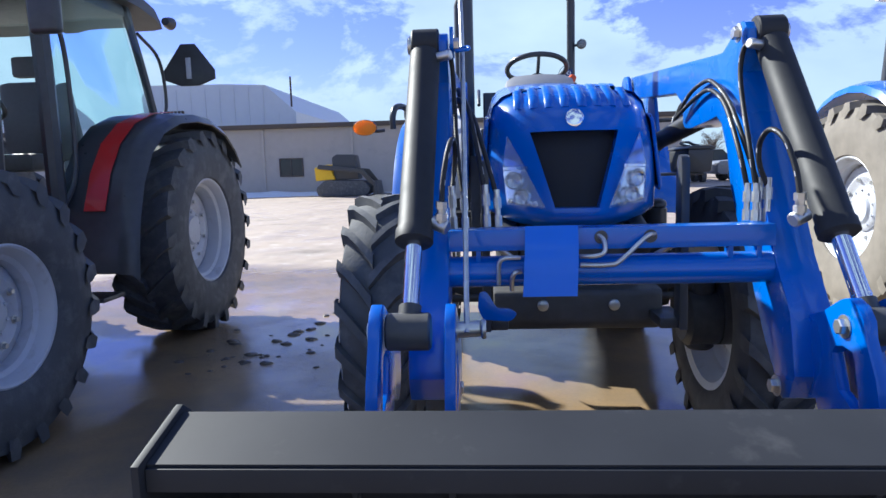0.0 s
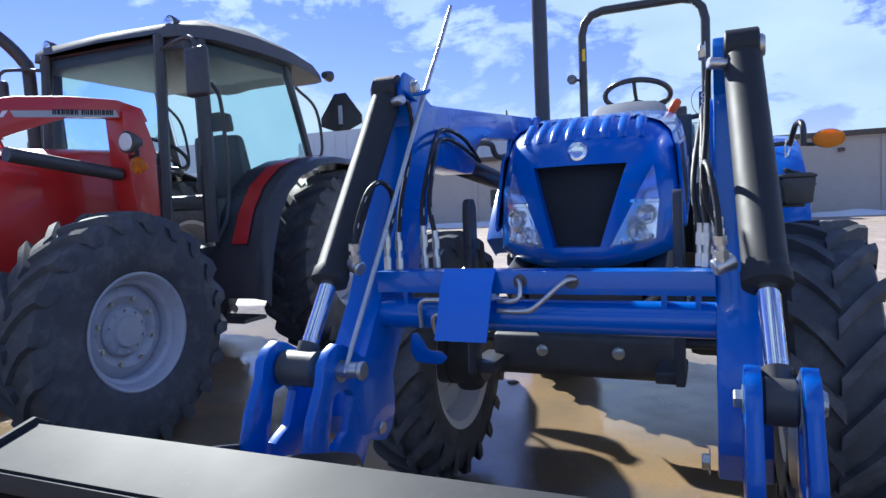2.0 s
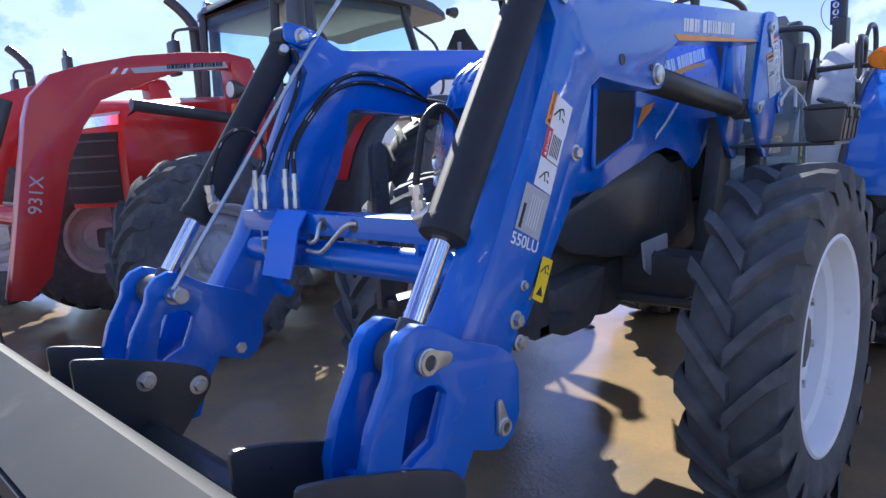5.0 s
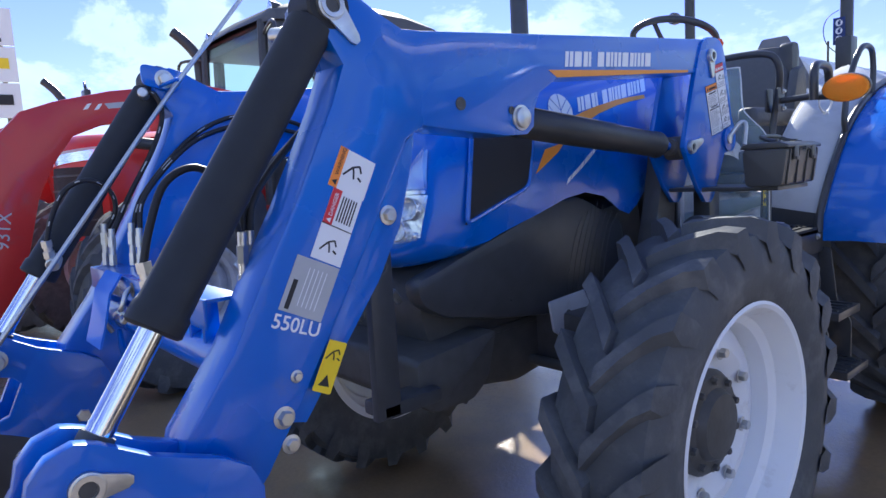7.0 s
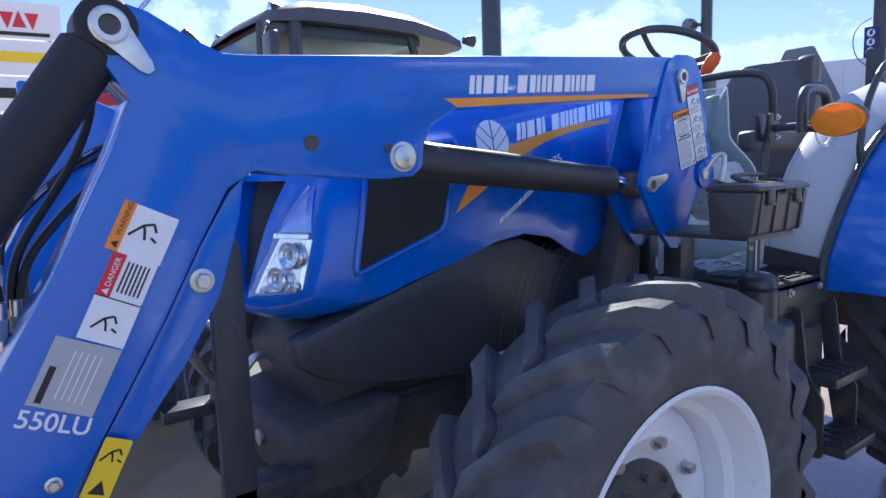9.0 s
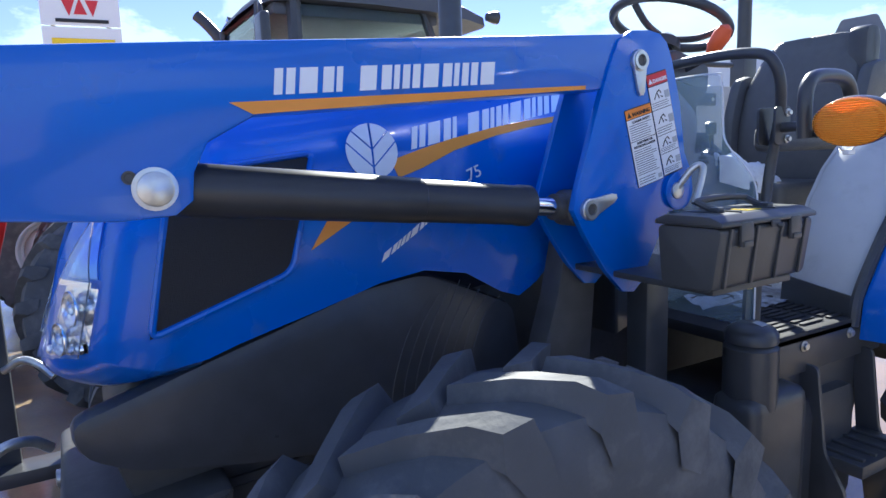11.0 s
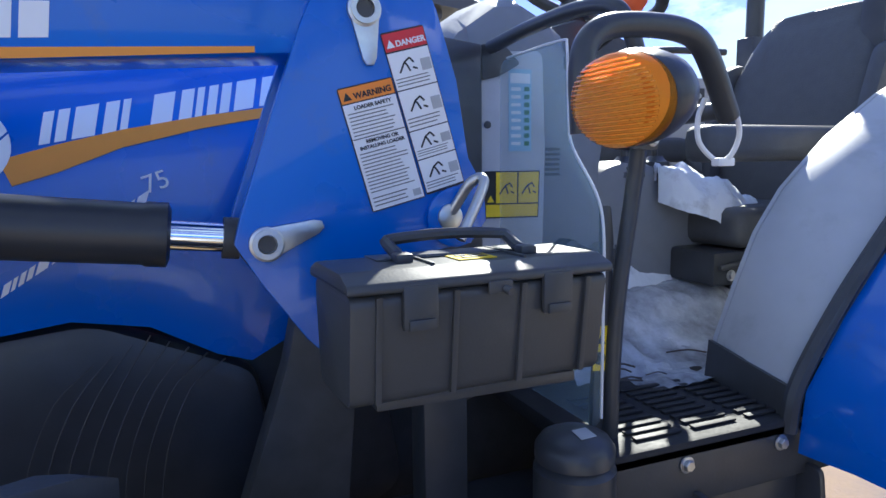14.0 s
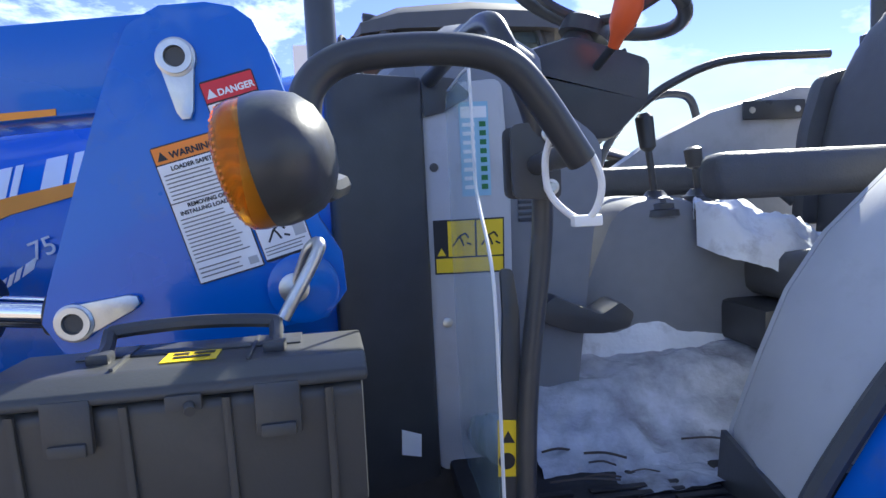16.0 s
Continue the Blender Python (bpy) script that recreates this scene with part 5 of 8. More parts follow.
# operator platform
FLOOR = 0.982
bm = B()
box(bm, -0.60, 0.60, 0.62, 1.55, FLOOR - 0.03, FLOOR, 0.008)
floor_p = part("platform_floor", bm, FLOOR_MAT, tractor, "black ribbed platform floor with wet slush")
for i in range(9):
    for y0, y1 in ((0.69, 0.775), (0.80, 0.885), (0.91, 0.985)):
        bm = B()
        x = 0.385 + 0.022 * i
        box(bm, x, x + 0.012, y0, y1, FLOOR + 0.001, FLOOR + 0.005, 0.0015)
        part("floor_rib", bm, FLOOR_MAT, floor_p)
bm = B()
box(bm, 0.565, 0.600, 0.56, 1.10, FLOOR - 0.10, FLOOR - 0.005, 0.006)
sill = part("platform_sill", bm, BLACK, tractor, "black pressed sill plate")
for y in (0.60, 0.76, 0.95, 1.06):
    bm = B()
    hexbolt(bm, (0.601, y, FLOOR - 0.035), (1, 0, 0), 0.009, 0.007)
    part("sill_bolt", bm, STEEL, sill)
bm = B()
cyl(bm, (0.60, 0.565, 0.84), (0.60, 0.565, 0.995), 0.056, 28, chamfer=0.012)
cyl(bm, (0.60, 0.565, 0.70), (0.60, 0.565, 0.84), 0.046, 24)
tank = part("fuel_filler", bm, BLACK, tractor, "black fuel filler neck")
bm = B()
lathe(bm, (0.60, 0.565, 0.995), (0, 0, 1), [(0, 0.054), (0.018, 0.054), (0.030, 0.046), (0.038, 0.03), (0.040, 0.01)], 28)
part("filler_cap", bm, BLACK, tank)
bm = B()
quad_plate(bm, [(0.630, 0.555, 1.0335), (0.628, 0.580, 1.0335), (0.605, 0.578, 1.0365), (0.606, 0.556, 1.0365)], 0.0010)
part("cap_label", bm, DECAL_GREY, tank, "pale printed cap label")
bm = B()
box(bm, 0.28, 0.62, 0.30, 0.98, 0.50, 0.83, 0.05)
box(bm, 0.545, 0.655, 0.50, 0.705, 0.56, 0.885, 0.035, segs=3)
part("fuel_tank", bm, BLACK, tractor, "black moulded fuel tank")
ladder = None
for y in (0.775, 1.010):
    bm = B()
    prism(bm, rounded([(0.575, 0.90), (0.625, 0.90), (0.650, 0.70), (0.700, 0.62), (0.700, 0.44), (0.640, 0.44), (0.600, 0.66)], 0.015, 3), y, y + 0.012, 0.002, axis="y")
    ob = part("boarding_step", bm, BLACK, ladder or tractor, "black boarding step")
    ladder = ladder or ob
for x0, z in ((0.600, 0.665), (0.630, 0.455)):
    bm = B()
    box(bm, x0, x0 + 0.13, 0.787, 1.010, z, z + 0.030, 0.004)
    part("tread", bm, BLACK, ladder, "black folded step tread")
    for k in range(4):
        bm = B()
        box(bm, x0 + 0.012, x0 + 0.118, 0.81 + 0.05 * k, 0.82 + 0.05 * k, z + 0.029, z + 0.036, 0.001)
        part("tread_rib", bm, BLACK, ladder)
bm = B()
prism(bm, rounded([(0.62, 0.90), (1.05, 0.90), (1.05, 0.80), (0.98, 0.60), (0.74, 0.52), (0.62, 0.60)], 0.03, 3), 0.50, 0.585, 0.01)
part("side_tank", bm, BLACK, tractor, "black moulded tank under the platform")

# fenders: grey inner skin, black edge, blue outer skin
for s in (-1, 1):
    outer = [(0.970, 0.955), (0.985, 1.030), (1.060, 1.140), (1.130, 1.222), (1.220, 1.315), (1.330, 1.395), (1.450, 1.458), (1.60, 1.520), (1.85, 1.575), (2.1, 1.57), (2.35, 1.50), (2.55, 1.38), (2.68, 1.22)]
    inner = [(1.004, 0.955), (1.018, 1.058), (1.062, 1.163), (1.106, 1.256), (1.168, 1.338), (1.280, 1.434), (1.420, 1.522), (1.60, 1.600), (1.85, 1.660), (2.1, 1.650), (2.35, 1.58), (2.55, 1.45), (2.68, 1.29)]
    if s < 0:
        outer, inner = [(y - 0.16, z) for y, z in outer], [(y - 0.16, z) for y, z in inner]
    bm = B()
    rows = [[(s * 0.398, yi, zi), (s * 0.412, yi, zi + 0.005), (s * 0.49, (yi + yo) / 2 - 0.006, (zi + zo) / 2 + 0.012), (s * 0.585, yo, zo)] for (yi, zi), (yo, zo) in zip(inner, outer)]
    shell(bm, rows, 0.012)
    fen = part("fender_inner", bm, LIGHT_GREY, tractor, "light grey plastic inner fender", 50)
    bm = B()
    rows = [[(s * 0.3965, y, z), (s * 0.3965, max(y, 1.25), min(z, 0.95))] for y, z in inner]
    shell(bm, rows, 0.010)
    part("fender_wall", bm, LIGHT_GREY, fen)
    bm = B()
    tube(bm, [(s * 0.597, y, z + 0.004) for y, z in outer], 0.014, 8)
    part("fender_trim", bm, BLACK, fen, "black rubber edge trim")
    bm = B()
    fy = 0.0 if s > 0 else -0.16
    rows = [[(s * 0.596, 0.972 + fy, 0.955), (s * 0.392, 1.000 + fy, 0.955)], [(s * 0.596, 0.980 + fy, 1.03), (s * 0.392, 1.010 + fy, 1.055)]]
    shell(bm, rows, 0.008)
    part("fender_foot", bm, BLACK, fen)
    bm = B()
    rows = [[(s * 0.608, y + 0.006, z - 0.004), (s * 0.70, y + 0.010, z), (s * 0.82, y + 0.018, z - 0.006), (s * 0.855, y + 0.032, z - 0.016), (s * 0.862, y + 0.065, z - 0.03)] for y, z in [(0.975, 0.930)] + outer[1:]]
    shell(bm, rows, 0.008)
    part("fender_outer", bm, BLUE, tractor, "blue painted outer fender", 50)
    bm = B()
    tube(bm, [(s * 0.61, 1.205, 1.335), (s * 0.61, 1.19, 1.40), (s * 0.61, 1.24, 1.54), (s * 0.61, 1.36, 1.665), (s * 0.61, 1.48, 1.68), (s * 0.61, 1.52, 1.62), (s * 0.61, 1.52, 1.50)], 0.012, 10)
    part("fender_handle", bm, BLACK, tractor, "black grab handle on the fender")

# seat: a back that narrows and rounds towards its top, with pads at both sides
bm = B()
prof = [(1.585, 1.27), (1.592, 1.40), (1.600, 1.50), (1.625, 1.62), (1.652, 1.70), (1.672, 1.745), (1.690, 1.768)]
rows = []
for k, (y, z) in enumerate(prof):
    f = (z - 1.27) / 0.5
    w = 0.235 - 0.015 * f - 0.075 * max(0.0, (f - 0.45) / 0.55) ** 2.2
    d = 0.105 - 0.035 * f
    ring = []
    for a in range(24):
        t_ = 2 * math.pi * a / 24
        cx, cy = math.cos(t_), math.sin(t_)
        ring.append((0.02 + w * math.copysign(abs(cx) ** 0.45, cx), y + d / 2 + d / 2 * math.copysign(abs(cy) ** 0.55, cy), z))
    rows.append(ring + ring[:1])
for f, dz in ((0.94, 0.010), (0.82, 0.017), (0.4, 0.020), (0.02, 0.021)):
    last = rows[len(prof) - 1]
    cx = 0.02
    cy = sum(p[1] for p in last[:-1]) / 24
    rows.append([(cx + (p[0] - cx) * f, cy + (p[1] - cy) * f, prof[-1][1] + dz) for p in last])
strip(bm, rows)
bmesh.ops.remove_doubles(bm, verts=bm.verts[:], dist=0.0004)
seat_b = part("seat_back", bm, SEAT, tractor, "dark grey vinyl seat back", 50)
for sx in (-1, 1):
    bm = B()
    prism(bm, rounded([(1.56, 1.30), (1.575, 1.52), (1.62, 1.66), (1.70, 1.68), (1.73, 1.50), (1.69, 1.30)], 0.03, 4), 0.02 + sx * 0.215, 0.02 + sx * 0.262, 0.018)
    part("side_bolster", bm, SEAT, seat_b, "", 50)
bm = B()
prism(bm, rounded([(1.655, 1.42), (1.66, 1.775), (1.685, 1.795), (1.735, 1.79), (1.75, 1.75), (1.73, 1.42)], 0.015, 4), 0.172, 0.236, 0.012)
part("belt_housing", bm, BLACK, seat_b, "black upright seat belt housing")
# slow vehicle triangle behind the seat, its plain back seen
bm = B()
SMY = 2.10
prism(bm, rounded([(-0.095, 1.895), (0.040, 1.895), (0.185, 1.60), (-0.240, 1.60)], 0.012, 3), SMY, SMY + 0.003, 0, axis="y")
smv = part("slow_vehicle_plate", bm, GREY_PLASTIC, tractor, "grey back of a triangular slow vehicle plate")
bm = B()
box(bm, -0.045, -0.010, SMY + 0.0035, SMY + 0.012, 1.02, 1.80, 0.003)
part("plate_bracket", bm, BLACK, smv)
bm = B()
box(bm, -0.25, 0.22, 1.25, 1.60, 1.19, 1.285, 0.035, segs=3)
part("seat_cushion", bm, SEAT, tractor, "dark grey vinyl seat cushion")
bm = B()
box(bm, -0.14, 0.20, 1.20, 1.54, 1.105, 1.185, 0.014)
sus = part("seat_suspension", bm, BLACK, tractor, "black seat suspension")
bm = B()
box(bm, -0.10, 0.10, 1.30, 1.52, 0.985, 1.104, 0.012)
part("suspension_base", bm, BLACK, sus)
bm = B()
tube(bm, [(0.207, 1.21, 1.15), (0.215, 1.36, 1.165), (0.207, 1.50, 1.15)], 0.007, 8)
part("suspension_lever", bm, DARK, sus)
for y in (1.25, 1.33):
    bm = B()
    hexbolt(bm, (0.2005, y, 1.13), (1, 0, 0), 0.009, 0.006)
    part("bolt", bm, STEEL, sus)
for s in (-1, 1):
    bm = B()
    box(bm, s * 0.29 - 0.040, s * 0.29 + 0.040, 1.045, 1.54, 1.388, 1.463, 0.028, segs=3)
    cyl(bm, (s * 0.30, 1.52, 1.44), (s * 0.24, 1.58, 1.36), 0.02, 10)
    part("armrest", bm, SEAT, tractor, "dark grey armrest")


# ---- decals on the loader ----
def plate_xy(x, pts, mat, name, parent, label="", lift=0.0008):
    """A thin sticker on a face that looks towards +x: corners as (y, z)."""
    bm = B()
    prism(bm, pts, x, x + lift, 0)
    return part(name, bm, mat, parent, label)


def lerp2(c, s, t):
    """A point of a sticker: c = corners top-left, top-right, bottom-right, bottom-left in (y, z)."""
    p = (Vector(c[0]) * (1 - s) + Vector(c[1]) * s) * (1 - t) + (Vector(c[3]) * (1 - s) + Vector(c[2]) * s) * t
    return p.x, p.y


def sub_plate(c, s0, s1, t0, t1, x, mat, name, parent, label="", lift=0.0006):
    return plate_xy(x, [lerp2(c, s0, t0), lerp2(c, s1, t0), lerp2(c, s1, t1), lerp2(c, s0, t1)], mat, name, parent, label, lift)


def print_lines(c, s0, s1, t0, t1, n, x, parent, seed):
    """Unreadable small print as plain bars."""
    rnd = random.Random(seed)
    for k in range(n):
        t = t0 + (t1 - t0) * (k + 0.2) / n
        sub_plate(c, s0, s1 - rnd.random() * 0.25 * (s1 - s0), t, t + (t1 - t0) * 0.30 / n, x, PRINT_GREY, "print_line", parent)


def sticker_words(text, c, s, t, height, x, parent, mat=DECAL_BLACK, bold=0.0):
    y, z = lerp2(c, s, t)
    right = Vector((0, c[1][0] - c[0][0], c[1][1] - c[0][1]))
    up = Vector((0, c[0][0] - c[3][0], c[0][1] - c[3][1]))
    return words("lettering", text, (x, y, z), right, up, height, mat, parent, "", 0.0003, bold)


def warning_triangle(c, s, t, size, x, parent, mat=DECAL_BLACK):
    y, z = lerp2(c, s, t)
    u = (Vector(c[1]) - Vector(c[0])).normalized() * size
    v = (Vector(c[0]) - Vector(c[3])).normalized() * size
    p = Vector((y, z))
    return plate_xy(x, [p, p + u, p + u * 0.5 + v * 0.9], mat, "warning_triangle", parent, "", 0.0006)


def figure_strokes(c, s, t, size, x, parent):
    """A safety drawing as a few plain strokes."""
    y, z = lerp2(c, s, t)
    u = (Vector(c[1]) - Vector(c[0])).normalized() * size
    v = (Vector(c[0]) - Vector(c[3])).normalized() * size
    p = Vector((y, z))
    for a, b in (((-0.5, -0.38), (-0.12, 0.12)), ((-0.12, 0.12), (0.22, 0.30)), ((0.22, 0.30), (0.40, 0.02)), ((0.10, -0.38), (-0.02, -0.02)), ((-0.02, -0.02), (-0.12, 0.12)), ((0.28, -0.22), (0.52, -0.34))):
        q0, q1 = p + u * a[0] + v * a[1], p + u * b[0] + v * b[1]
        n = Vector((-(q1 - q0).y, (q1 - q0).x)).normalized() * size * 0.048
        plate_xy(x, [q0 + n, q1 + n, q1 - n, q0 - n], DECAL_BLACK, "drawing_stroke", parent, "", 0.0005)


XA = XO + 0.0008
c = [(-1.058, 1.326), (-0.985, 1.290), (-1.019, 1.222), (-1.092, 1.258)]
st = plate_xy(XA, c, DECAL_WHITE, "warning_sticker", arm_r, "white sticker with orange warning head")
sub_plate(c, 0.0, 0.22, 0, 1, XA + 0.0008, DECAL_WARN, "sticker_head", st)
cr = [c[3], c[0], c[1], c[2]]
sticker_words("WARNING", cr, 0.30, 0.165, 0.0078, XA + 0.0015, st)
warning_triangle(cr, 0.06, 0.17, 0.011, XA + 0.0015, st)
figure_strokes(c, 0.52, 0.42, 0.040, XA + 0.0008, st)
c = [(-1.080, 1.252), (-1.021, 1.223), (-1.080, 1.104), (-1.139, 1.133)]
st = plate_xy(XA, c, DECAL_WHITE, "danger_sticker", arm_r, "white sticker with red danger head")
sub_plate(c, 0.0, 0.30, 0, 0.50, XA + 0.0008, DECAL_RED, "sticker_head", st)
cr = [c[3], c[0], c[1], c[2]]
sticker_words("DANGER", cr, 0.61, 0.22, 0.0080, XA + 0.0015, st, DECAL_WHITE)
warning_triangle(cr, 0.52, 0.22, 0.010, XA + 0.0015, st, DECAL_WHITE)
sub_plate(c, 0.0, 1.0, 0.495, 0.51, XA + 0.0008, DECAL_BLACK, "sticker_rule", st)
for k in range(6):
    sub_plate(c, 0.38 + 0.09 * k, 0.42 + 0.09 * k, 0.06, 0.42, XA + 0.0008, DECAL_BLACK, "print_line", st)
figure_strokes(c, 0.45, 0.76, 0.035, XA + 0.0008, st)
c = [(-1.163, 1.140), (-1.081, 1.102), (-1.129, 1.011), (-1.209, 1.050)]
st = plate_xy(XA, c, DECAL_GREY, "rating_plate", arm_r, "silver rating plate with a dark bar")
sub_plate(c, 0.10, 0.20, 0.42, 0.95, XA + 0.0008, DECAL_BLACK, "plate_bar", st)
for k in range(5):
    sub_plate(c, 0.35 + 0.1 * k, 0.365 + 0.1 * k, 0.15, 0.85, XA + 0.0008, DECAL_WHITE, "print_line", st)
words("arm_model_number", "550LU", (XA, -1.226, 1.022), (0, 0.094, -0.038), (0, 0.038, 0.094), 0.026, DECAL_WHITE, arm_r, "white model number lettering", 0.0004, 0.0004)
c = [(-1.113, 0.977), (-1.077, 0.961), (-1.122, 0.874), (-1.158, 0.892)]
st = plate_xy(XA, rounded(c, 0.004, 3), DECAL_YELLOW, "yellow_sticker", arm_r, "yellow hazard sticker with black pictograms")
warning_triangle(c, 0.20, 0.88, 0.024, XA + 0.0008, st)
figure_strokes(c, 0.5, 0.25, 0.030, XA + 0.0008, st)
# side lettering on the boom and the orange stripe
for s in (1, -1):
    fn = (lambda sg: lambda y, z, l: (sg * (XO + l), y, z))(s)
    letter_blocks("letter_block", (3, 7), fn, -0.408, -0.020, 1.505, 0.062, 0.037, DECAL_WHITE, arm_r if s > 0 else arm_l, 0.004)
    bm = B()
    patch(bm, [(-0.468, 1.494), (0.182, 1.531), (0.182, 1.524), (-0.436, 1.478)], fn, 6, 0.0012, 0.001)
    part("orange_stripe", bm, DECAL_ORANGE, arm_r if s > 0 else arm_l, "orange decal stripe")
# stickers on the mast
XM = XO + 0.0056
c = [(0.275, 1.484), (0.346, 1.502), (0.389, 1.350), (0.317, 1.332)]
st = plate_xy(XM, rounded(c, 0.003, 2), DECAL_BLACK, "warning_sticker", mast_r, "white loader safety sticker with orange warning head")
sub_plate(c, 0.02, 0.98, 0.135, 0.99, XM + 0.0008, DECAL_WHITE, "sticker_sheet", st)
sub_plate(c, 0.02, 0.98, 0.01, 0.125, XM + 0.0008, DECAL_WARN, "sticker_head", st)
sticker_words("WARNING", c, 0.25, 0.103, 0.0074, XM + 0.0015, st, bold=0.0003)
warning_triangle(c, 0.06, 0.105, 0.011, XM + 0.0015, st)
sticker_words("LOADER SAFETY", c, 0.20, 0.185, 0.0048, XM + 0.0015, st, bold=0.0002)
print_lines(c, 0.07, 0.92, 0.20, 0.40, 7, XM + 0.0015, st, 1)
sub_plate(c, 0.02, 0.98, 0.405, 0.412, XM + 0.0015, DECAL_BLACK, "sticker_rule", st)
sticker_words("REMOVING OR", c, 0.24, 0.455, 0.0046, XM + 0.0015, st, bold=0.0002)
sticker_words("INSTALLING LOADER", c, 0.10, 0.500, 0.0045, XM + 0.0015, st, bold=0.0002)
print_lines(c, 0.07, 0.92, 0.52, 0.86, 12, XM + 0.0015, st, 2)
print_lines(c, 0.07, 0.75, 0.88, 0.975, 3, XM + 0.0015, st, 3)
sub_plate(c, 0.80, 0.94, 0.91, 0.965, XM + 0.0015, DECAL_GREY, "manual_symbol", st)
c = [(0.332, 1.553), (0.389, 1.568), (0.445, 1.367), (0.391, 1.352)]
st = plate_xy(XM, rounded(c, 0.003, 2), DECAL_BLACK, "danger_sticker", mast_r, "white sticker with red danger head and four drawings")
sub_plate(c, 0.02, 0.98, 0.01, 0.115, XM + 0.0008, DECAL_RED, "sticker_head", st)
sticker_words("DANGER", c, 0.27, 0.093, 0.0072, XM + 0.0015, st, DECAL_WHITE, 0.0003)
warning_triangle(c, 0.06, 0.095, 0.011, XM + 0.0015, st, DECAL_WHITE)
for k, (t0, t1) in enumerate(((0.125, 0.345), (0.352, 0.595), (0.602, 0.775), (0.782, 0.985))):
    sub_plate(c, 0.02, 0.98, t0, t1, XM + 0.0008, DECAL_WHITE, "sticker_sheet", st)
    figure_strokes(c, 0.40, t0 + (t1 - t0) * 0.36, 0.024, XM + 0.0015, st)
    sub_plate(c, 0.72, 0.95, t0 + (t1 - t0) * 0.30, t0 + (t1 - t0) * 0.62, XM + 0.0015, DECAL_GREY, "check_box", st)
    print_lines(c, 0.06, 0.95, t0 + (t1 - t0) * 0.68, t1 - 0.01, 3, XM + 0.0015, st, 10 + k)

# mast lock handle
for s in (1, -1):
    bm = B()
    x = s * (XO + 0.0055)
    lathe(bm, (x, 0.430, 1.322), (s, 0, 0), [(0, 0.040), (0.006, 0.040), (0.008, 0.034)], 28)
    part("lock_boss", bm, BLUE, mast_r if s > 0 else mast_l)
    bm = B()
    lathe(bm, (x + s * 0.006, 0.420, 1.323), (s, 0, 0), [(0, 0.017), (0.006, 0.017), (0.008, 0.012)], 20)
    tube(bm, [(x + s * 0.004, 0.419, 1.320), (x + s * 0.016, 0.430, 1.345), (x + s * 0.028, 0.440, 1.366), (x + s * 0.036, 0.450, 1.374), (x + s * 0.046, 0.452, 1.368), (x + s * 0.052, 0.440, 1.345), (x + s * 0.056, 0.426, 1.322), (x + s * 0.060, 0.412, 1.298)], 0.0070, 12)
    part("lock_handle", bm, STEEL, mast_r if s > 0 else mast_l, "plated steel lock handle")


# ---- operator station ----
bm = B()
prism(bm, rounded([(0.602, 1.590), (0.735, 1.600), (0.742, 1.420), (0.735, 1.10), (0.720, 0.965), (0.602, 0.965)], 0.02, 4), 0.200, 0.228, 0.006)
side_p = part("console_side_panel", bm, LIGHT_GREY, tractor, "grey plastic console side panel")
XS = 0.2288
c = [(0.612, 1.378), (0.728, 1.378), (0.725, 1.289), (0.612, 1.291)]
st = plate_xy(XS, [lerp2(c, s, t) for s, t in ((0, 0), (1, 0), (1, 1), (0, 1))], DECAL_BLACK, "yellow_sticker", side_p, "yellow boarding hazard sticker with black figures")
sub_plate(c, 0.20, 0.58, 0.03, 0.68, XS + 0.0008, DECAL_YELLOW, "sticker_sheet", st)
sub_plate(c, 0.61, 0.98, 0.03, 0.68, XS + 0.0008, DECAL_YELLOW, "sticker_sheet", st)
sub_plate(c, 0.02, 0.98, 0.71, 0.97, XS + 0.0008, DECAL_YELLOW, "sticker_sheet", st)
figure_strokes(c, 0.39, 0.36, 0.030, XS + 0.0016, st)
figure_strokes(c, 0.80, 0.36, 0.030, XS + 0.0016, st)
warning_triangle(c, 0.04, 0.66, 0.014, XS + 0.0012, st, DECAL_YELLOW)
c = [(0.662, 1.563), (0.709, 1.563), (0.709, 1.414), (0.662, 1.414)]
st = plate_xy(XS, [lerp2(c, s, t) for s, t in ((0, 0), (1, 0), (1, 1), (0, 1))], material("pale_blue_decal", (0.30, 0.52, 0.66), 0.4, vary=0.08), "instruction_sticker", side_p, "pale blue instruction sticker with plain rows")
sub_plate(c, 0.06, 0.94, 0.05, 0.17, XS + 0.0008, DECAL_WHITE, "sticker_head", st)
for k in range(8):
    sub_plate(c, 0.10, 0.52, 0.22 + 0.095 * k, 0.26 + 0.095 * k, XS + 0.0008, DECAL_WHITE, "print_line", st)
    sub_plate(c, 0.68, 0.90, 0.21 + 0.095 * k, 0.265 + 0.095 * k, XS + 0.0008, SIGN_GREEN, "green_mark", st)
# dark plate at the top corner of the panel, pale tag near its foot
bm = B()
prism(bm, rounded([(0.604, 1.604), (0.655, 1.600), (0.683, 1.572), (0.640, 1.548), (0.606, 1.540)], 0.006, 3), XS + 0.001, XS + 0.006, 0.001)
part("panel_corner", bm, BLACK, side_p, "black plate at the top corner of the panel")
bm = B()
quad_plate(bm, [(0.2735, 0.540, 1.018), (0.2590, 0.571, 1.006), (0.2580, 0.573, 1.042), (0.2730, 0.542, 1.058)], 0.001)
part("paper_tag", bm, DECAL_WHITE, tractor, "small white paper tag on the black cowl")
bm = B()
lathe(bm, (XS, 0.628, 1.212), (1, 0, 0), [(0, 0.008), (0.002, 0.008), (0.003, 0.005)], 16)
part("panel_screw", bm, STEEL, side_p)
bm = B()
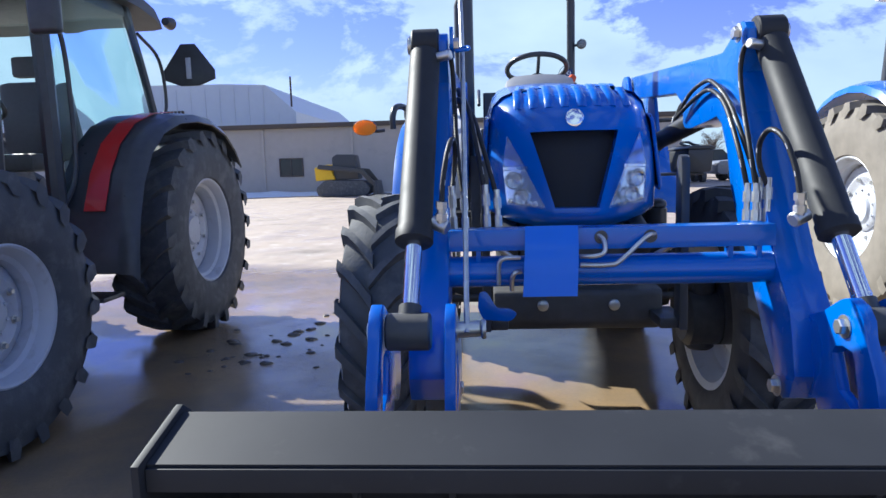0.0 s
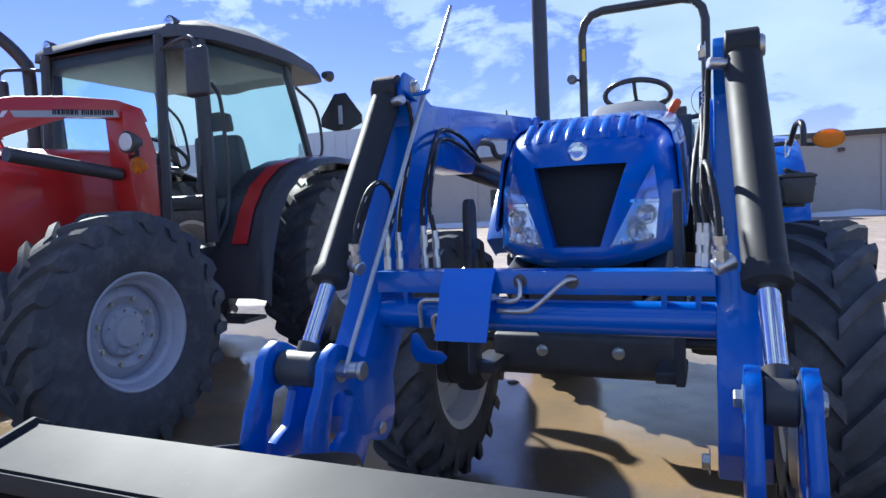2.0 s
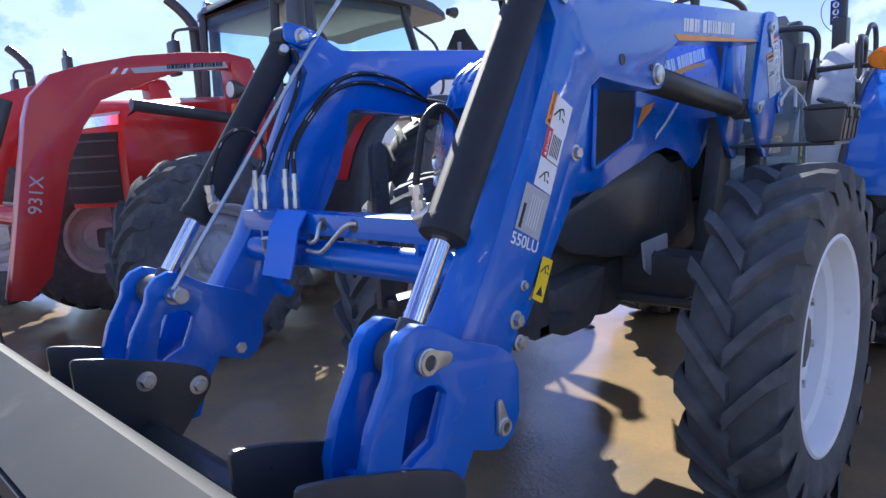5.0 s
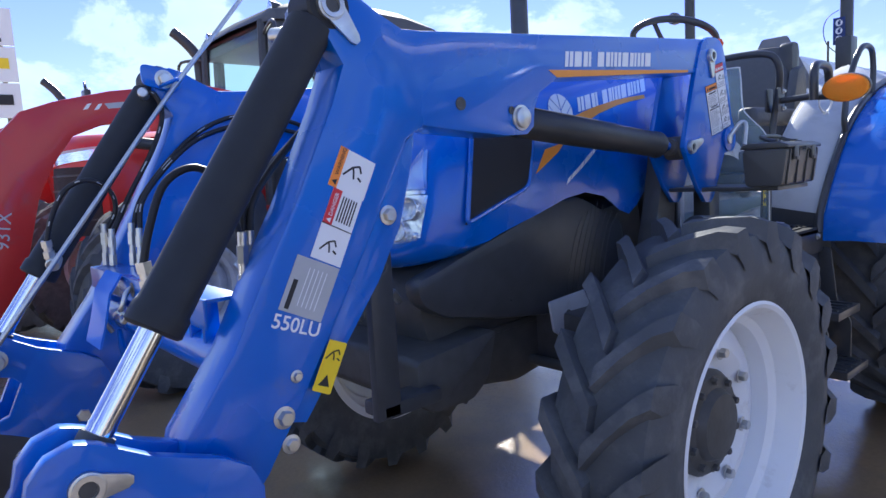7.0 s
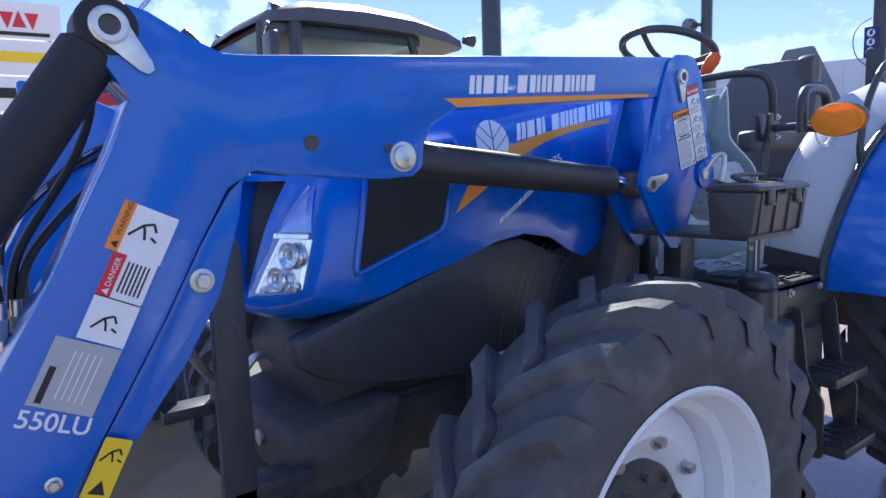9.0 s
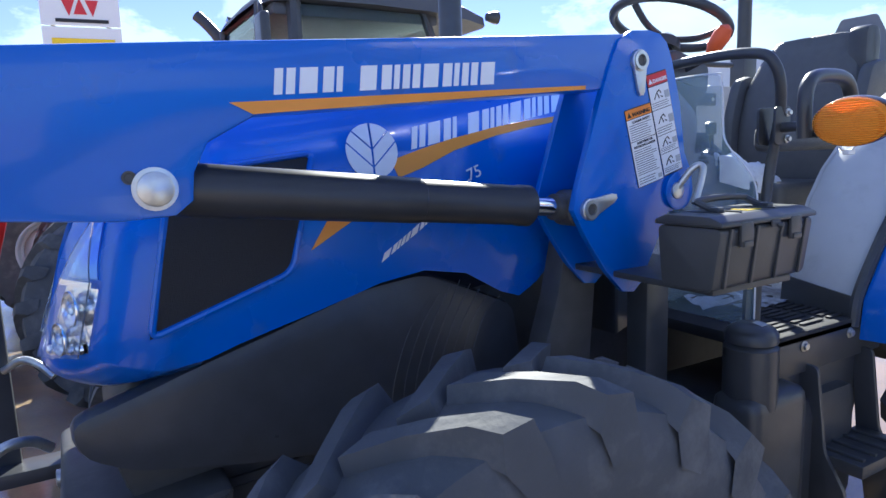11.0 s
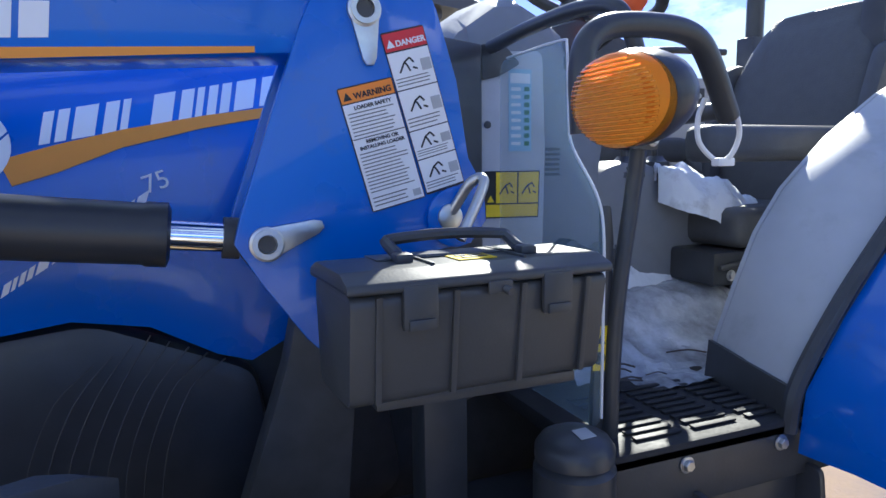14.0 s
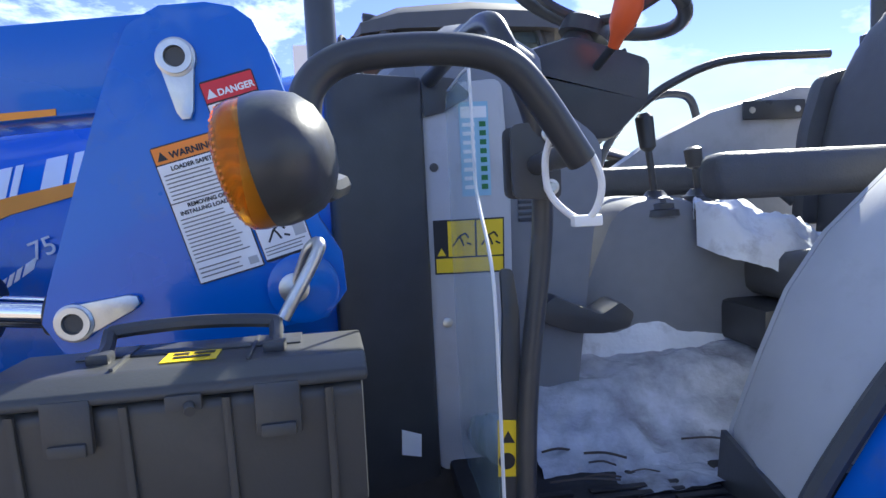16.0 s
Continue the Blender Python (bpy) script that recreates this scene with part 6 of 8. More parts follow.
lathe(bm, (XS, 0.618, 1.462), (1, 0, 0), [(0, 0.007), (0.002, 0.007), (0.003, 0.004)], 16)
part("panel_screw", bm, DARK, side_p)
for k in range(6):
    bm = B()
    box(bm, 0.1702, 0.1732, 0.767, 0.808, 1.366 + 0.010 * k, 1.372 + 0.010 * k, 0.001)
    part("vent_slot", bm, BLACK, side_p)
# clear shield, across the tractor behind the cowl
bm = B()
prism(bm, rounded([(0.235, 1.575), (0.455, 1.575), (0.460, 1.46), (0.470, 1.415), (0.535, 1.345), (0.552, 1.29), (0.552, 1.00), (0.235, 1.00)], 0.03, 4), 0.640, 0.6435, 0.001, axis="y")
shield = part("clear_shield", bm, SHIELD, tractor, "clear flexible plastic shield")
shield.visible_shadow = False
bm = B()
tube(bm, [(x, 0.6418, z) for x, z in ((0.26, 1.576), (0.43, 1.576), (0.452, 1.56), (0.459, 1.46), (0.470, 1.415), (0.530, 1.350), (0.550, 1.300), (0.553, 1.20), (0.553, 1.02))], 0.0022, 6, n=4)
part("shield_edge", bm, ZIPTIE, shield, "pale cut edge of the clear sheet")
# lump of ice frozen to the foot of the shield
bm = B()
rows = []
for i in range(15):
    a = i / 14
    row = []
    for j in range(13):
        b = 2 * math.pi * j / 12
        r = math.sin(math.pi * (0.08 + 0.86 * a)) ** 0.6 * (0.85 + 0.45 * noise.noise(Vector((a * 6, math.cos(b) * 1.2, math.sin(b) * 1.2))))
        row.append((0.15 + 0.375 * a, 0.664 + 0.020 * r * math.cos(b), 0.995 + 0.165 * a - 0.06 * a * a + 0.038 * r * math.sin(b)))
    rows.append(row)
strip(bm, rows)
part("ice_lump", bm, CLEAR_ICE, shield, "clear lump of ice", 50)

# grab hoop with clamp, grab loop, flasher lamp
bm = B()
tube(bm, [(0.535, 0.672, 0.90), (0.535, 0.672, 1.03), (0.535, 0.677, 1.15), (0.536, 0.686, 1.24), (0.538, 0.698, 1.33), (0.545, 0.702, 1.40), (0.562, 0.694, 1.48), (0.574, 0.672, 1.54), (0.570, 0.658, 1.578), (0.545, 0.651, 1.603), (0.47, 0.644, 1.613), (0.35, 0.635, 1.610), (0.25, 0.615, 1.595)], 0.0120, 14)
post = part("grab_post", bm, BLACK, tractor, "black tubular grab post bent over the shield")
bm = B()
prism(bm, rounded([(0.662, 1.410), (0.662, 1.490), (0.716, 1.492), (0.716, 1.407)], 0.01, 3), 0.528, 0.534, 0.001)
prism(bm, rounded([(0.662, 1.410), (0.662, 1.490), (0.716, 1.492), (0.716, 1.407)], 0.01, 3), 0.567, 0.573, 0.001)
part("clamp_bracket", bm, BLACK, post)
for y, z in ((0.704, 1.478), (0.704, 1.421)):
    bm = B()
    hexbolt(bm, (0.5735, y, z), (1, 0, 0), 0.006, 0.006)
    part("clamp_bolt", bm, STEEL, post)
bm = B()
tube(bm, [(0.560, 0.690, 1.445), (0.64, 0.688, 1.448), (0.722, 0.684, 1.450)], 0.011, 12)
part("cross_stub", bm, BLACK, post)
bm = B()
tube(bm, [(0.757, 0.464, 1.420), (0.757, 0.461, 1.480), (0.755, 0.469, 1.508), (0.751, 0.494, 1.525), (0.748, 0.540, 1.531), (0.745, 0.590, 1.530), (0.741, 0.622, 1.520), (0.735, 0.648, 1.494), (0.726, 0.680, 1.450), (0.724, 0.686, 1.442)], 0.0130, 14)
loop = part("grab_loop", bm, BLACK, tractor, "black tubular grab loop")
bm = B()
ztie_pts = [(0.716, 0.672, 1.466), (0.726, 0.690, 1.452), (0.726, 0.702, 1.425), (0.720, 0.700, 1.402), (0.712, 0.692, 1.391), (0.706, 0.680, 1.396), (0.702, 0.664, 1.415), (0.704, 0.660, 1.442), (0.710, 0.664, 1.464)]
tube(bm, ztie_pts, 0.0032, 8)
box(bm, 0.706, 0.718, 0.680, 0.706, 1.385, 1.395, 0.002)
part("zip_tie", bm, ZIPTIE, loop, "white nylon zip tie")
bm = B()
prism(bm, rounded([(0.653, 1.330), (0.668, 1.330), (0.674, 1.28), (0.671, 1.04), (0.675, 0.93), (0.640, 0.93), (0.641, 1.04), (0.654, 1.28)], 0.006, 3), 0.522, 0.532, 0.002)
part("flat_stay", bm, BLACK, tractor, "black flat stay")
c = [(0.642, 1.154), (0.664, 1.152), (0.661, 1.084), (0.640, 1.086)]
st = plate_xy(0.5325, [lerp2(c, s, t) for s, t in ((0, 0), (1, 0), (1, 1), (0, 1))], DECAL_YELLOW, "yellow_sticker", tractor, "small yellow caution sticker")
warning_triangle(c, 0.2, 0.40, 0.016, 0.5333, st)
bm = B()
lathe(bm, (0.5333, 0.651, 1.104), (1, 0, 0), [(0, 0.010), (0.0006, 0.010)], 18)
part("hand_mark", bm, DECAL_BLACK, st)


def flasher(x, y, z, s):
    """An oval amber lamp facing forward with its black housing."""
    bm = B()
    rows = []
    for dy, f in ((-0.004, 1.0), (0.003, 1.02), (0.014, 0.98), (0.025, 0.88), (0.034, 0.66), (0.039, 0.36), (0.041, 0.02)):
        rows.append([(x + math.cos(a) * 0.062 * f, y + 0.012 + dy, z + math.sin(a) * 0.040 * f) for a in [2 * math.pi * i / 28 for i in range(29)]])
    strip(bm, rows)
    bmesh.ops.remove_doubles(bm, verts=bm.verts[:], dist=0.0006)
    bmesh.ops.rotate(bm, cent=(x, y, z), matrix=Matrix.Rotation(radians(11), 3, "X"), verts=bm.verts[:])
    house = part("flasher_housing", bm, BLACK, tractor, "black rounded lamp housing", 50)
    bm = B()
    rows = []
    for dy, f in ((0.008, 1.0), (0.0, 1.0), (-0.006, 0.97), (-0.010, 0.86), (-0.0115, 0.75), (-0.013, 0.62), (-0.0138, 0.48), (-0.0145, 0.33), (-0.0148, 0.18), (-0.015, 0.02)):
        rows.append([(x + math.cos(a) * 0.0615 * f, y + dy + 0.0002 * math.sin(math.sin(a) * 0.04 * f * 1350), z + math.sin(a) * 0.0395 * f) for a in [2 * math.pi * i / 120 for i in range(121)]])
    strip(bm, rows)
    bmesh.ops.remove_doubles(bm, verts=bm.verts[:], dist=0.0004)
    bmesh.ops.rotate(bm, cent=(x, y, z), matrix=Matrix.Rotation(radians(11), 3, "X"), verts=bm.verts[:])
    lens = part("flasher_lens", bm, AMBER, house, "ribbed amber lens", 70)
    lens.visible_shadow = False
    # fine horizontal ribs over the lens
    depth = ((0.0, 0.015), (0.3, 0.0145), (0.6, 0.013), (0.86, 0.010), (0.97, 0.006), (1.0, 0.0))
    for k in range(-9, 10):
        dz = 0.0037 * k
        half = 0.0615 * math.sqrt(max(0.0, 0.90 - (dz / 0.0395) ** 2))
        pts = []
        for j in range(11):
            dx = half * (j / 5 - 1)
            f = math.hypot(dx / 0.0615, dz / 0.0395)
            for (f0, d0), (f1, d1) in zip(depth, depth[1:]):
                if f0 <= f <= f1:
                    pts.append((x + dx, y - (d0 + (d1 - d0) * (f - f0) / (f1 - f0)) + 0.0003, z + dz))
        bm = B()
        tube(bm, pts, 0.0009, 6, smooth=False)
        bmesh.ops.rotate(bm, cent=(x, y, z), matrix=Matrix.Rotation(radians(11), 3, "X"), verts=bm.verts[:])
        rib = part("lens_rib", bm, AMBER_RIB, house)
        rib.visible_shadow = False
    bm = B()
    rows = [[(x + math.cos(a) * 0.058 * f, y + dy, z + math.sin(a) * 0.037 * f) for a in [2 * math.pi * i / 28 for i in range(29)]] for dy, f in ((0.004, 1.0), (0.012, 0.8), (0.017, 0.45), (0.018, 0.02))]
    strip(bm, rows)
    part("flasher_reflector", bm, LAMP_BOWL, house, "bright lamp reflector", 70)
    bm = B()
    tube(bm, [(x - s * 0.030, y + 0.035, z - 0.012), (x - s * 0.055, y + 0.042, z - 0.016), (x - s * 0.098, y + 0.050, z - 0.012)], 0.009, 8)
    part("flasher_bracket", bm, BLACK, house)


flasher(0.850, 0.434, 1.442, 1)
flasher(-0.92, 0.438, 1.443, -1)
bm = B()
tube(bm, [(-0.775, 0.470, 1.435), (-0.775, 0.466, 1.500), (-0.760, 0.508, 1.550), (-0.722, 0.612, 1.550), (-0.707, 0.680, 1.486), (-0.55, 0.70, 1.445), (-0.52, 0.735, 0.93)], 0.0165, 12)
part("grab_loop", bm, BLACK, tractor, "black tubular grab loop")

# levers, pedal, tunnel
bm = B()
prism(bm, rounded([(0.90, 0.983), (0.905, 1.20), (0.98, 1.37), (1.04, 1.395), (1.12, 1.395), (1.24, 1.345), (1.50, 1.22), (1.50, 0.983)], 0.06, 5), -0.20, 0.06, 0.03)
tunnel = part("lever_tunnel", bm, GREY_PLASTIC, tractor, "grey plastic gear lever tunnel")
for x, y, h in ((0.02, 1.085, 0.17), (0.02, 1.178, 0.10)):
    bm = B()
    lathe(bm, (x, y, 1.355), (0, 0, 1), [(0, 0.052), (0.012, 0.050), (0.014, 0.044), (0.024, 0.042), (0.026, 0.036), (0.036, 0.033), (0.038, 0.026), (0.050, 0.016)], 20)
    boot = part("lever_boot", bm, BLACK, tunnel)
    bm = B()
    lathe(bm, (x, y, 1.39), (0.0, -0.12, 1), [(0, 0.007), (h * 0.55, 0.007), (h * 0.6, 0.016), (h * 0.95, 0.018), (h, 0.010)], 14)
    part("gear_lever", bm, BLACK, boot, "black gear lever with knob")
bm = B()
prism(bm, rounded([(0.78, 1.215), (0.815, 1.240), (0.850, 1.222), (0.895, 1.202), (0.930, 1.222), (0.955, 1.200), (0.945, 1.176), (0.900, 1.168), (0.850, 1.172), (0.800, 1.190)], 0.008, 3), 0.13, 0.21, 0.004)
part("pedal", bm, BLACK, tractor, "black foot pedal")
bm = B()
tube(bm, [(-0.33, 1.21, 1.61), (-0.33, 1.30, 1.67), (-0.33, 1.46, 1.725), (-0.33, 1.74, 1.735)], 0.011, 10)
part("far_grab_rail", bm, BLACK, tractor, "thin black grab rail")
bm = B()
box(bm, -0.372, -0.366, 1.52, 1.70, 1.575, 1.625, 0.004)
sw = part("switch_plate", bm, BLACK, tractor, "black switch plate")
for y in (1.545, 1.675):
    bm = B()
    lathe(bm, (-0.3655, y, 1.60), (1, 0, 0), [(0, 0.009), (0.003, 0.008)], 14)
    part("switch", bm, STEEL, sw)


# ---- tool box on its bracket beside the mast ----
toolbox = thing("tool_box", (0.68, 0.35, 1.174), "dark grey plastic tool box with a folding handle", "tool box")
TX0, TX1, TY0, TY1, TZ0, TZ1 = 0.646, 0.770, 0.210, 0.492, 1.174, 1.280
TURN = Matrix.Translation((0.68, 0.35, 0)) @ Matrix.Rotation(radians(2.8), 4, "Z") @ Matrix.Translation((-0.68, -0.35, 0))


def box_part(name, bm, mat, parent, label=""):
    bmesh.ops.transform(bm, matrix=TURN, verts=bm.verts[:])
    return part(name, bm, mat, parent, label)


bm = B()
prism(bm, rounded([(TX0 + 0.010, TZ0), (TX1 - 0.014, TZ0), (TX1, TZ1), (TX0, TZ1)], 0.012, 4), TY0 + 0.004, TY1 - 0.004, 0.004, axis="y")
body = box_part("box_body", bm, BOX_PLASTIC, toolbox, "dark grey moulded box body")
bm = B()
prism(bm, rounded([(TX0 - 0.004, TZ1 + 0.001), (TX1 + 0.005, TZ1 + 0.001), (TX1 + 0.004, TZ1 + 0.010), (TX1 - 0.020, TZ1 + 0.019), (TX0 + 0.020, TZ1 + 0.019), (TX0 - 0.003, TZ1 + 0.010)], 0.004, 3), TY0, TY1, 0.004, axis="y")
lid = box_part("lid", bm, BOX_PLASTIC, toolbox, "dark grey lid with chamfered edges")
LZ = TZ1 + 0.0185
for y in (TY0 + 0.092, TY1 - 0.090):
    bm = B()
    box(bm, TX0 + 0.020, TX1 - 0.022, y - 0.0015, y + 0.0015, LZ, LZ + 0.003, 0.0005)
    box_part("lid_rib", bm, BOX_PLASTIC, lid)
for y in (TY0 + 0.030, TY0 + 0.105, TY1 - 0.105, TY1 - 0.030):
    bm = B()
    prism(bm, [(TX1 - 0.013, TZ0 + 0.004), (TX1 - 0.008, TZ0 + 0.004), (TX1 + 0.003, TZ1 - 0.002), (TX1 - 0.001, TZ1 - 0.002)], y - 0.003, y + 0.003, 0.001, axis="y")
    box_part("body_rib", bm, BOX_PLASTIC, body)
for y in (TY0 + 0.068, TY1 - 0.068):
    bm = B()
    box(bm, TX1 - 0.001, TX1 + 0.006, y - 0.017, y + 0.017, TZ1 - 0.034, TZ1 + 0.007, 0.003)
    box(bm, TX1 + 0.004, TX1 + 0.009, y - 0.013, y + 0.013, TZ1 - 0.034, TZ1 - 0.024, 0.002)
    box_part("latch", bm, BOX_PLASTIC, toolbox, "flat plastic latch")
bm = B()
box(bm, TX1 + 0.004, TX1 + 0.008, 0.345, 0.371, TZ1 - 0.008, TZ1 + 0.004, 0.002)
cyl(bm, (TX1 + 0.008, 0.362, TZ1 - 0.004), (TX1 + 0.016, 0.364, TZ1 - 0.006), 0.004, 10)
box_part("hasp", bm, DARK, toolbox, "small dark metal hasp")
bm = B()
tube(bm, [(0.716, 0.286, LZ + 0.003), (0.700, 0.285, LZ + 0.007), (0.684, 0.282, LZ + 0.014), (0.678, 0.288, LZ + 0.018), (0.676, 0.350, LZ + 0.021), (0.677, 0.412, LZ + 0.018), (0.682, 0.419, LZ + 0.014), (0.700, 0.421, LZ + 0.006), (0.716, 0.422, LZ + 0.003)], 0.0062, 8, n=4)
for y in (0.286, 0.422):
    box(bm, 0.708, 0.726, y - 0.009, y + 0.009, LZ - 0.001, LZ + 0.009, 0.003)
part("carry_handle", bm, BLACK, toolbox, "black folding carry handle")
bm = B()
box(bm, 0.664, 0.704, 0.262, 0.440, LZ + 0.0005, LZ + 0.002, 0.0005)
box_part("handle_recess", bm, BLACK, lid)
bm = B()
quad_plate(bm, [(0.706, 0.334, LZ + 0.001), (0.738, 0.334, LZ + 0.001), (0.738, 0.376, LZ + 0.001), (0.706, 0.376, LZ + 0.001)], 0.0008)
st = box_part("yellow_sticker", bm, DECAL_YELLOW, toolbox, "small yellow caution sticker")
for x, y0, y1 in ((0.712, 0.340, 0.352), (0.712, 0.356, 0.372), (0.724, 0.342, 0.370)):
    bm = B()
    quad_plate(bm, [(x, y0, LZ + 0.0022), (x + 0.006, y0, LZ + 0.0022), (x + 0.006, y1, LZ + 0.0022), (x, y1, LZ + 0.0022)], 0.0004)
    box_part("print_line", bm, DECAL_BLACK, st)
bm = B()
box(bm, 0.36, 0.740, 0.25, 0.47, 1.160, 1.1725, 0.003)
box(bm, 0.40, 0.46, 0.40, 0.47, 0.80, 1.160, 0.006)
part("box_bracket", bm, BLACK, tractor, "black steel bracket")

# ---- slush on the platform ----
bm = B()
rows = []
for i in range(81):
    row = []
    for j in range(81):
        x, y = -0.36 + 0.78 * i / 80, 0.75 + 0.80 * j / 80
        n = noise.fractal(Vector((x * 6, y * 6, 1.7)), 1.0, 2.0, 5)
        rise = min(1.0, max(0.0, (0.34 - x) / 0.26))
        band = 0.105 * rise * rise * (3 - 2 * rise) * (1 + 0.3 * noise.noise(Vector((x * 11, y * 11, 8))))
        row.append((x, y, FLOOR - 0.003 + 0.016 * n + 0.008 * noise.noise(Vector((x * 34, y * 34, 3))) + band + 0.008 * (x < 0.33) + 0.004))
    rows.append(row)
strip(bm, rows)
snow = part("snow", bm, FLOOR_ICE, None, angle=80)
bm = B()
rnd = random.Random(5)
for k in range(9):
    p = Vector((rnd.uniform(0.10, 0.42), rnd.uniform(0.78, 1.12), FLOOR + 0.022))
    a = rnd.uniform(-0.5, 0.9)
    d = Vector((math.sin(a) * 0.4, math.cos(a), 0)) * rnd.uniform(0.015, 0.05)
    tube(bm, [p - d, p + Vector((0.008, 0.0, 0.006)), p + d + Vector((0.0, 0.006, -0.004))], rnd.uniform(0.001, 0.0022), 5, n=3)
scraps = part("leaf_scraps", bm, BARK, None)
tagged(scraps, "dark wet leaf and twig scraps on the ice", "debris", kind="stuff")
tagged(snow, "wet dirty snow lying on the platform floor", "snow", kind="stuff")
# white heap against the foot of the tunnel
bm = B()
rows = []
for i in range(44):
    a = i / 43
    y = 0.82 + 0.56 * a
    top = 0.205 * min(1.0, a / 0.10, (1 - a) / 0.28) ** 0.6 * (1 + 0.16 * noise.noise(Vector((y * 9, 2.0, 1.0))))
    foot = 0.125 + 0.035 * noise.noise(Vector((y * 12, 5.0, 2.0))) - 0.02 * a
    row = []
    for j in range(25):
        b = j / 24
        x = 0.035 + (foot - 0.035) * b
        lump = noise.fractal(Vector((x * 14, y * 14, 3.3)), 1.0, 2.0, 5)
        row.append((x, y, FLOOR - 0.012 + top * (1 - b ** 1.5) ** 1.1 + 0.012 * lump * min(1.0, top * 8)))
    rows.append(row)
strip(bm, rows)
heap = part("snow", bm, SNOW, None, angle=80)
tagged(heap, "heap of white snow against the lever tunnel", "snow", kind="stuff")
# snow sliding from the tunnel onto the seat cushion
bm = B()
rows = []
for i in range(36):
    a = i / 35
    y = 1.140 + 0.32 * a
    zc = 1.372 - 0.125 * a ** 0.9 + 0.05 * max(0.0, a - 0.7)
    wide = 0.088 * min(1.0, a / 0.22, (1 - a) / 0.2) ** 0.5 + 0.004
    high = 0.036 * min(1.0, a / 0.3, (1 - a) / 0.2) ** 0.6 + 0.003
    row = []
    for j in range(21):
        b = math.pi * j / 20
        lump = 1 + 0.5 * noise.fractal(Vector((y * 12, math.cos(b) * 1.6, 7.7)), 1.0, 2.0, 4)
        row.append((0.075 + wide * math.cos(b) * (0.8 + 0.2 * lump), y, zc - 0.025 + (0.025 + high) * math.sin(b) ** 0.7 * lump - 0.05 * max(0.0, math.cos(b)) ** 3 + 0.012 * noise.fractal(Vector((y * 22, math.cos(b) * 3, 1.2)), 1.0, 2.0, 4)))
    rows.append(row)
strip(bm, rows)
snow2 = part("snow", bm, SNOW, None, angle=88)
tagged(snow2, "patch of snow between lever tunnel and seat", "snow", kind="stuff")


# ---- red cab tractor with loader ----
def red_tractor(ox, oy, label, with_cab=True):
    """ox, oy: the middle of the frame; the wheels stand 1.1 m to each side."""
    t = thing("tractor", (ox, oy, 0), label, "tractor", "red tractors")

    def V(x, y, z):
        return (ox + x, oy + y, z)

    for s in (1, -1):
        wheel(t, "front_wheel", ox + s * 1.045, oy - 0.845, 0.650, 0.628, 0.33, 0.300, s, SILVER_RIM, SILVER_RIM, 20, dish=0.12)
        wheel(t, "rear_wheel", ox + s * 0.89, oy + 1.49, 0.795, 0.778, 0.46, 0.390, s, SILVER_RIM, SILVER_RIM, 22, dish=0.17, lug_h=0.045)
    # hood with a rounded nose
    def nose(x, z):
        back = 0.02 * max(0.0, (z - 1.30) / 0.2) + 0.10 * max(0.0, (z - 1.56) / 0.1) ** 2
        return -1.06 - 0.24 * (1 - min(1.0, abs(x) / 0.335) ** 2.2) + back

    bm = B()
    xs = [-0.335, -0.325, -0.29, -0.24, -0.18, -0.12, -0.06, 0, 0.06, 0.12, 0.18, 0.24, 0.29, 0.325, 0.335]
    rows = [[V(x, nose(x, z), z - 0.05 * (abs(x) / 0.335) ** 4 * (z > 1.5)) for x in xs] for z in (0.95, 1.10, 1.25, 1.40, 1.50, 1.56, 1.60, 1.635)]
    rows += [[V(x, min(y, nose(x, 1.635) + 0.05) if y < -0.9 else y, zt - 0.05 * (abs(x) / 0.335) ** 4) for x in xs] for y, zt in ((-0.95, 1.655), (-0.80, 1.672), (-0.4, 1.695), (0.0, 1.71), (0.12, 1.71))]
    strip(bm, rows)
    for sg in (-1, 1):
        strip(bm, [[V(sg * 0.335, y, zb), V(sg * 0.345, y, (zb + zt) / 2), V(sg * 0.335, y, zt)] for y, zb, zt in ((-1.06, 0.95, 1.45), (-1.03, 0.95, 1.53), (-0.90, 0.95, 1.605), (-0.80, 0.95, 1.622), (-0.4, 1.0, 1.645), (0.0, 1.05, 1.66), (0.12, 1.05, 1.66))])
    bmesh.ops.remove_doubles(bm, verts=bm.verts[:], dist=0.002)
    hood_red = part("hood", bm, RED, t, "glossy red engine hood with a rounded nose", 40)

    def on_nose(name, x0, x1, z0, z1, mat, label, host, lift=0.012, slope=0.0):
        bm = B()
        rows = []
        for i in range(9):
            x = x0 + (x1 - x0) * i / 8
            dz = slope * abs(x)
            rows.append([V(x, nose(x, z0 + (z1 - z0) * j / 4) - lift, z0 + (z1 - z0) * j / 4 + dz) for j in range(5)])
        shell(bm, rows, 0.006)
        return part(name, bm, mat, host, label, 50)

    grille = on_nose("front_grille", -0.315, 0.315, 0.98, 1.44, GRILLE, "black front grille", hood_red)
    for z in (1.08, 1.18, 1.28, 1.38):
        on_nose("grille_bar", -0.31, 0.31, z, z + 0.012, BLACK, "", grille, 0.018)
    for s in (1, -1):
        lamp_r = on_nose("headlight", s * 0.03, s * 0.32, 1.45, 1.515, REFLECTOR, "clear headlight", hood_red, 0.010, 0.12)
        on_nose("headlight_bezel", s * 0.03, s * 0.325, 1.517, 1.532, SILVER_RIM, "", lamp_r, 0.012, 0.12)
    bm = B()
    box(bm, ox - 0.22, ox + 0.22, oy - 1.02, oy + 0.2, 0.62, 1.0, 0.04)
    box(bm, ox - 0.90, ox + 0.90, oy - 0.915, oy - 0.775, 0.56, 0.72, 0.03)
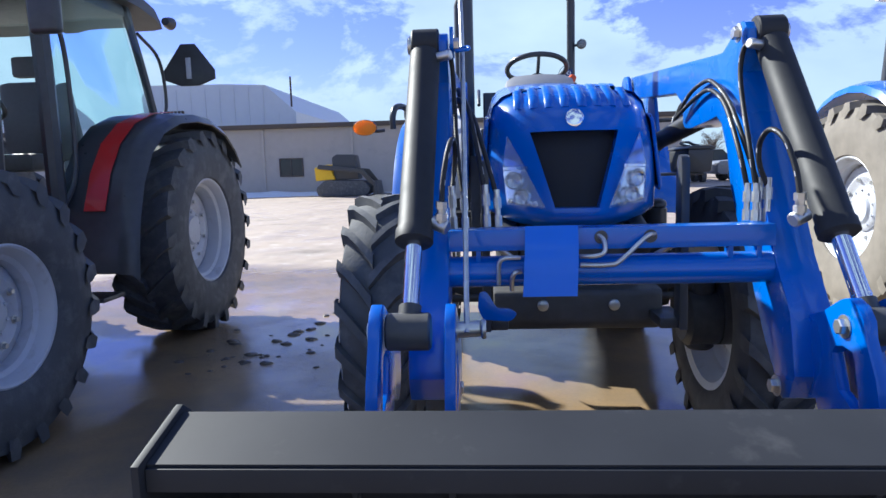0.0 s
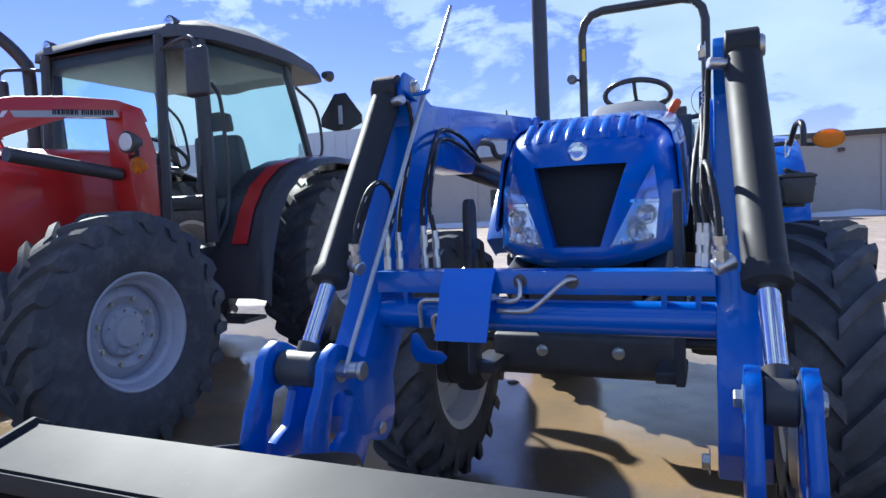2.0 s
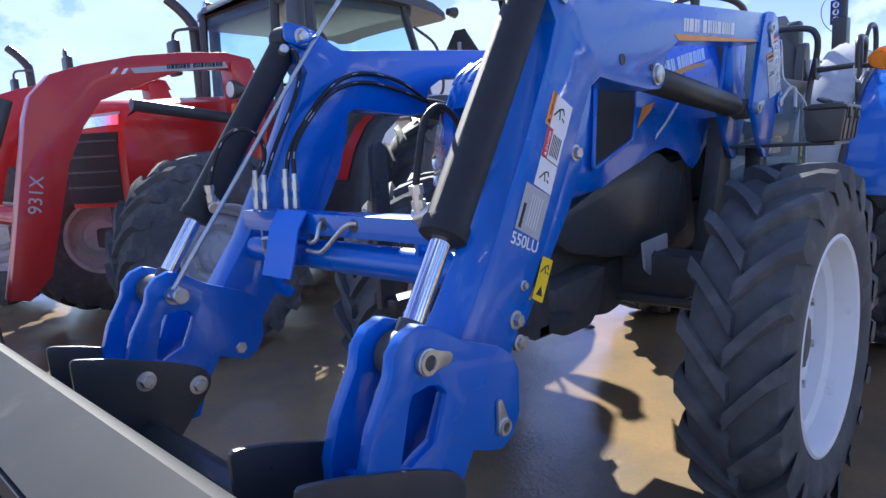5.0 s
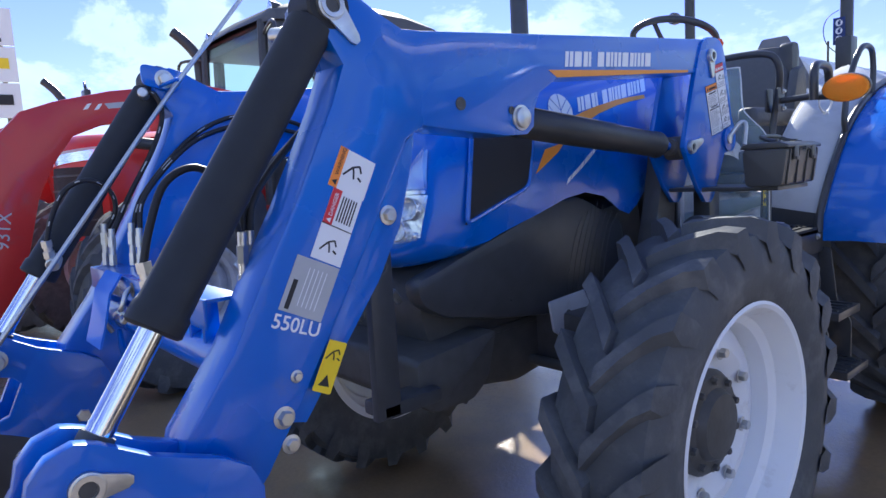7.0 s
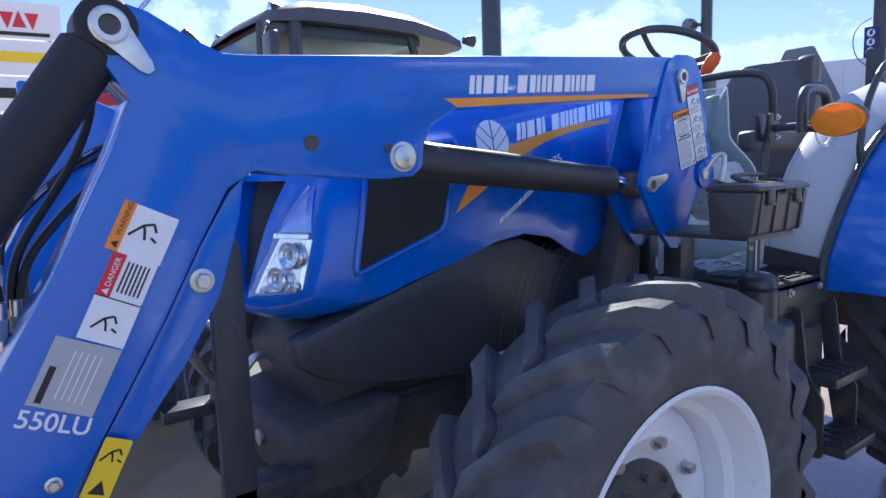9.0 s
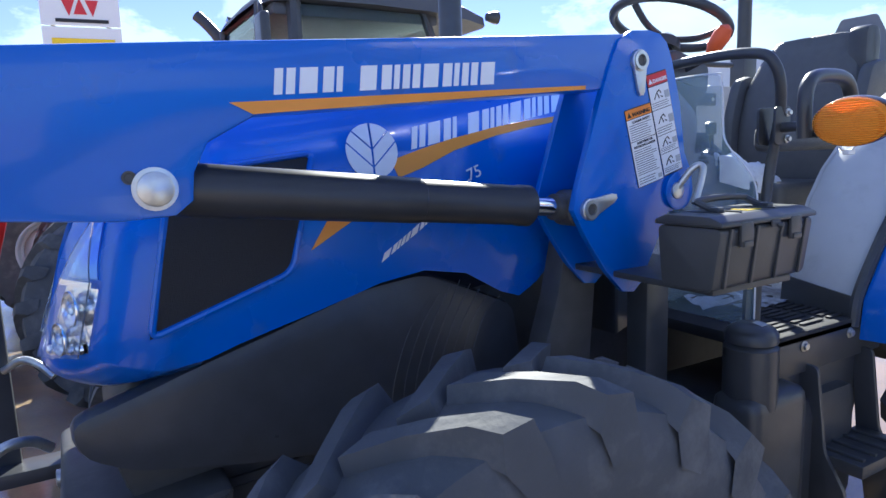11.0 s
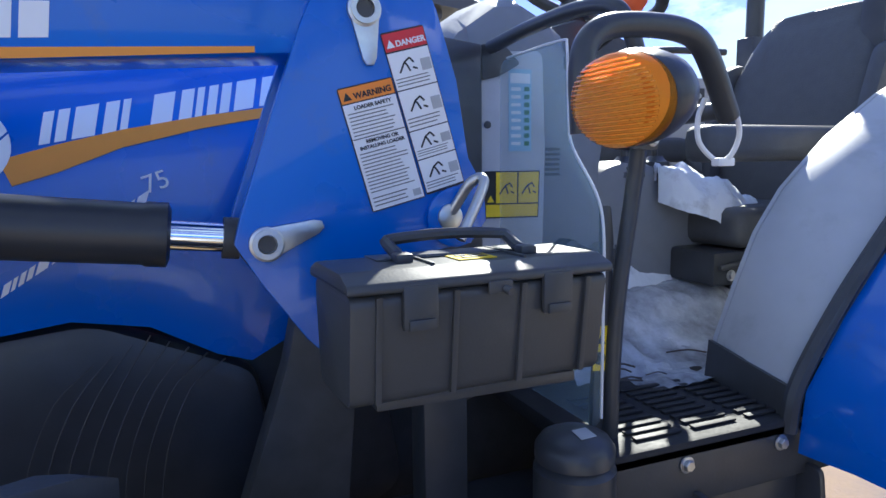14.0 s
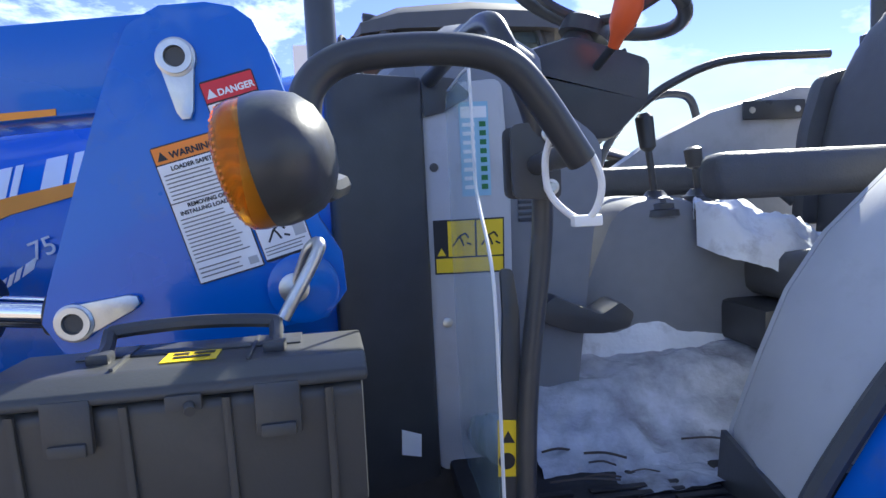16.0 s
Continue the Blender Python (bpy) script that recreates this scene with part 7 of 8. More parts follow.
    box(bm, ox - 0.30, ox + 0.30, oy + 0.1, oy + 1.7, 0.55, 0.98, 0.05)
    box(bm, ox - 0.66, ox + 0.66, oy + 1.36, oy + 1.62, 0.64, 0.94, 0.05)
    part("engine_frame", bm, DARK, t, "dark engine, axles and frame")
    # cab: pillars, roof, glass
    if with_cab:
        CX, ZT = 0.74, 2.44
        pil = {"a": ((0.56, -0.02, 1.10), (0.55, 0.04, ZT)), "b": ((CX, 0.20, 1.05), (CX - 0.03, 0.22, ZT)), "c": ((CX, 1.43, 1.62), (CX - 0.05, 1.18, ZT))}
        cab = None
        for s in (1, -1):
            for key, (p, q) in pil.items():
                bm = B()
                r = 0.050 if key == "b" else 0.036
                tube(bm, [V(s * p[0], p[1], p[2]), V(s * (p[0] + q[0]) / 2 * 1.01, (p[1] + q[1]) / 2, (p[2] + q[2]) / 2), V(s * q[0], q[1], q[2])], r, 8)
                ob = part("cab_pillar", bm, BLACK, t, "black cab pillar")
            bm = B()
            prism(bm, rounded([(0.24, 1.00), (0.25, 2.42), (1.17, 2.40), (1.40, 1.68), (1.00, 1.63), (0.66, 1.56), (0.46, 1.36), (0.34, 1.00)], 0.03, 3), ox + s * (CX + 0.005), ox + s * (CX + 0.011), 0.001)
            bmesh.ops.translate(bm, verts=bm.verts[:], vec=(0, oy, 0))
            door = part("cab_door", bm, CAB_GLASS, t, "glass cab door")
            door.visible_shadow = False
            bm = B()
            tube(bm, [V(s * (CX + 0.02), 0.26, 2.14), V(s * (CX + 0.05), 0.31, 2.02), V(s * (CX + 0.055), 0.33, 1.60), V(s * (CX + 0.05), 0.31, 1.24), V(s * (CX + 0.03), 0.20, 1.05)], 0.014, 8)
            part("door_handle_bar", bm, BLACK, door, "black curved handle bar")
            bm = B()
            tube(bm, [V(s * 0.74, 1.45, 1.64), V(s * 0.76, 1.58, 1.76), V(s * 0.76, 1.52, 2.10), V(s * 0.72, 1.30, 2.26)], 0.013, 8)
            part("grab_rail", bm, BLACK, t, "black rear grab rail")
        bm = B()
        rows = []
        for y, w, zl, zt2 in ((0.02, 0.56, 2.42, 2.46), (0.07, 0.72, 2.42, 2.53), (0.30, 0.79, 2.43, 2.60), (0.75, 0.81, 2.43, 2.625), (1.2, 0.80, 2.42, 2.60), (1.50, 0.78, 2.39, 2.54), (1.70, 0.72, 2.37, 2.47), (1.75, 0.62, 2.37, 2.42)):
            rows.append([V(-w, y, zl), V(-w * 0.98, y, (zl + zt2) / 2 + 0.01), V(-w * 0.85, y, zt2 - 0.015), V(0, y, zt2), V(w * 0.85, y, zt2 - 0.015), V(w * 0.98, y, (zl + zt2) / 2 + 0.01), V(w, y, zl), V(0, y, zl), V(-w, y, zl)])
        vs = strip(bm, rows)
        bmesh.ops.remove_doubles(bm, verts=bm.verts[:], dist=0.0005)
        roof = part("cab_roof", bm, CAB_ROOF, t, "dark cab roof with rounded edges", 45)
        for s in (1, -1):
            for xl, y, z, f in ((0.60, 0.13, 2.525, -1), (0.74, 1.76, 2.43, 1)):
                bm = B()
                lathe(bm, V(s * xl, y, z), (0, f, 0), [(-0.05, 0.03), (0, 0.045), (0.04, 0.05), (0.045, 0.042)], 18)
                lamp = part("work_lamp", bm, BLACK, roof, "round black work lamp")
                bm = B()
                lathe(bm, V(s * xl, y + f * 0.046, z), (0, f, 0), [(0, 0.040), (0.004, 0.034)], 18)
                part("lamp_lens", bm, REFLECTOR, lamp)
        for nm, pts in (("windshield", [(-0.54, -0.01, 1.45), (0.54, -0.01, 1.45), (0.53, 0.05, 2.41), (-0.53, 0.05, 2.41)]), ("rear_window", [(-0.68, 1.44, 1.64), (0.68, 1.44, 1.64), (0.64, 1.20, 2.40), (-0.64, 1.20, 2.40)])):
            bm = B()
            quad_plate(bm, [V(*p) for p in pts], 0.006)
            g = part(nm, bm, CAB_GLASS, t, "tinted cab glass")
            g.visible_shadow = False
        bm = B()
        box(bm, ox - 0.70, ox + 0.70, oy + 0.08, oy + 1.30, 2.34, 2.425, 0.03)
        part("headliner", bm, SEAT, t, "dark cab headliner")
        bm = B()
        box(bm, ox - 0.70, ox + 0.70, oy + 0.14, oy + 1.34, 0.94, 1.02, 0.02)
        box(bm, ox - 0.35, ox + 0.35, oy + 0.10, oy + 0.26, 1.00, 1.60, 0.03)
        part("cab_floor", bm, BLACK, t)
        bm = B()
        box(bm, ox - 0.24, ox + 0.24, oy + 0.72, oy + 1.15, 1.28, 1.40, 0.04)
        box(bm, ox - 0.24, ox + 0.24, oy + 1.10, oy + 1.22, 1.38, 1.92, 0.05)
        box(bm, ox - 0.14, ox + 0.14, oy + 1.12, oy + 1.20, 1.95, 2.10, 0.03)
        part("driver_seat", bm, SEAT, t, "dark cab seat with headrest")
        bm = B()
        way, u, v = spin_frame((0, 0.5, 0.8))
        o = Vector(V(0, 0.52, 1.72))
        tube(bm, [o + (u * math.cos(a) + v * math.sin(a)) * 0.20 for a in [2 * math.pi * i / 28 for i in range(29)]], 0.015, 8, smooth=False)
        cyl(bm, o, o - way * 0.25, 0.03, 12)
        for k in range(3):
            a = radians(30 + 120 * k)
            cyl(bm, o, o + (u * math.cos(a) + v * math.sin(a)) * 0.2, 0.011, 8)
        part("steering_wheel", bm, BLACK, t, "black steering wheel inside the cab")
    else:
        bm = B()
        box(bm, ox - 0.24, ox + 0.24, oy + 0.60, oy + 1.05, 1.20, 1.32, 0.04)
        box(bm, ox - 0.24, ox + 0.24, oy + 0.98, oy + 1.10, 1.30, 1.80, 0.05)
        part("driver_seat", bm, SEAT, t, "dark open seat")
    # rear fenders with a red band
    prof = [(0.20, 0.66), (0.22, 0.84), (0.26, 1.02), (0.34, 1.24), (0.46, 1.42), (0.64, 1.555), (0.88, 1.635), (1.15, 1.665), (1.42, 1.655), (1.66, 1.59), (1.84, 1.47), (1.95, 1.34)]
    for s in (1, -1):
        bm = B()
        rows = [[V(s * 0.70, y, z), V(s * 1.06, y, z), V(s * 1.15, y + 0.01, z - 0.012), V(s * 1.18, y + 0.03, z - 0.06)] for y, z in prof]
        shell(bm, rows, 0.014)
        fen = part("fender", bm, BLACK, t, "black plastic rear fender", 50)
        bm = B()
        rows = [[V(s * (0.86 + 0.012 * k), y - 0.014, z + 0.010), V(s * (0.99 + 0.008 * k), y - 0.014, z + 0.010)] for k, (y, z) in enumerate(prof[2:8])]
        shell(bm, rows, 0.004)
        part("red_band", bm, RED, fen, "red fender band")
        bm = B()
        box(bm, min(ox + s * 0.5, ox + s * 0.95), max(ox + s * 0.5, ox + s * 0.95), oy + 0.22, oy + 0.46, 0.48, 0.51, 0.01)
        box(bm, min(ox + s * 0.5, ox + s * 0.62), max(ox + s * 0.5, ox + s * 0.62), oy + 0.22, oy + 0.46, 0.51, 0.94, 0.02)
        part("boarding_step", bm, BLACK, t, "black boarding step")
    # slow vehicle plate seen from behind its face
    bm = B()
    hexa = [(-0.07, -0.15), (0.07, -0.15), (0.20, -0.10), (0.20, -0.03), (0.055, 0.17), (-0.055, 0.17), (-0.20, -0.03), (-0.20, -0.10)]
    prism(bm, [(ox + 0.945 + a * 1.02, 2.065 + b) for a, b in hexa], oy + 1.62, oy + 1.635, 0.003, axis="y")
    smv = part("slow_vehicle_plate", bm, BLACK, t, "black back of a slow vehicle triangle")
    bm = B()
    box(bm, ox + 0.925, ox + 0.965, oy + 1.61, oy + 1.619, 1.97, 2.13, 0.002)
    part("plate_bracket", bm, SILVER_RIM, smv)
    # exhaust and mirror arms
    bm = B()
    tube(bm, [V(-0.79, 0.07, 1.10), V(-0.79, 0.07, 1.8), V(-0.79, 0.07, 2.34), V(-0.81, 0.05, 2.44), V(-0.86, -0.02, 2.55), V(-0.91, -0.09, 2.63)], 0.046, 14, n=4)
    part("exhaust_pipe", bm, BLACK, t, "black exhaust pipe with a bent tip")
    for s in (1, -1):
        bm = B()
        tube(bm, [V(s * 0.56, 0.04, 2.34), V(s * 0.76, -0.02, 2.36), V(s * 0.93, -0.06, 2.34), V(s * 0.96, -0.06, 2.10)], 0.013, 8, n=3)
        part("mirror_arm", bm, BLACK, t, "black mirror arm")
    for s in (1, -1):
        bm = B()
        box(bm, ox + s * 0.95 - 0.085, ox + s * 0.95 + 0.085, oy - 0.09, oy - 0.03, 1.98, 2.29, 0.028, segs=3)
        part("mirror", bm, BLACK, t, "black rear mirror")
    # loader
    arm = [(-1.82, 1.50), (-1.78, 1.62), (-1.67, 1.715), (-1.50, 1.775), (-1.20, 1.845), (-0.90, 1.885), (-0.60, 1.905), (-0.42, 1.875), (-0.38, 1.80), (-0.62, 1.80), (-0.90, 1.775), (-1.20, 1.69), (-1.42, 1.60), (-1.53, 1.45), (-1.63, 1.25), (-1.70, 0.98), (-1.80, 0.62), (-1.92, 0.50), (-2.02, 0.52), (-1.96, 0.80), (-1.88, 1.20)]
    for s in (1, -1):
        bm = B()
        prism(bm, [(oy + 0.11 + a, b + (0.025 if b > 1.7 else 0.0)) for a, b in arm], ox + s * 0.62, ox + s * 0.73, 0.006)
        la = part("loader_arm", bm, RED, t, "red bent loader arm", 30)
        bm = B()
        prism(bm, [(oy - 1.12, 1.795), (oy - 0.50, 1.868), (oy - 0.48, 1.83), (oy - 1.10, 1.765)], ox + s * 0.7305, ox + s * 0.732, 0)
        part("grey_stripe", bm, DECAL_GREY, la, "grey decal stripe")
        fn = (lambda sg: lambda y, z, l: (ox + sg * (0.732 + l), oy + y, z))(s)
        letter_blocks("letter_block", (6, 8), fn, -0.90, -0.52, 1.800, 0.10, 0.028, DECAL_BLACK, la, 0.002)
        for k in range(2):
            bm = B()
            prism(bm, [(oy - 1.24 + 0.06 * k, 1.755), (oy - 1.215 + 0.06 * k, 1.760), (oy - 1.19 + 0.06 * k, 1.795), (oy - 1.215 + 0.06 * k, 1.790)], ox + s * 0.7305, ox + s * 0.732, 0)
            part("slash_mark", bm, DECAL_WHITE, la)
        bm = B()
        prism(bm, rounded([(oy - 0.47, 1.87), (oy - 0.33, 1.88), (oy - 0.24, 1.66), (oy - 0.24, 1.10), (oy - 0.38, 1.08), (oy - 0.45, 1.56)], 0.03, 3), ox + s * 0.60, ox + s * 0.745, 0.006)
        part("loader_mast", bm, RED, t, "red loader mast")
        bm = B()
        cyl(bm, V(s * 0.675, -1.12, 1.585), V(s * 0.675, -0.46, 1.50), 0.038, 18)
        part("lift_cylinder", bm, BLACK, t, "black lift cylinder")
        bm = B()
        cyl(bm, V(s * 0.675, -1.78, 1.60), V(s * 0.675, -2.02, 0.95), 0.04, 18)
        part("bucket_cylinder", bm, BLACK, t, "black bucket cylinder")
        bm = B()
        tube(bm, [V(s * 0.70, -0.40, 1.60), V(s * 0.82, -0.45, 1.61), V(s * 0.83, -0.48, 1.675)], 0.014, 8, n=3)
        tube(bm, [V(s * 0.82, -0.45, 1.59), V(s * 0.95, -0.53, 1.53)], 0.012, 8)
        part("lamp_bracket", bm, BLACK, t, "black lamp bracket")
        bm = B()
        lathe(bm, V(s * 0.97, -0.575, 1.53), (0, -1, 0), [(-0.04, 0.02), (0, 0.045), (0.02, 0.048), (0.03, 0.03)], 18)
        part("flasher_lamp", bm, AMBER, t, "amber flasher lamp")
        bm = B()
        lathe(bm, V(s * 0.83, -0.50, 1.675), (0, -1, 0), [(-0.06, 0.03), (0, 0.06), (0.03, 0.065), (0.036, 0.055)], 20)
        wl2 = part("work_lamp", bm, BLACK, t, "round black work lamp")
        bm = B()
        lathe(bm, V(s * 0.83, -0.537, 1.675), (0, -1, 0), [(0, 0.052), (0.006, 0.045)], 20)
        part("lamp_lens", bm, DECAL_WHITE, wl2)
        words("arm_number", "931X", V(s * 0.7305, -1.70, 0.97), (0, 0.18 * s, s * 1.0), (0, -s, 0.18), 0.07, DECAL_GREY, la, "grey model number lettering", 0.0006)
    bm = B()
    cyl(bm, V(-0.62, -1.72, 0.95), V(0.62, -1.72, 0.95), 0.06, 20)
    part("cross_tube", bm, RED, t, "red cross tube")
    bm = B()
    shell(bm, [[V(x, y, z) for x in (-1.0, 1.0)] for y, z in ((-2.20, 0.62), (-2.05, 0.62), (-2.02, 0.3), (-2.10, 0.10), (-2.30, 0.03), (-2.75, 0.02))], 0.01)
    part("bucket", bm, BUCKET, t, "dark loader bucket on the ground")
    return t


red_tractor(-3.53, 0.50, "red cab tractor with a red loader and silver rims")
red_tractor(-6.70, 0.02, "second red tractor without cab beyond the first", False)


# ---- blue cab tractor on the other side ----
def blue_neighbour():
    t = thing("tractor", (3.6, 2.2, 0), "blue cab tractor with dusty tyres and grey rims", "tractor")
    ox, oy = 3.62, 2.30
    for s in (1, -1):
        wheel(t, "rear_wheel", ox + s * 0.92, oy, 0.82, 0.83, 0.46, 0.40, s, SILVER_RIM, SILVER_RIM, 22, dish=0.14, tyre_mat=RUBBER_DUSTY, lug_h=0.045)
        wheel(t, "front_wheel", ox + s * 0.88, oy - 2.3, 0.60, 0.60, 0.34, 0.30, s, SILVER_RIM, SILVER_RIM, 20, dish=0.09, tyre_mat=RUBBER_DUSTY)
        bm = B()
        rows = []
        for k in range(11):
            a = radians(-60 + 12 * k + 0)
            y, z = oy + math.sin(a) * 0.95, 0.84 + math.cos(a) * 0.95
            rows.append([(ox + s * 0.60, y, z), (ox + s * 1.0, y, z), (ox + s * 1.12, y, z - 0.03), (ox + s * 1.14, y, z - 0.08)])
        shell(bm, rows, 0.012)
        part("fender", bm, BLUE, t, "blue rear fender", 50)
        for y0, y1 in ((-1.0, -0.9), (0.35, 0.25)):
            bm = B()
            cyl(bm, (ox + s * 0.70, oy + y0, 1.1), (ox + s * 0.66, oy + y1, 2.45), 0.045, 10)
            part("cab_pillar", bm, BLACK, t, "black cab pillar")
        bm = B()
        box(bm, ox + s * 0.695 - 0.003, ox + s * 0.695 + 0.003, oy - 0.88, oy + 0.26, 1.55, 2.42, 0)
        g = part("cab_window", bm, GLASS, t, "cab side glass")
        g.visible_shadow = False
    bm = B()
    box(bm, ox - 0.75, ox + 0.75, oy - 1.1, oy + 0.45, 2.45, 2.65, 0.06)
    part("cab_roof", bm, WHITE_RIM, t, "pale cab roof")
    bm = B()
    box(bm, ox - 0.34, ox + 0.34, oy - 2.9, oy - 1.0, 1.0, 1.62, 0.08)
    part("hood", bm, BLUE, t, "blue engine hood")
    bm = B()
    box(bm, ox - 0.30, ox + 0.30, oy - 2.7, oy + 0.3, 0.55, 1.1, 0.05)
    box(bm, ox - 0.70, ox + 0.70, oy - 0.15, oy + 0.15, 0.68, 0.96, 0.05)
    box(bm, ox - 0.70, ox + 0.70, oy - 2.38, oy - 2.22, 0.52, 0.68, 0.03)
    part("frame", bm, DARK, t, "dark frame and axles")


blue_neighbour()


# ---- low shop building, hall, sign board ----
WY = 30.0
bm = B()
box(bm, -34, 9.5, WY, WY + 0.3, -0.05, 3.40, 0)
wall = part("wall_shop", bm, WALL, None)
tagged(wall, "tan painted block wall of the shop building", "wall", kind="structure")
bm = B()
box(bm, 9.2, 9.5, WY + 0.301, WY + 14, -0.05, 3.40, 0)
w2 = part("wall_shop_end", bm, WALL, None)
tagged(w2, "tan painted end wall of the shop building", "wall", kind="structure")
bm = B()
box(bm, -34.3, 9.66, WY - 0.30, WY + 14.3, 3.401, 3.62, 0.02)
rf = part("roof_edge", bm, ROOF, None)
tagged(rf, "dark flat roof edge of the shop building", "roof", kind="structure")
for i, (x, z0, w, h) in enumerate(((-10.65, 1.02, 1.12, 0.82), (7.1, 1.0, 1.0, 1.0), (-22.5, 1.1, 1.1, 0.9))):
    wn_ = thing("window_%d" % (i + 1), (x, WY, z0), "dark framed window in the shop wall", "window", kind="structure")
    bm = B()
    for a, b, c2, d in ((x, x + w, z0 - 0.06, z0), (x, x + w, z0 + h, z0 + h + 0.06), (x - 0.06, x, z0 - 0.06, z0 + h + 0.06), (x + w, x + w + 0.06, z0 - 0.06, z0 + h + 0.06), (x + w / 2 - 0.025, x + w / 2 + 0.025, z0, z0 + h)):
        box(bm, a, b, WY - 0.06, WY - 0.004, c2, d, 0.005)
    part("window_frame", bm, ROOF, wn_)
    bm = B()
    box(bm, x, x + w, WY - 0.03, WY - 0.015, z0, z0 + h, 0)
    part("pane", bm, WINDOW, wn_)
for k in range(9):
    bm = B()
    x = -30 + k * 4.6
    box(bm, x, x + 0.16, WY - 0.06, WY - 0.004, 0, 3.39, 0.01)
    part("wall_pilaster", bm, WALL, wall)
bm = B()
box(bm, 5.2, 5.45, WY - 0.20, WY - 0.004, 2.75, 2.90, 0.02)
ob = part("wall_lamp", bm, ROOF, None)
tagged(ob, "small dark lamp box on the shop wall", "wall lamp")
# pale hall behind
bm = B()
prism(bm, [(-60, 0), (-60, 8.0), (-28, 7.9), (-19.0, 7.75), (-16.2, 7.6), (-14.0, 5.6), (-14.0, 0)], WY + 15, WY + 40, 0.0, axis="y")
hall = part("hall", bm, SIDING, None)
tagged(hall, "large pale metal-sided hall behind the shop", "building")
for k in range(20):
    bm = B()
    x = -34 + k * 1.1
    if x < -14:
        box(bm, x, x + 0.05, WY + 14.95, WY + 14.995, 0, 7.5 if x < -16.3 else 5.5, 0)
        part("siding_seam", bm, SIDING, hall)
    else:
        bm.free()
bm = B()
cyl(bm, (-14.4, WY + 15.4, 6.0), (-14.4, WY + 15.4, 8.2), 0.07, 8)
part("vent_pipe", bm, ROOF, hall)
for k in range(12):
    bm = B()
    box(bm, -25.7 + 0.28 * k, -25.5 + 0.28 * k, WY + 14.90, WY + 14.945, 5.62, 5.92, 0)
    part("letter_bar", bm, ROOF, hall)
# green wall sign with pale plain bars
sg = thing("wall_sign", (-15.2, WY, 1.7), "green rectangular sign with pale lettering on the wall", "sign")
bm = B()
box(bm, -16.05, -14.45, WY - 0.10, WY - 0.065, 1.30, 2.14, 0.01)
part("sign_board", bm, SIGN_GREEN, sg)
for k in range(11):
    bm = B()
    if k != 5:
        box(bm, -15.93 + 0.125 * k, -15.85 + 0.125 * k, WY - 0.115, WY - 0.101, 1.46, 1.66 if k % 5 == 0 else 1.60, 0)
    else:
        box(bm, -15.55, -14.95, WY - 0.115, WY - 0.101, 1.90, 1.93, 0)
    part("letter_bar", bm, DECAL_WHITE, sg)
# snow banks along the wall
for i, (x0, x1, y0, h) in enumerate(((-30, -4, WY - 1.4, 0.28), (3.5, 8.8, WY - 1.4, 0.24), (-4, 3.5, WY - 1.0, 0.2))):
    bm = B()
    rows = []
    for a in range(40):
        x = x0 + (x1 - x0) * a / 39
        taper = math.sin(math.pi * a / 39) ** 0.5
        n = noise.noise(Vector((x * 0.8, i * 3.0, 0)))
        rows.append([(x, y0 - 0.8, -0.02), (x, y0 - 0.3, h * 0.5 * taper * (1 + 0.4 * n)), (x, y0 + 0.2, h * taper * (1 + 0.5 * n)), (x, y0 + 0.8, h * 0.6 * taper), (x, y0 + 1.3, -0.02)])
    strip(bm, rows)
    ob = part("snow_bank", bm, SNOW, None, angle=70)
    tagged(ob, "low bank of old snow along the shop wall", "snow", kind="stuff")

# brand board on posts, plain shapes
sb = thing("sign_board", (-14.0, 0.0, 0.0), "tall white sign board with three plain logo panels on posts", "sign")
u_ = Vector((0.10, 1.0, 0)).normalized()
for k, (z0, z1) in enumerate(((4.22, 4.93), (3.52, 4.19), (2.82, 3.49))):
    bm = B()
    p0 = Vector((-14.0, -0.78, 0))
    pts = [p0 + Vector((0, 0, z0)), p0 + u_ * 1.42 + Vector((0, 0, z0)), p0 + u_ * 1.42 + Vector((0, 0, z1)), p0 + Vector((0, 0, z1))]
    quad_plate(bm, pts, 0.05)
    pan = part("sign_panel", bm, DECAL_WHITE, sb, "white sign panel")
    bm = B()
    q = p0 + Vector((0.06, 0, 0))
    if k == 0:
        for a, b in ((0.38, 0.62), (0.58, 0.82), (0.80, 1.04)):
            zc = z0 + 0.36
            up = 1 if a != 0.58 else -1
            pts = [q + u_ * a + Vector((0, 0, zc + 0.14 * up)), q + u_ * b + Vector((0, 0, zc + 0.14 * up)), q + u_ * ((a + b) / 2) + Vector((0, 0, zc - 0.18 * up))]
            vs = [bm.verts.new(p) for p in pts]
            bm.faces.new(vs)
        part("logo_shape", bm, DECAL_RED, pan, "plain red triangles")
        bm = B()
        quad_plate(bm, [q + u_ * 0.25 + Vector((0, 0, z0 + 0.06)), q + u_ * 1.2 + Vector((0, 0, z0 + 0.06)), q + u_ * 1.2 + Vector((0, 0, z0 + 0.13)), q + u_ * 0.25 + Vector((0, 0, z0 + 0.13))], 0.004)
        part("letter_bar", bm, DECAL_BLACK, pan)
    else:
        quad_plate(bm, [q + u_ * 0.15 + Vector((0, 0, z0 + 0.25)), q + u_ * 1.28 + Vector((0, 0, z0 + 0.25)), q + u_ * 1.28 + Vector((0, 0, z0 + 0.45)), q + u_ * 0.15 + Vector((0, 0, z0 + 0.45))], 0.004)
        part("letter_bar", bm, DECAL_YELLOW if k == 1 else DECAL_BLACK, pan)
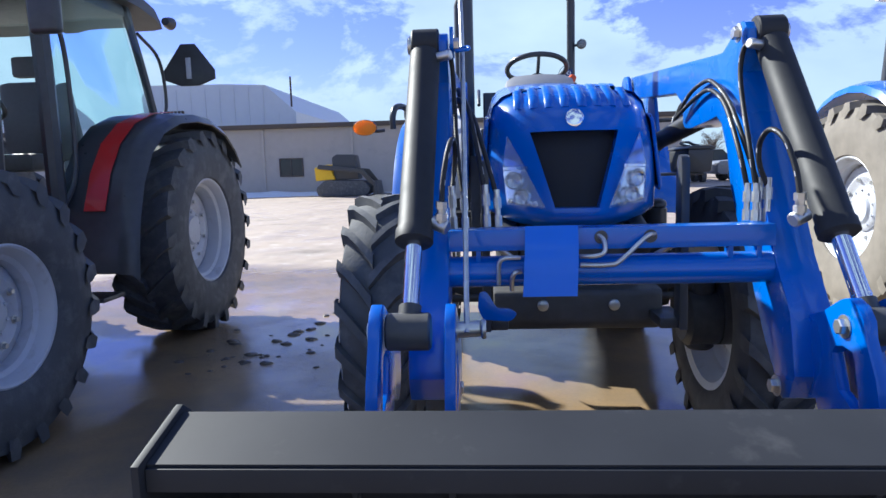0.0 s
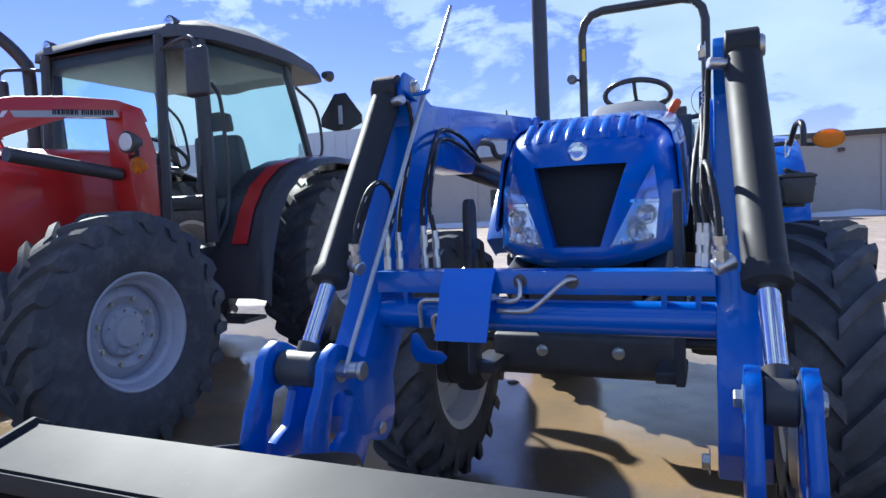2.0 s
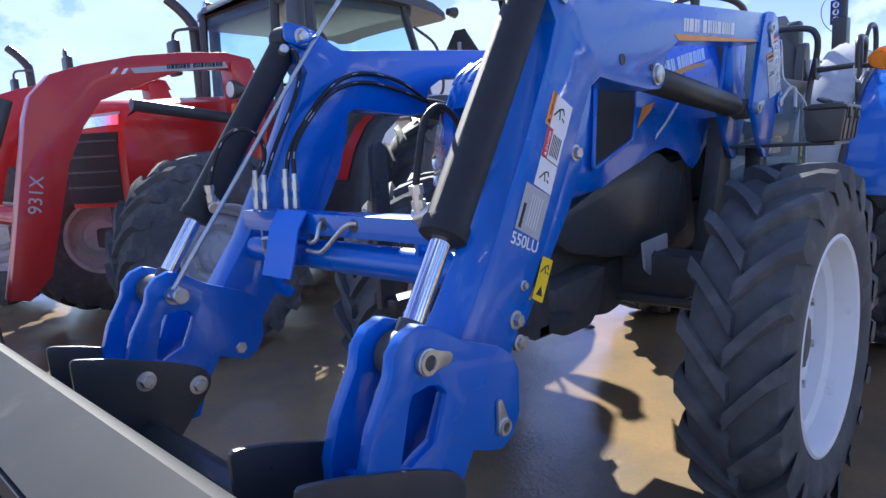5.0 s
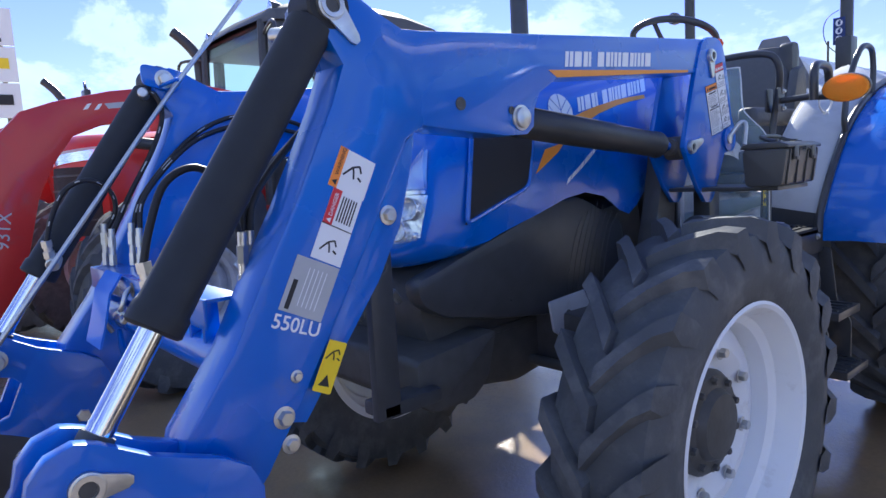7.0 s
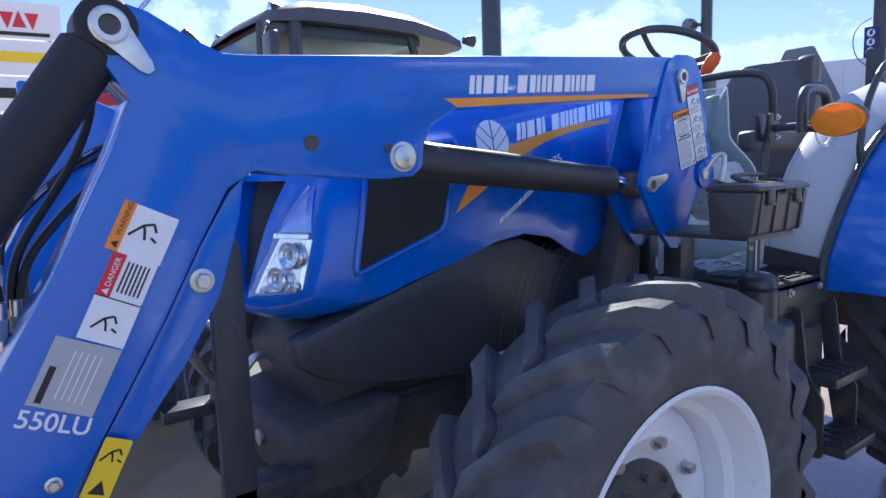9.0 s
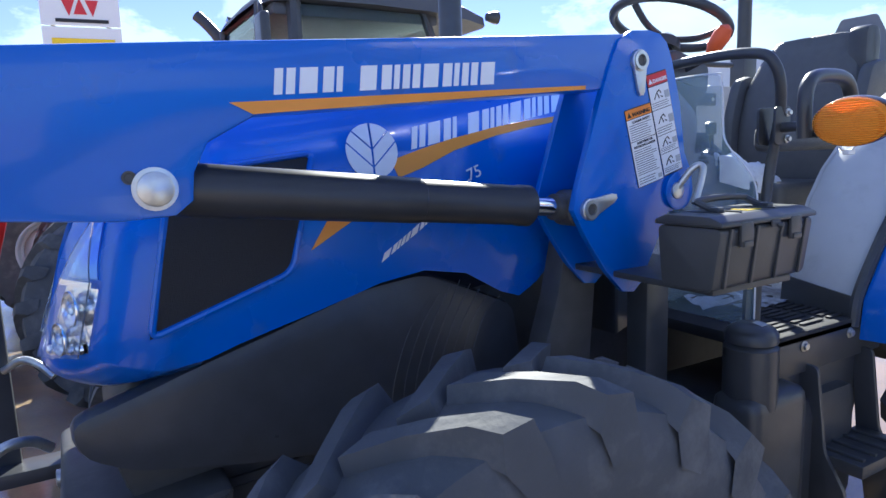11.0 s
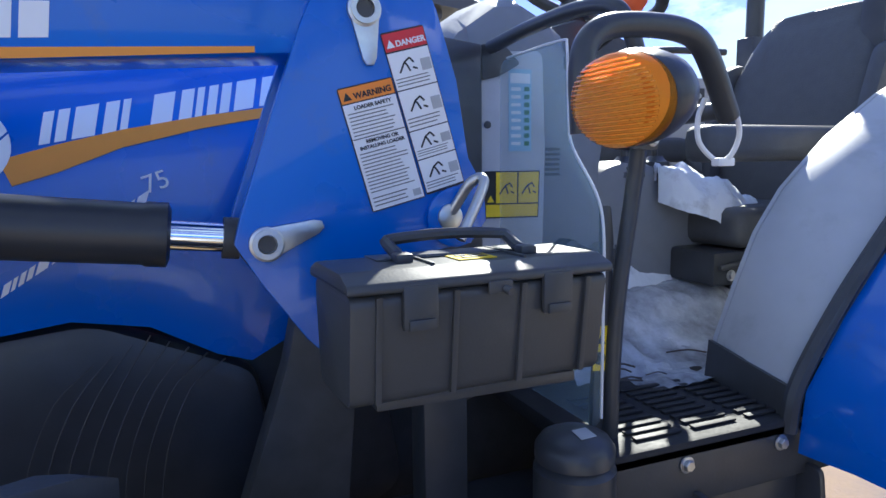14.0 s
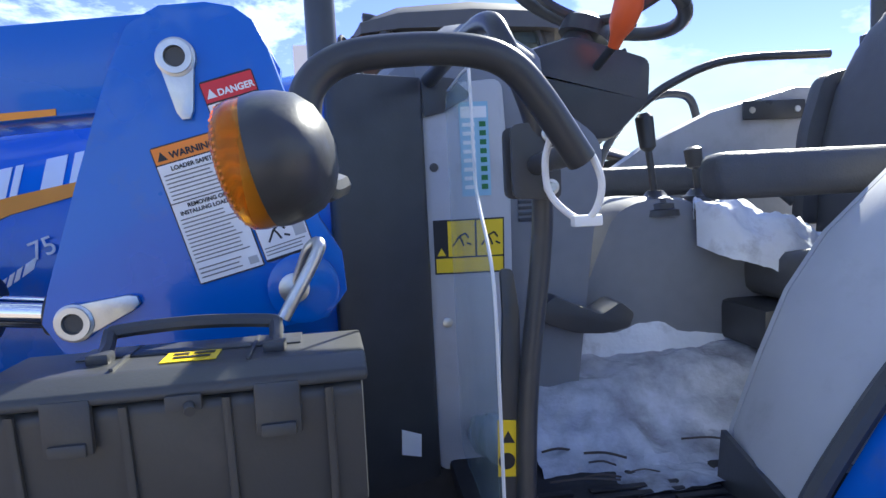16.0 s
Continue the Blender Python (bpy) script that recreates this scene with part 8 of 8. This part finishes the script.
for a in (0.2, 1.2):
    bm = B()
    p = Vector((-14.06, -0.78, 0)) + u_ * a
    box(bm, p.x - 0.06, p.x + 0.0, p.y - 0.04, p.y + 0.04, -0.05, 4.9, 0.005)
    part("sign_post", bm, ROOF, sb)


# ---- parked vehicles ----
def car(x, y, turn, length, width, height, paint, label, category="car"):
    t = thing("car", (x, y, 0), label, category, "parked cars")
    m = Matrix.Translation((x, y, 0)) @ Matrix.Rotation(radians(turn), 4, "Z")
    L, W, H = length / 2, width / 2, height
    bm = B()
    low = rounded([(-L, 0.35), (-L, 0.75), (-L * 0.92, H * 0.58), (-L * 0.5, H * 0.60), (L * 0.86, H * 0.62), (L, H * 0.55), (L, 0.40), (L * 0.9, 0.30), (-L * 0.9, 0.28)], 0.10, 4)
    prism(bm, low, -W, W, 0.05, axis="x")
    bmesh.ops.transform(bm, matrix=m, verts=bm.verts[:])
    body = part("car_body", bm, paint, t)
    bm = B()
    cabin = rounded([(-L * 0.45, H * 0.60), (-L * 0.18, H * 0.97), (L * 0.55, H), (L * 0.88, H * 0.92), (L * 0.94, H * 0.62)], 0.08, 4)
    prism(bm, cabin, -W * 0.86, W * 0.86, 0.05, axis="x")
    bmesh.ops.transform(bm, matrix=m, verts=bm.verts[:])
    part("greenhouse", bm, WINDOW, t)
    bm = B()
    roofp = [(-L * 0.16, H * 0.985), (L * 0.55, H * 1.012), (L * 0.86, H * 0.955), (L * 0.84, H * 0.92), (L * 0.5, H * 0.96), (-L * 0.14, H * 0.94)]
    prism(bm, roofp, -W * 0.84, W * 0.84, 0.01, axis="x")
    bmesh.ops.transform(bm, matrix=m, verts=bm.verts[:])
    part("roof", bm, paint, t)
    for sx in (-1, 1):
        for sy in (-0.62, 0.62):
            bm = B()
            lathe(bm, (sx * (W - 0.20), sy * L, 0.34), (sx, 0, 0), [(0, 0.34), (0.17, 0.34), (0.20, 0.31), (0.205, 0.22), (0.19, 0.05)], 24)
            bmesh.ops.transform(bm, matrix=m, verts=bm.verts[:])
            w = part("car_wheel", bm, RUBBER, t)
            bm = B()
            lathe(bm, (sx * (W + 0.006), sy * L, 0.34), (sx, 0, 0), [(0, 0.20), (0.01, 0.19), (0.005, 0.05)], 20)
            bmesh.ops.transform(bm, matrix=m, verts=bm.verts[:])
            part("rim", bm, SILVER_RIM, w)
    for sx in (-1, 1):
        bm = B()
        box(bm, sx * W * 0.72 - 0.10, sx * W * 0.72 + 0.10, L - 0.01, L + 0.015, H * 0.42, H * 0.60, 0.01)
        bmesh.ops.transform(bm, matrix=m, verts=bm.verts[:])
        part("tail_lamp", bm, DECAL_RED, t)
    bm = B()
    box(bm, -0.26, 0.26, L + 0.001, L + 0.012, 0.56, 0.70, 0.003)
    bmesh.ops.transform(bm, matrix=m, verts=bm.verts[:])
    part("number_plate", bm, DECAL_WHITE, t, "plain pale plate")
    return t


SUV_X, SUV_Y, SUV_TURN, SUV_L, SUV_W = 2.60, 27.65, 188, 2.10, 0.83
suv = car(SUV_X, SUV_Y, SUV_TURN, 2 * SUV_L, 2 * SUV_W, 1.66, CARWHITE, "white sport utility car with a spare wheel by the shop wall")
suv_m = Matrix.Translation((SUV_X, SUV_Y, 0)) @ Matrix.Rotation(radians(SUV_TURN), 4, "Z")


def suv_part(name, bm, mat, label=""):
    bmesh.ops.transform(bm, matrix=suv_m, verts=bm.verts[:])
    part(name, bm, mat, suv, label)


# the shaded tail of the car, its shade put in as a dark panel
bm = B()
prism(bm, rounded([(-SUV_W * 0.96, 0.36), (SUV_W * 0.96, 0.36), (SUV_W * 0.94, 0.86), (-SUV_W * 0.94, 0.86)], 0.05, 3), SUV_L + 0.002, SUV_L + 0.05, 0.012, axis="y")
suv_part("rear_bumper", bm, CARDARK, "rear bumper and lower tailgate, their shade put in as dark paint")
bm = B()
prism(bm, rounded([(-SUV_W * 0.84, 1.06), (SUV_W * 0.84, 1.06), (SUV_W * 0.74, 1.55), (-SUV_W * 0.74, 1.55)], 0.05, 3), SUV_L - 0.10, SUV_L + 0.012, 0.01, axis="y")
suv_part("rear_window", bm, WINDOW, "dark rear window")
bm = B()
lathe(bm, (-0.22, SUV_L + 0.05, 0.86), (0, 1, 0), [(0, 0.33), (0.12, 0.33), (0.16, 0.29), (0.17, 0.12), (0.165, 0.02)], 28)
suv_part("spare_wheel", bm, BLACK, "black covered spare wheel")
for sx in (-1, 1):
    bm = B()
    box(bm, sx * 0.80 - 0.05, sx * 0.80 + 0.04, SUV_L - 0.10, SUV_L + 0.02, 0.90, 1.48, 0.02)
    suv_part("tail_lamp", bm, DECAL_RED, "tall red tail lamp")
for z in (1.72, 1.90):
    bm = B()
    tube(bm, [(-0.52, 1.55, z), (0.52, 1.55, z), (0.52, 0.1, z), (-0.52, 0.1, z), (-0.52, 1.55, z)], 0.016, 6, smooth=False)
    suv_part("roof_rack", bm, BLACK, "black tubular roof rack")
for x in (-0.52, 0.0, 0.52):
    for y in (1.55, 0.1):
        bm = B()
        cyl(bm, (x, y, 1.62), (x, y, 1.905), 0.016, 6)
        suv_part("rack_post", bm, BLACK)
car(15.6, 43.0, 80, 4.7, 1.85, 1.95, CARGREY, "grey sport utility car parked behind the pickup")
car(-17.75, 28.2, 97, 4.5, 1.8, 1.62, CARDARK, "dark car parked before the shop")


def pickup(x, y, paint):
    """A crew cab pickup seen from its side, nose towards -x."""
    t = thing("pickup_truck", (x, y, 0), "grey crew cab pickup truck parked on the lot", "pickup", "parked cars")
    bm = B()
    prism(bm, rounded([(x, 0.50), (x - 0.02, 0.95), (x + 0.10, 1.14), (x + 1.30, 1.22), (x + 3.45, 1.22), (x + 5.60, 1.24), (x + 5.62, 0.55), (x + 5.5, 0.42), (x + 0.2, 0.40)], 0.06, 3), y - 0.98, y + 0.98, 0.04, axis="y")
    part("truck_body", bm, paint, t)
    bm = B()
    prism(bm, rounded([(x + 1.20, 1.20), (x + 1.95, 1.88), (x + 3.25, 1.90), (x + 3.50, 1.22)], 0.08, 4), y - 0.86, y + 0.86, 0.05, axis="y")
    cab = part("truck_cab", bm, paint, t)
    for a in ([(x + 1.52, 1.26), (x + 2.02, 1.76), (x + 2.30, 1.78), (x + 2.30, 1.26)], [(x + 2.42, 1.26), (x + 2.42, 1.78), (x + 3.15, 1.78), (x + 3.30, 1.26)]):
        bm = B()
        prism(bm, rounded(a, 0.04, 3), y - 0.885, y - 0.861, 0.004, axis="y")
        part("side_window", bm, WINDOW, cab)
    bm = B()
    box(bm, x + 3.56, x + 5.54, y - 0.80, y + 0.80, 1.10, 1.25, 0.01)
    part("bed_cover", bm, BLACK, t)
    for wx in (x + 0.95, x + 4.55):
        for sy in (-1, 1):
            bm = B()
            lathe(bm, (wx, y + sy * 0.80, 0.40), (0, sy, 0), [(0, 0.40), (0.17, 0.40), (0.20, 0.37), (0.205, 0.25), (0.19, 0.05)], 24)
            w = part("truck_wheel", bm, RUBBER, t)
            bm = B()
            lathe(bm, (wx, y + sy * 1.006, 0.40), (0, sy, 0), [(0, 0.24), (0.01, 0.23), (0.005, 0.06)], 20)
            part("rim", bm, SILVER_RIM, w)
    bm = B()
    box(bm, x + 1.62, x + 1.80, y - 1.16, y - 0.98, 1.22, 1.40, 0.03)
    part("door_mirror", bm, BLACK, t)
    bm = B()
    box(bm, x - 0.03, x + 0.10, y - 0.96, y - 0.60, 0.86, 1.06, 0.02)
    part("head_lamp", bm, LENS, t)


pickup(12.75, 35.2, CARGREY)

# dark trailer box
tr = thing("trailer", (10.8, 34.2, 0), "grey enclosed utility trailer on the lot", "trailer")
bm = B()
box(bm, 9.85, 11.75, 33.0, 35.6, 0.50, 1.92, 0.05)
part("trailer_box", bm, GREY_PLASTIC, tr)
for k in range(4):
    bm = B()
    box(bm, 10.0 + 0.5 * k, 10.05 + 0.5 * k, 32.97, 32.998, 0.55, 1.86, 0.005)
    part("trailer_rib", bm, BLACK, tr)
for y in (33.6, 34.9):
    for x in (9.76, 11.60):
        bm = B()
        cyl(bm, (x, y, 0.36), (x + 0.24, y, 0.36), 0.36, 20)
        part("trailer_wheel", bm, RUBBER, tr)

# tracked skid loader in yellow and black
sk = thing("skid_loader", (-6.6, 27.2, 0), "yellow and black compact tracked loader by the shop", "loader")
sx, sy = -6.62, 27.2
bm = B()
prism(bm, rounded([(sx - 1.25, 0.05), (sx - 1.35, 0.42), (sx - 0.9, 0.78), (sx + 0.9, 0.72), (sx + 1.2, 0.35), (sx + 1.0, 0.05)], 0.15, 4), sy - 0.75, sy - 0.35, 0.02, axis="y")
prism(bm, rounded([(sx - 1.25, 0.05), (sx - 1.35, 0.42), (sx - 0.9, 0.78), (sx + 0.9, 0.72), (sx + 1.2, 0.35), (sx + 1.0, 0.05)], 0.15, 4), sy + 0.35, sy + 0.75, 0.02, axis="y")
part("track", bm, RUBBER, sk, "black rubber track")
bm = B()
prism(bm, rounded([(sx - 1.35, 0.75), (sx - 1.40, 1.35), (sx - 0.75, 1.50), (sx - 0.45, 0.80)], 0.06, 4), sy - 0.65, sy + 0.65, 0.03, axis="y")
part("engine_cover", bm, YELLOW, sk, "yellow engine cover")
bm = B()
prism(bm, rounded([(sx - 0.55, 0.75), (sx - 0.60, 1.80), (sx - 0.40, 1.95), (sx + 0.45, 1.92), (sx + 0.62, 0.80)], 0.06, 4), sy - 0.50, sy + 0.50, 0.03, axis="y")
part("cab_cage", bm, BLACK, sk, "black cab")
for s in (-1, 1):
    bm = B()
    prism(bm, [(sx - 1.25, 1.30), (sx - 1.15, 1.50), (sx + 0.9, 1.25), (sx + 1.45, 0.55), (sx + 1.30, 0.48), (sx + 0.75, 1.05), (sx - 0.3, 1.18)], sy + s * 0.70, sy + s * 0.82, 0.01, axis="y")
    part("lift_arm", bm, BLACK, sk, "black lift arm")
bm = B()
prism(bm, [(sx + 1.30, 0.10), (sx + 1.38, 0.72), (sx + 1.46, 0.72), (sx + 1.55, 0.12), (sx + 2.0, 0.05), (sx + 2.0, 0.02)], sy - 0.85, sy + 0.85, 0.01, axis="y")
part("bucket", bm, BLACK, sk)


# ---- bare trees far off ----
def bare_tree(x, y, h, seed):
    rnd = random.Random(seed)
    t = thing("tree", (x, y, 0), "bare leafless tree far behind the lot", "tree", "far trees")
    bmt, bmc = B(), B()
    cyl(bmt, (x, y, -0.1), (x + 0.2, y, h * 0.45), 0.16, 8, r1=0.10)
    part("trunk", bmt, BARK, t)
    for k in range(46):
        z0 = h * (0.25 + 0.45 * rnd.random())
        a, r = rnd.random() * 6.28, h * (0.12 + 0.28 * rnd.random())
        z1 = z0 + h * (0.12 + 0.32 * rnd.random())
        mid = Vector((x + math.cos(a) * r * 0.5, y + math.sin(a) * r * 0.5, (z0 + z1) / 2 + 0.1 * h * rnd.random()))
        end = Vector((x + math.cos(a) * r, y + math.sin(a) * r, z1))
        tube(bmc, [(x + 0.1, y, z0), mid, end], 0.035, 4, n=2)
        for j in range(5):
            e2 = end + Vector((rnd.uniform(-1, 1), rnd.uniform(-1, 1), rnd.uniform(0.1, 1))) * h * 0.11
            tube(bmc, [mid.lerp(end, 0.4 + 0.15 * j), e2], 0.014, 3, smooth=False)
    part("crown", bmc, BARK, t)


for i in range(14):
    bare_tree(30 + i * 5.0 + (i % 3), 118 + (i * 7) % 11, 4.6 + (i * 5) % 4 * 0.6, i)


# far brush along the field edge
bm = B()
rnd = random.Random(23)
for k in range(900):
    x = rnd.uniform(22, 120)
    y = 126 + rnd.uniform(-3, 9)
    h = (2.2 + 1.5 * noise.noise(Vector((x * 0.11, 4.0, 0)))) * rnd.uniform(0.55, 1.1)
    lean = rnd.uniform(-0.5, 0.5)
    tube(bm, [(x, y, 0), (x + lean * 0.4, y, h * 0.5), (x + lean, y + rnd.uniform(-0.3, 0.3), h)], 0.07, 3, n=1)
brush = part("far_brush", bm, BARK, None)
tagged(brush, "brown bare brush along the far field edge", "brush", kind="stuff")


# ---- slush clumps left on the wet ground ----
bm = B()
rnd = random.Random(11)
for k in range(45):
    x, y = rnd.gauss(-1.80, 0.28), rnd.gauss(1.35, 0.45)
    r = rnd.uniform(0.012, 0.05)
    rings = []
    for f, h in ((1.0, -0.01), (0.85, 0.008), (0.45, 0.016)):
        rings.append([bm.verts.new((x + math.cos(a) * r * f * (1 + 0.3 * math.sin(a * 3 + k)), y + math.sin(a) * r * 0.7 * f * (1 + 0.3 * math.cos(a * 2 + k)), 0.02 + h * min(1, r * 25))) for a in [2 * math.pi * i / 9 for i in range(9)]])
    for p, q in zip(rings, rings[1:]):
        for i in range(9):
            bm.faces.new((p[i], p[(i + 1) % 9], q[(i + 1) % 9], q[i]))
    bm.faces.new(rings[-1])
clumps = part("slush_clumps", bm, WET_MUD, None, angle=60)
tagged(clumps, "small wet clumps of mud and slush on the lot", "slush", kind="stuff")
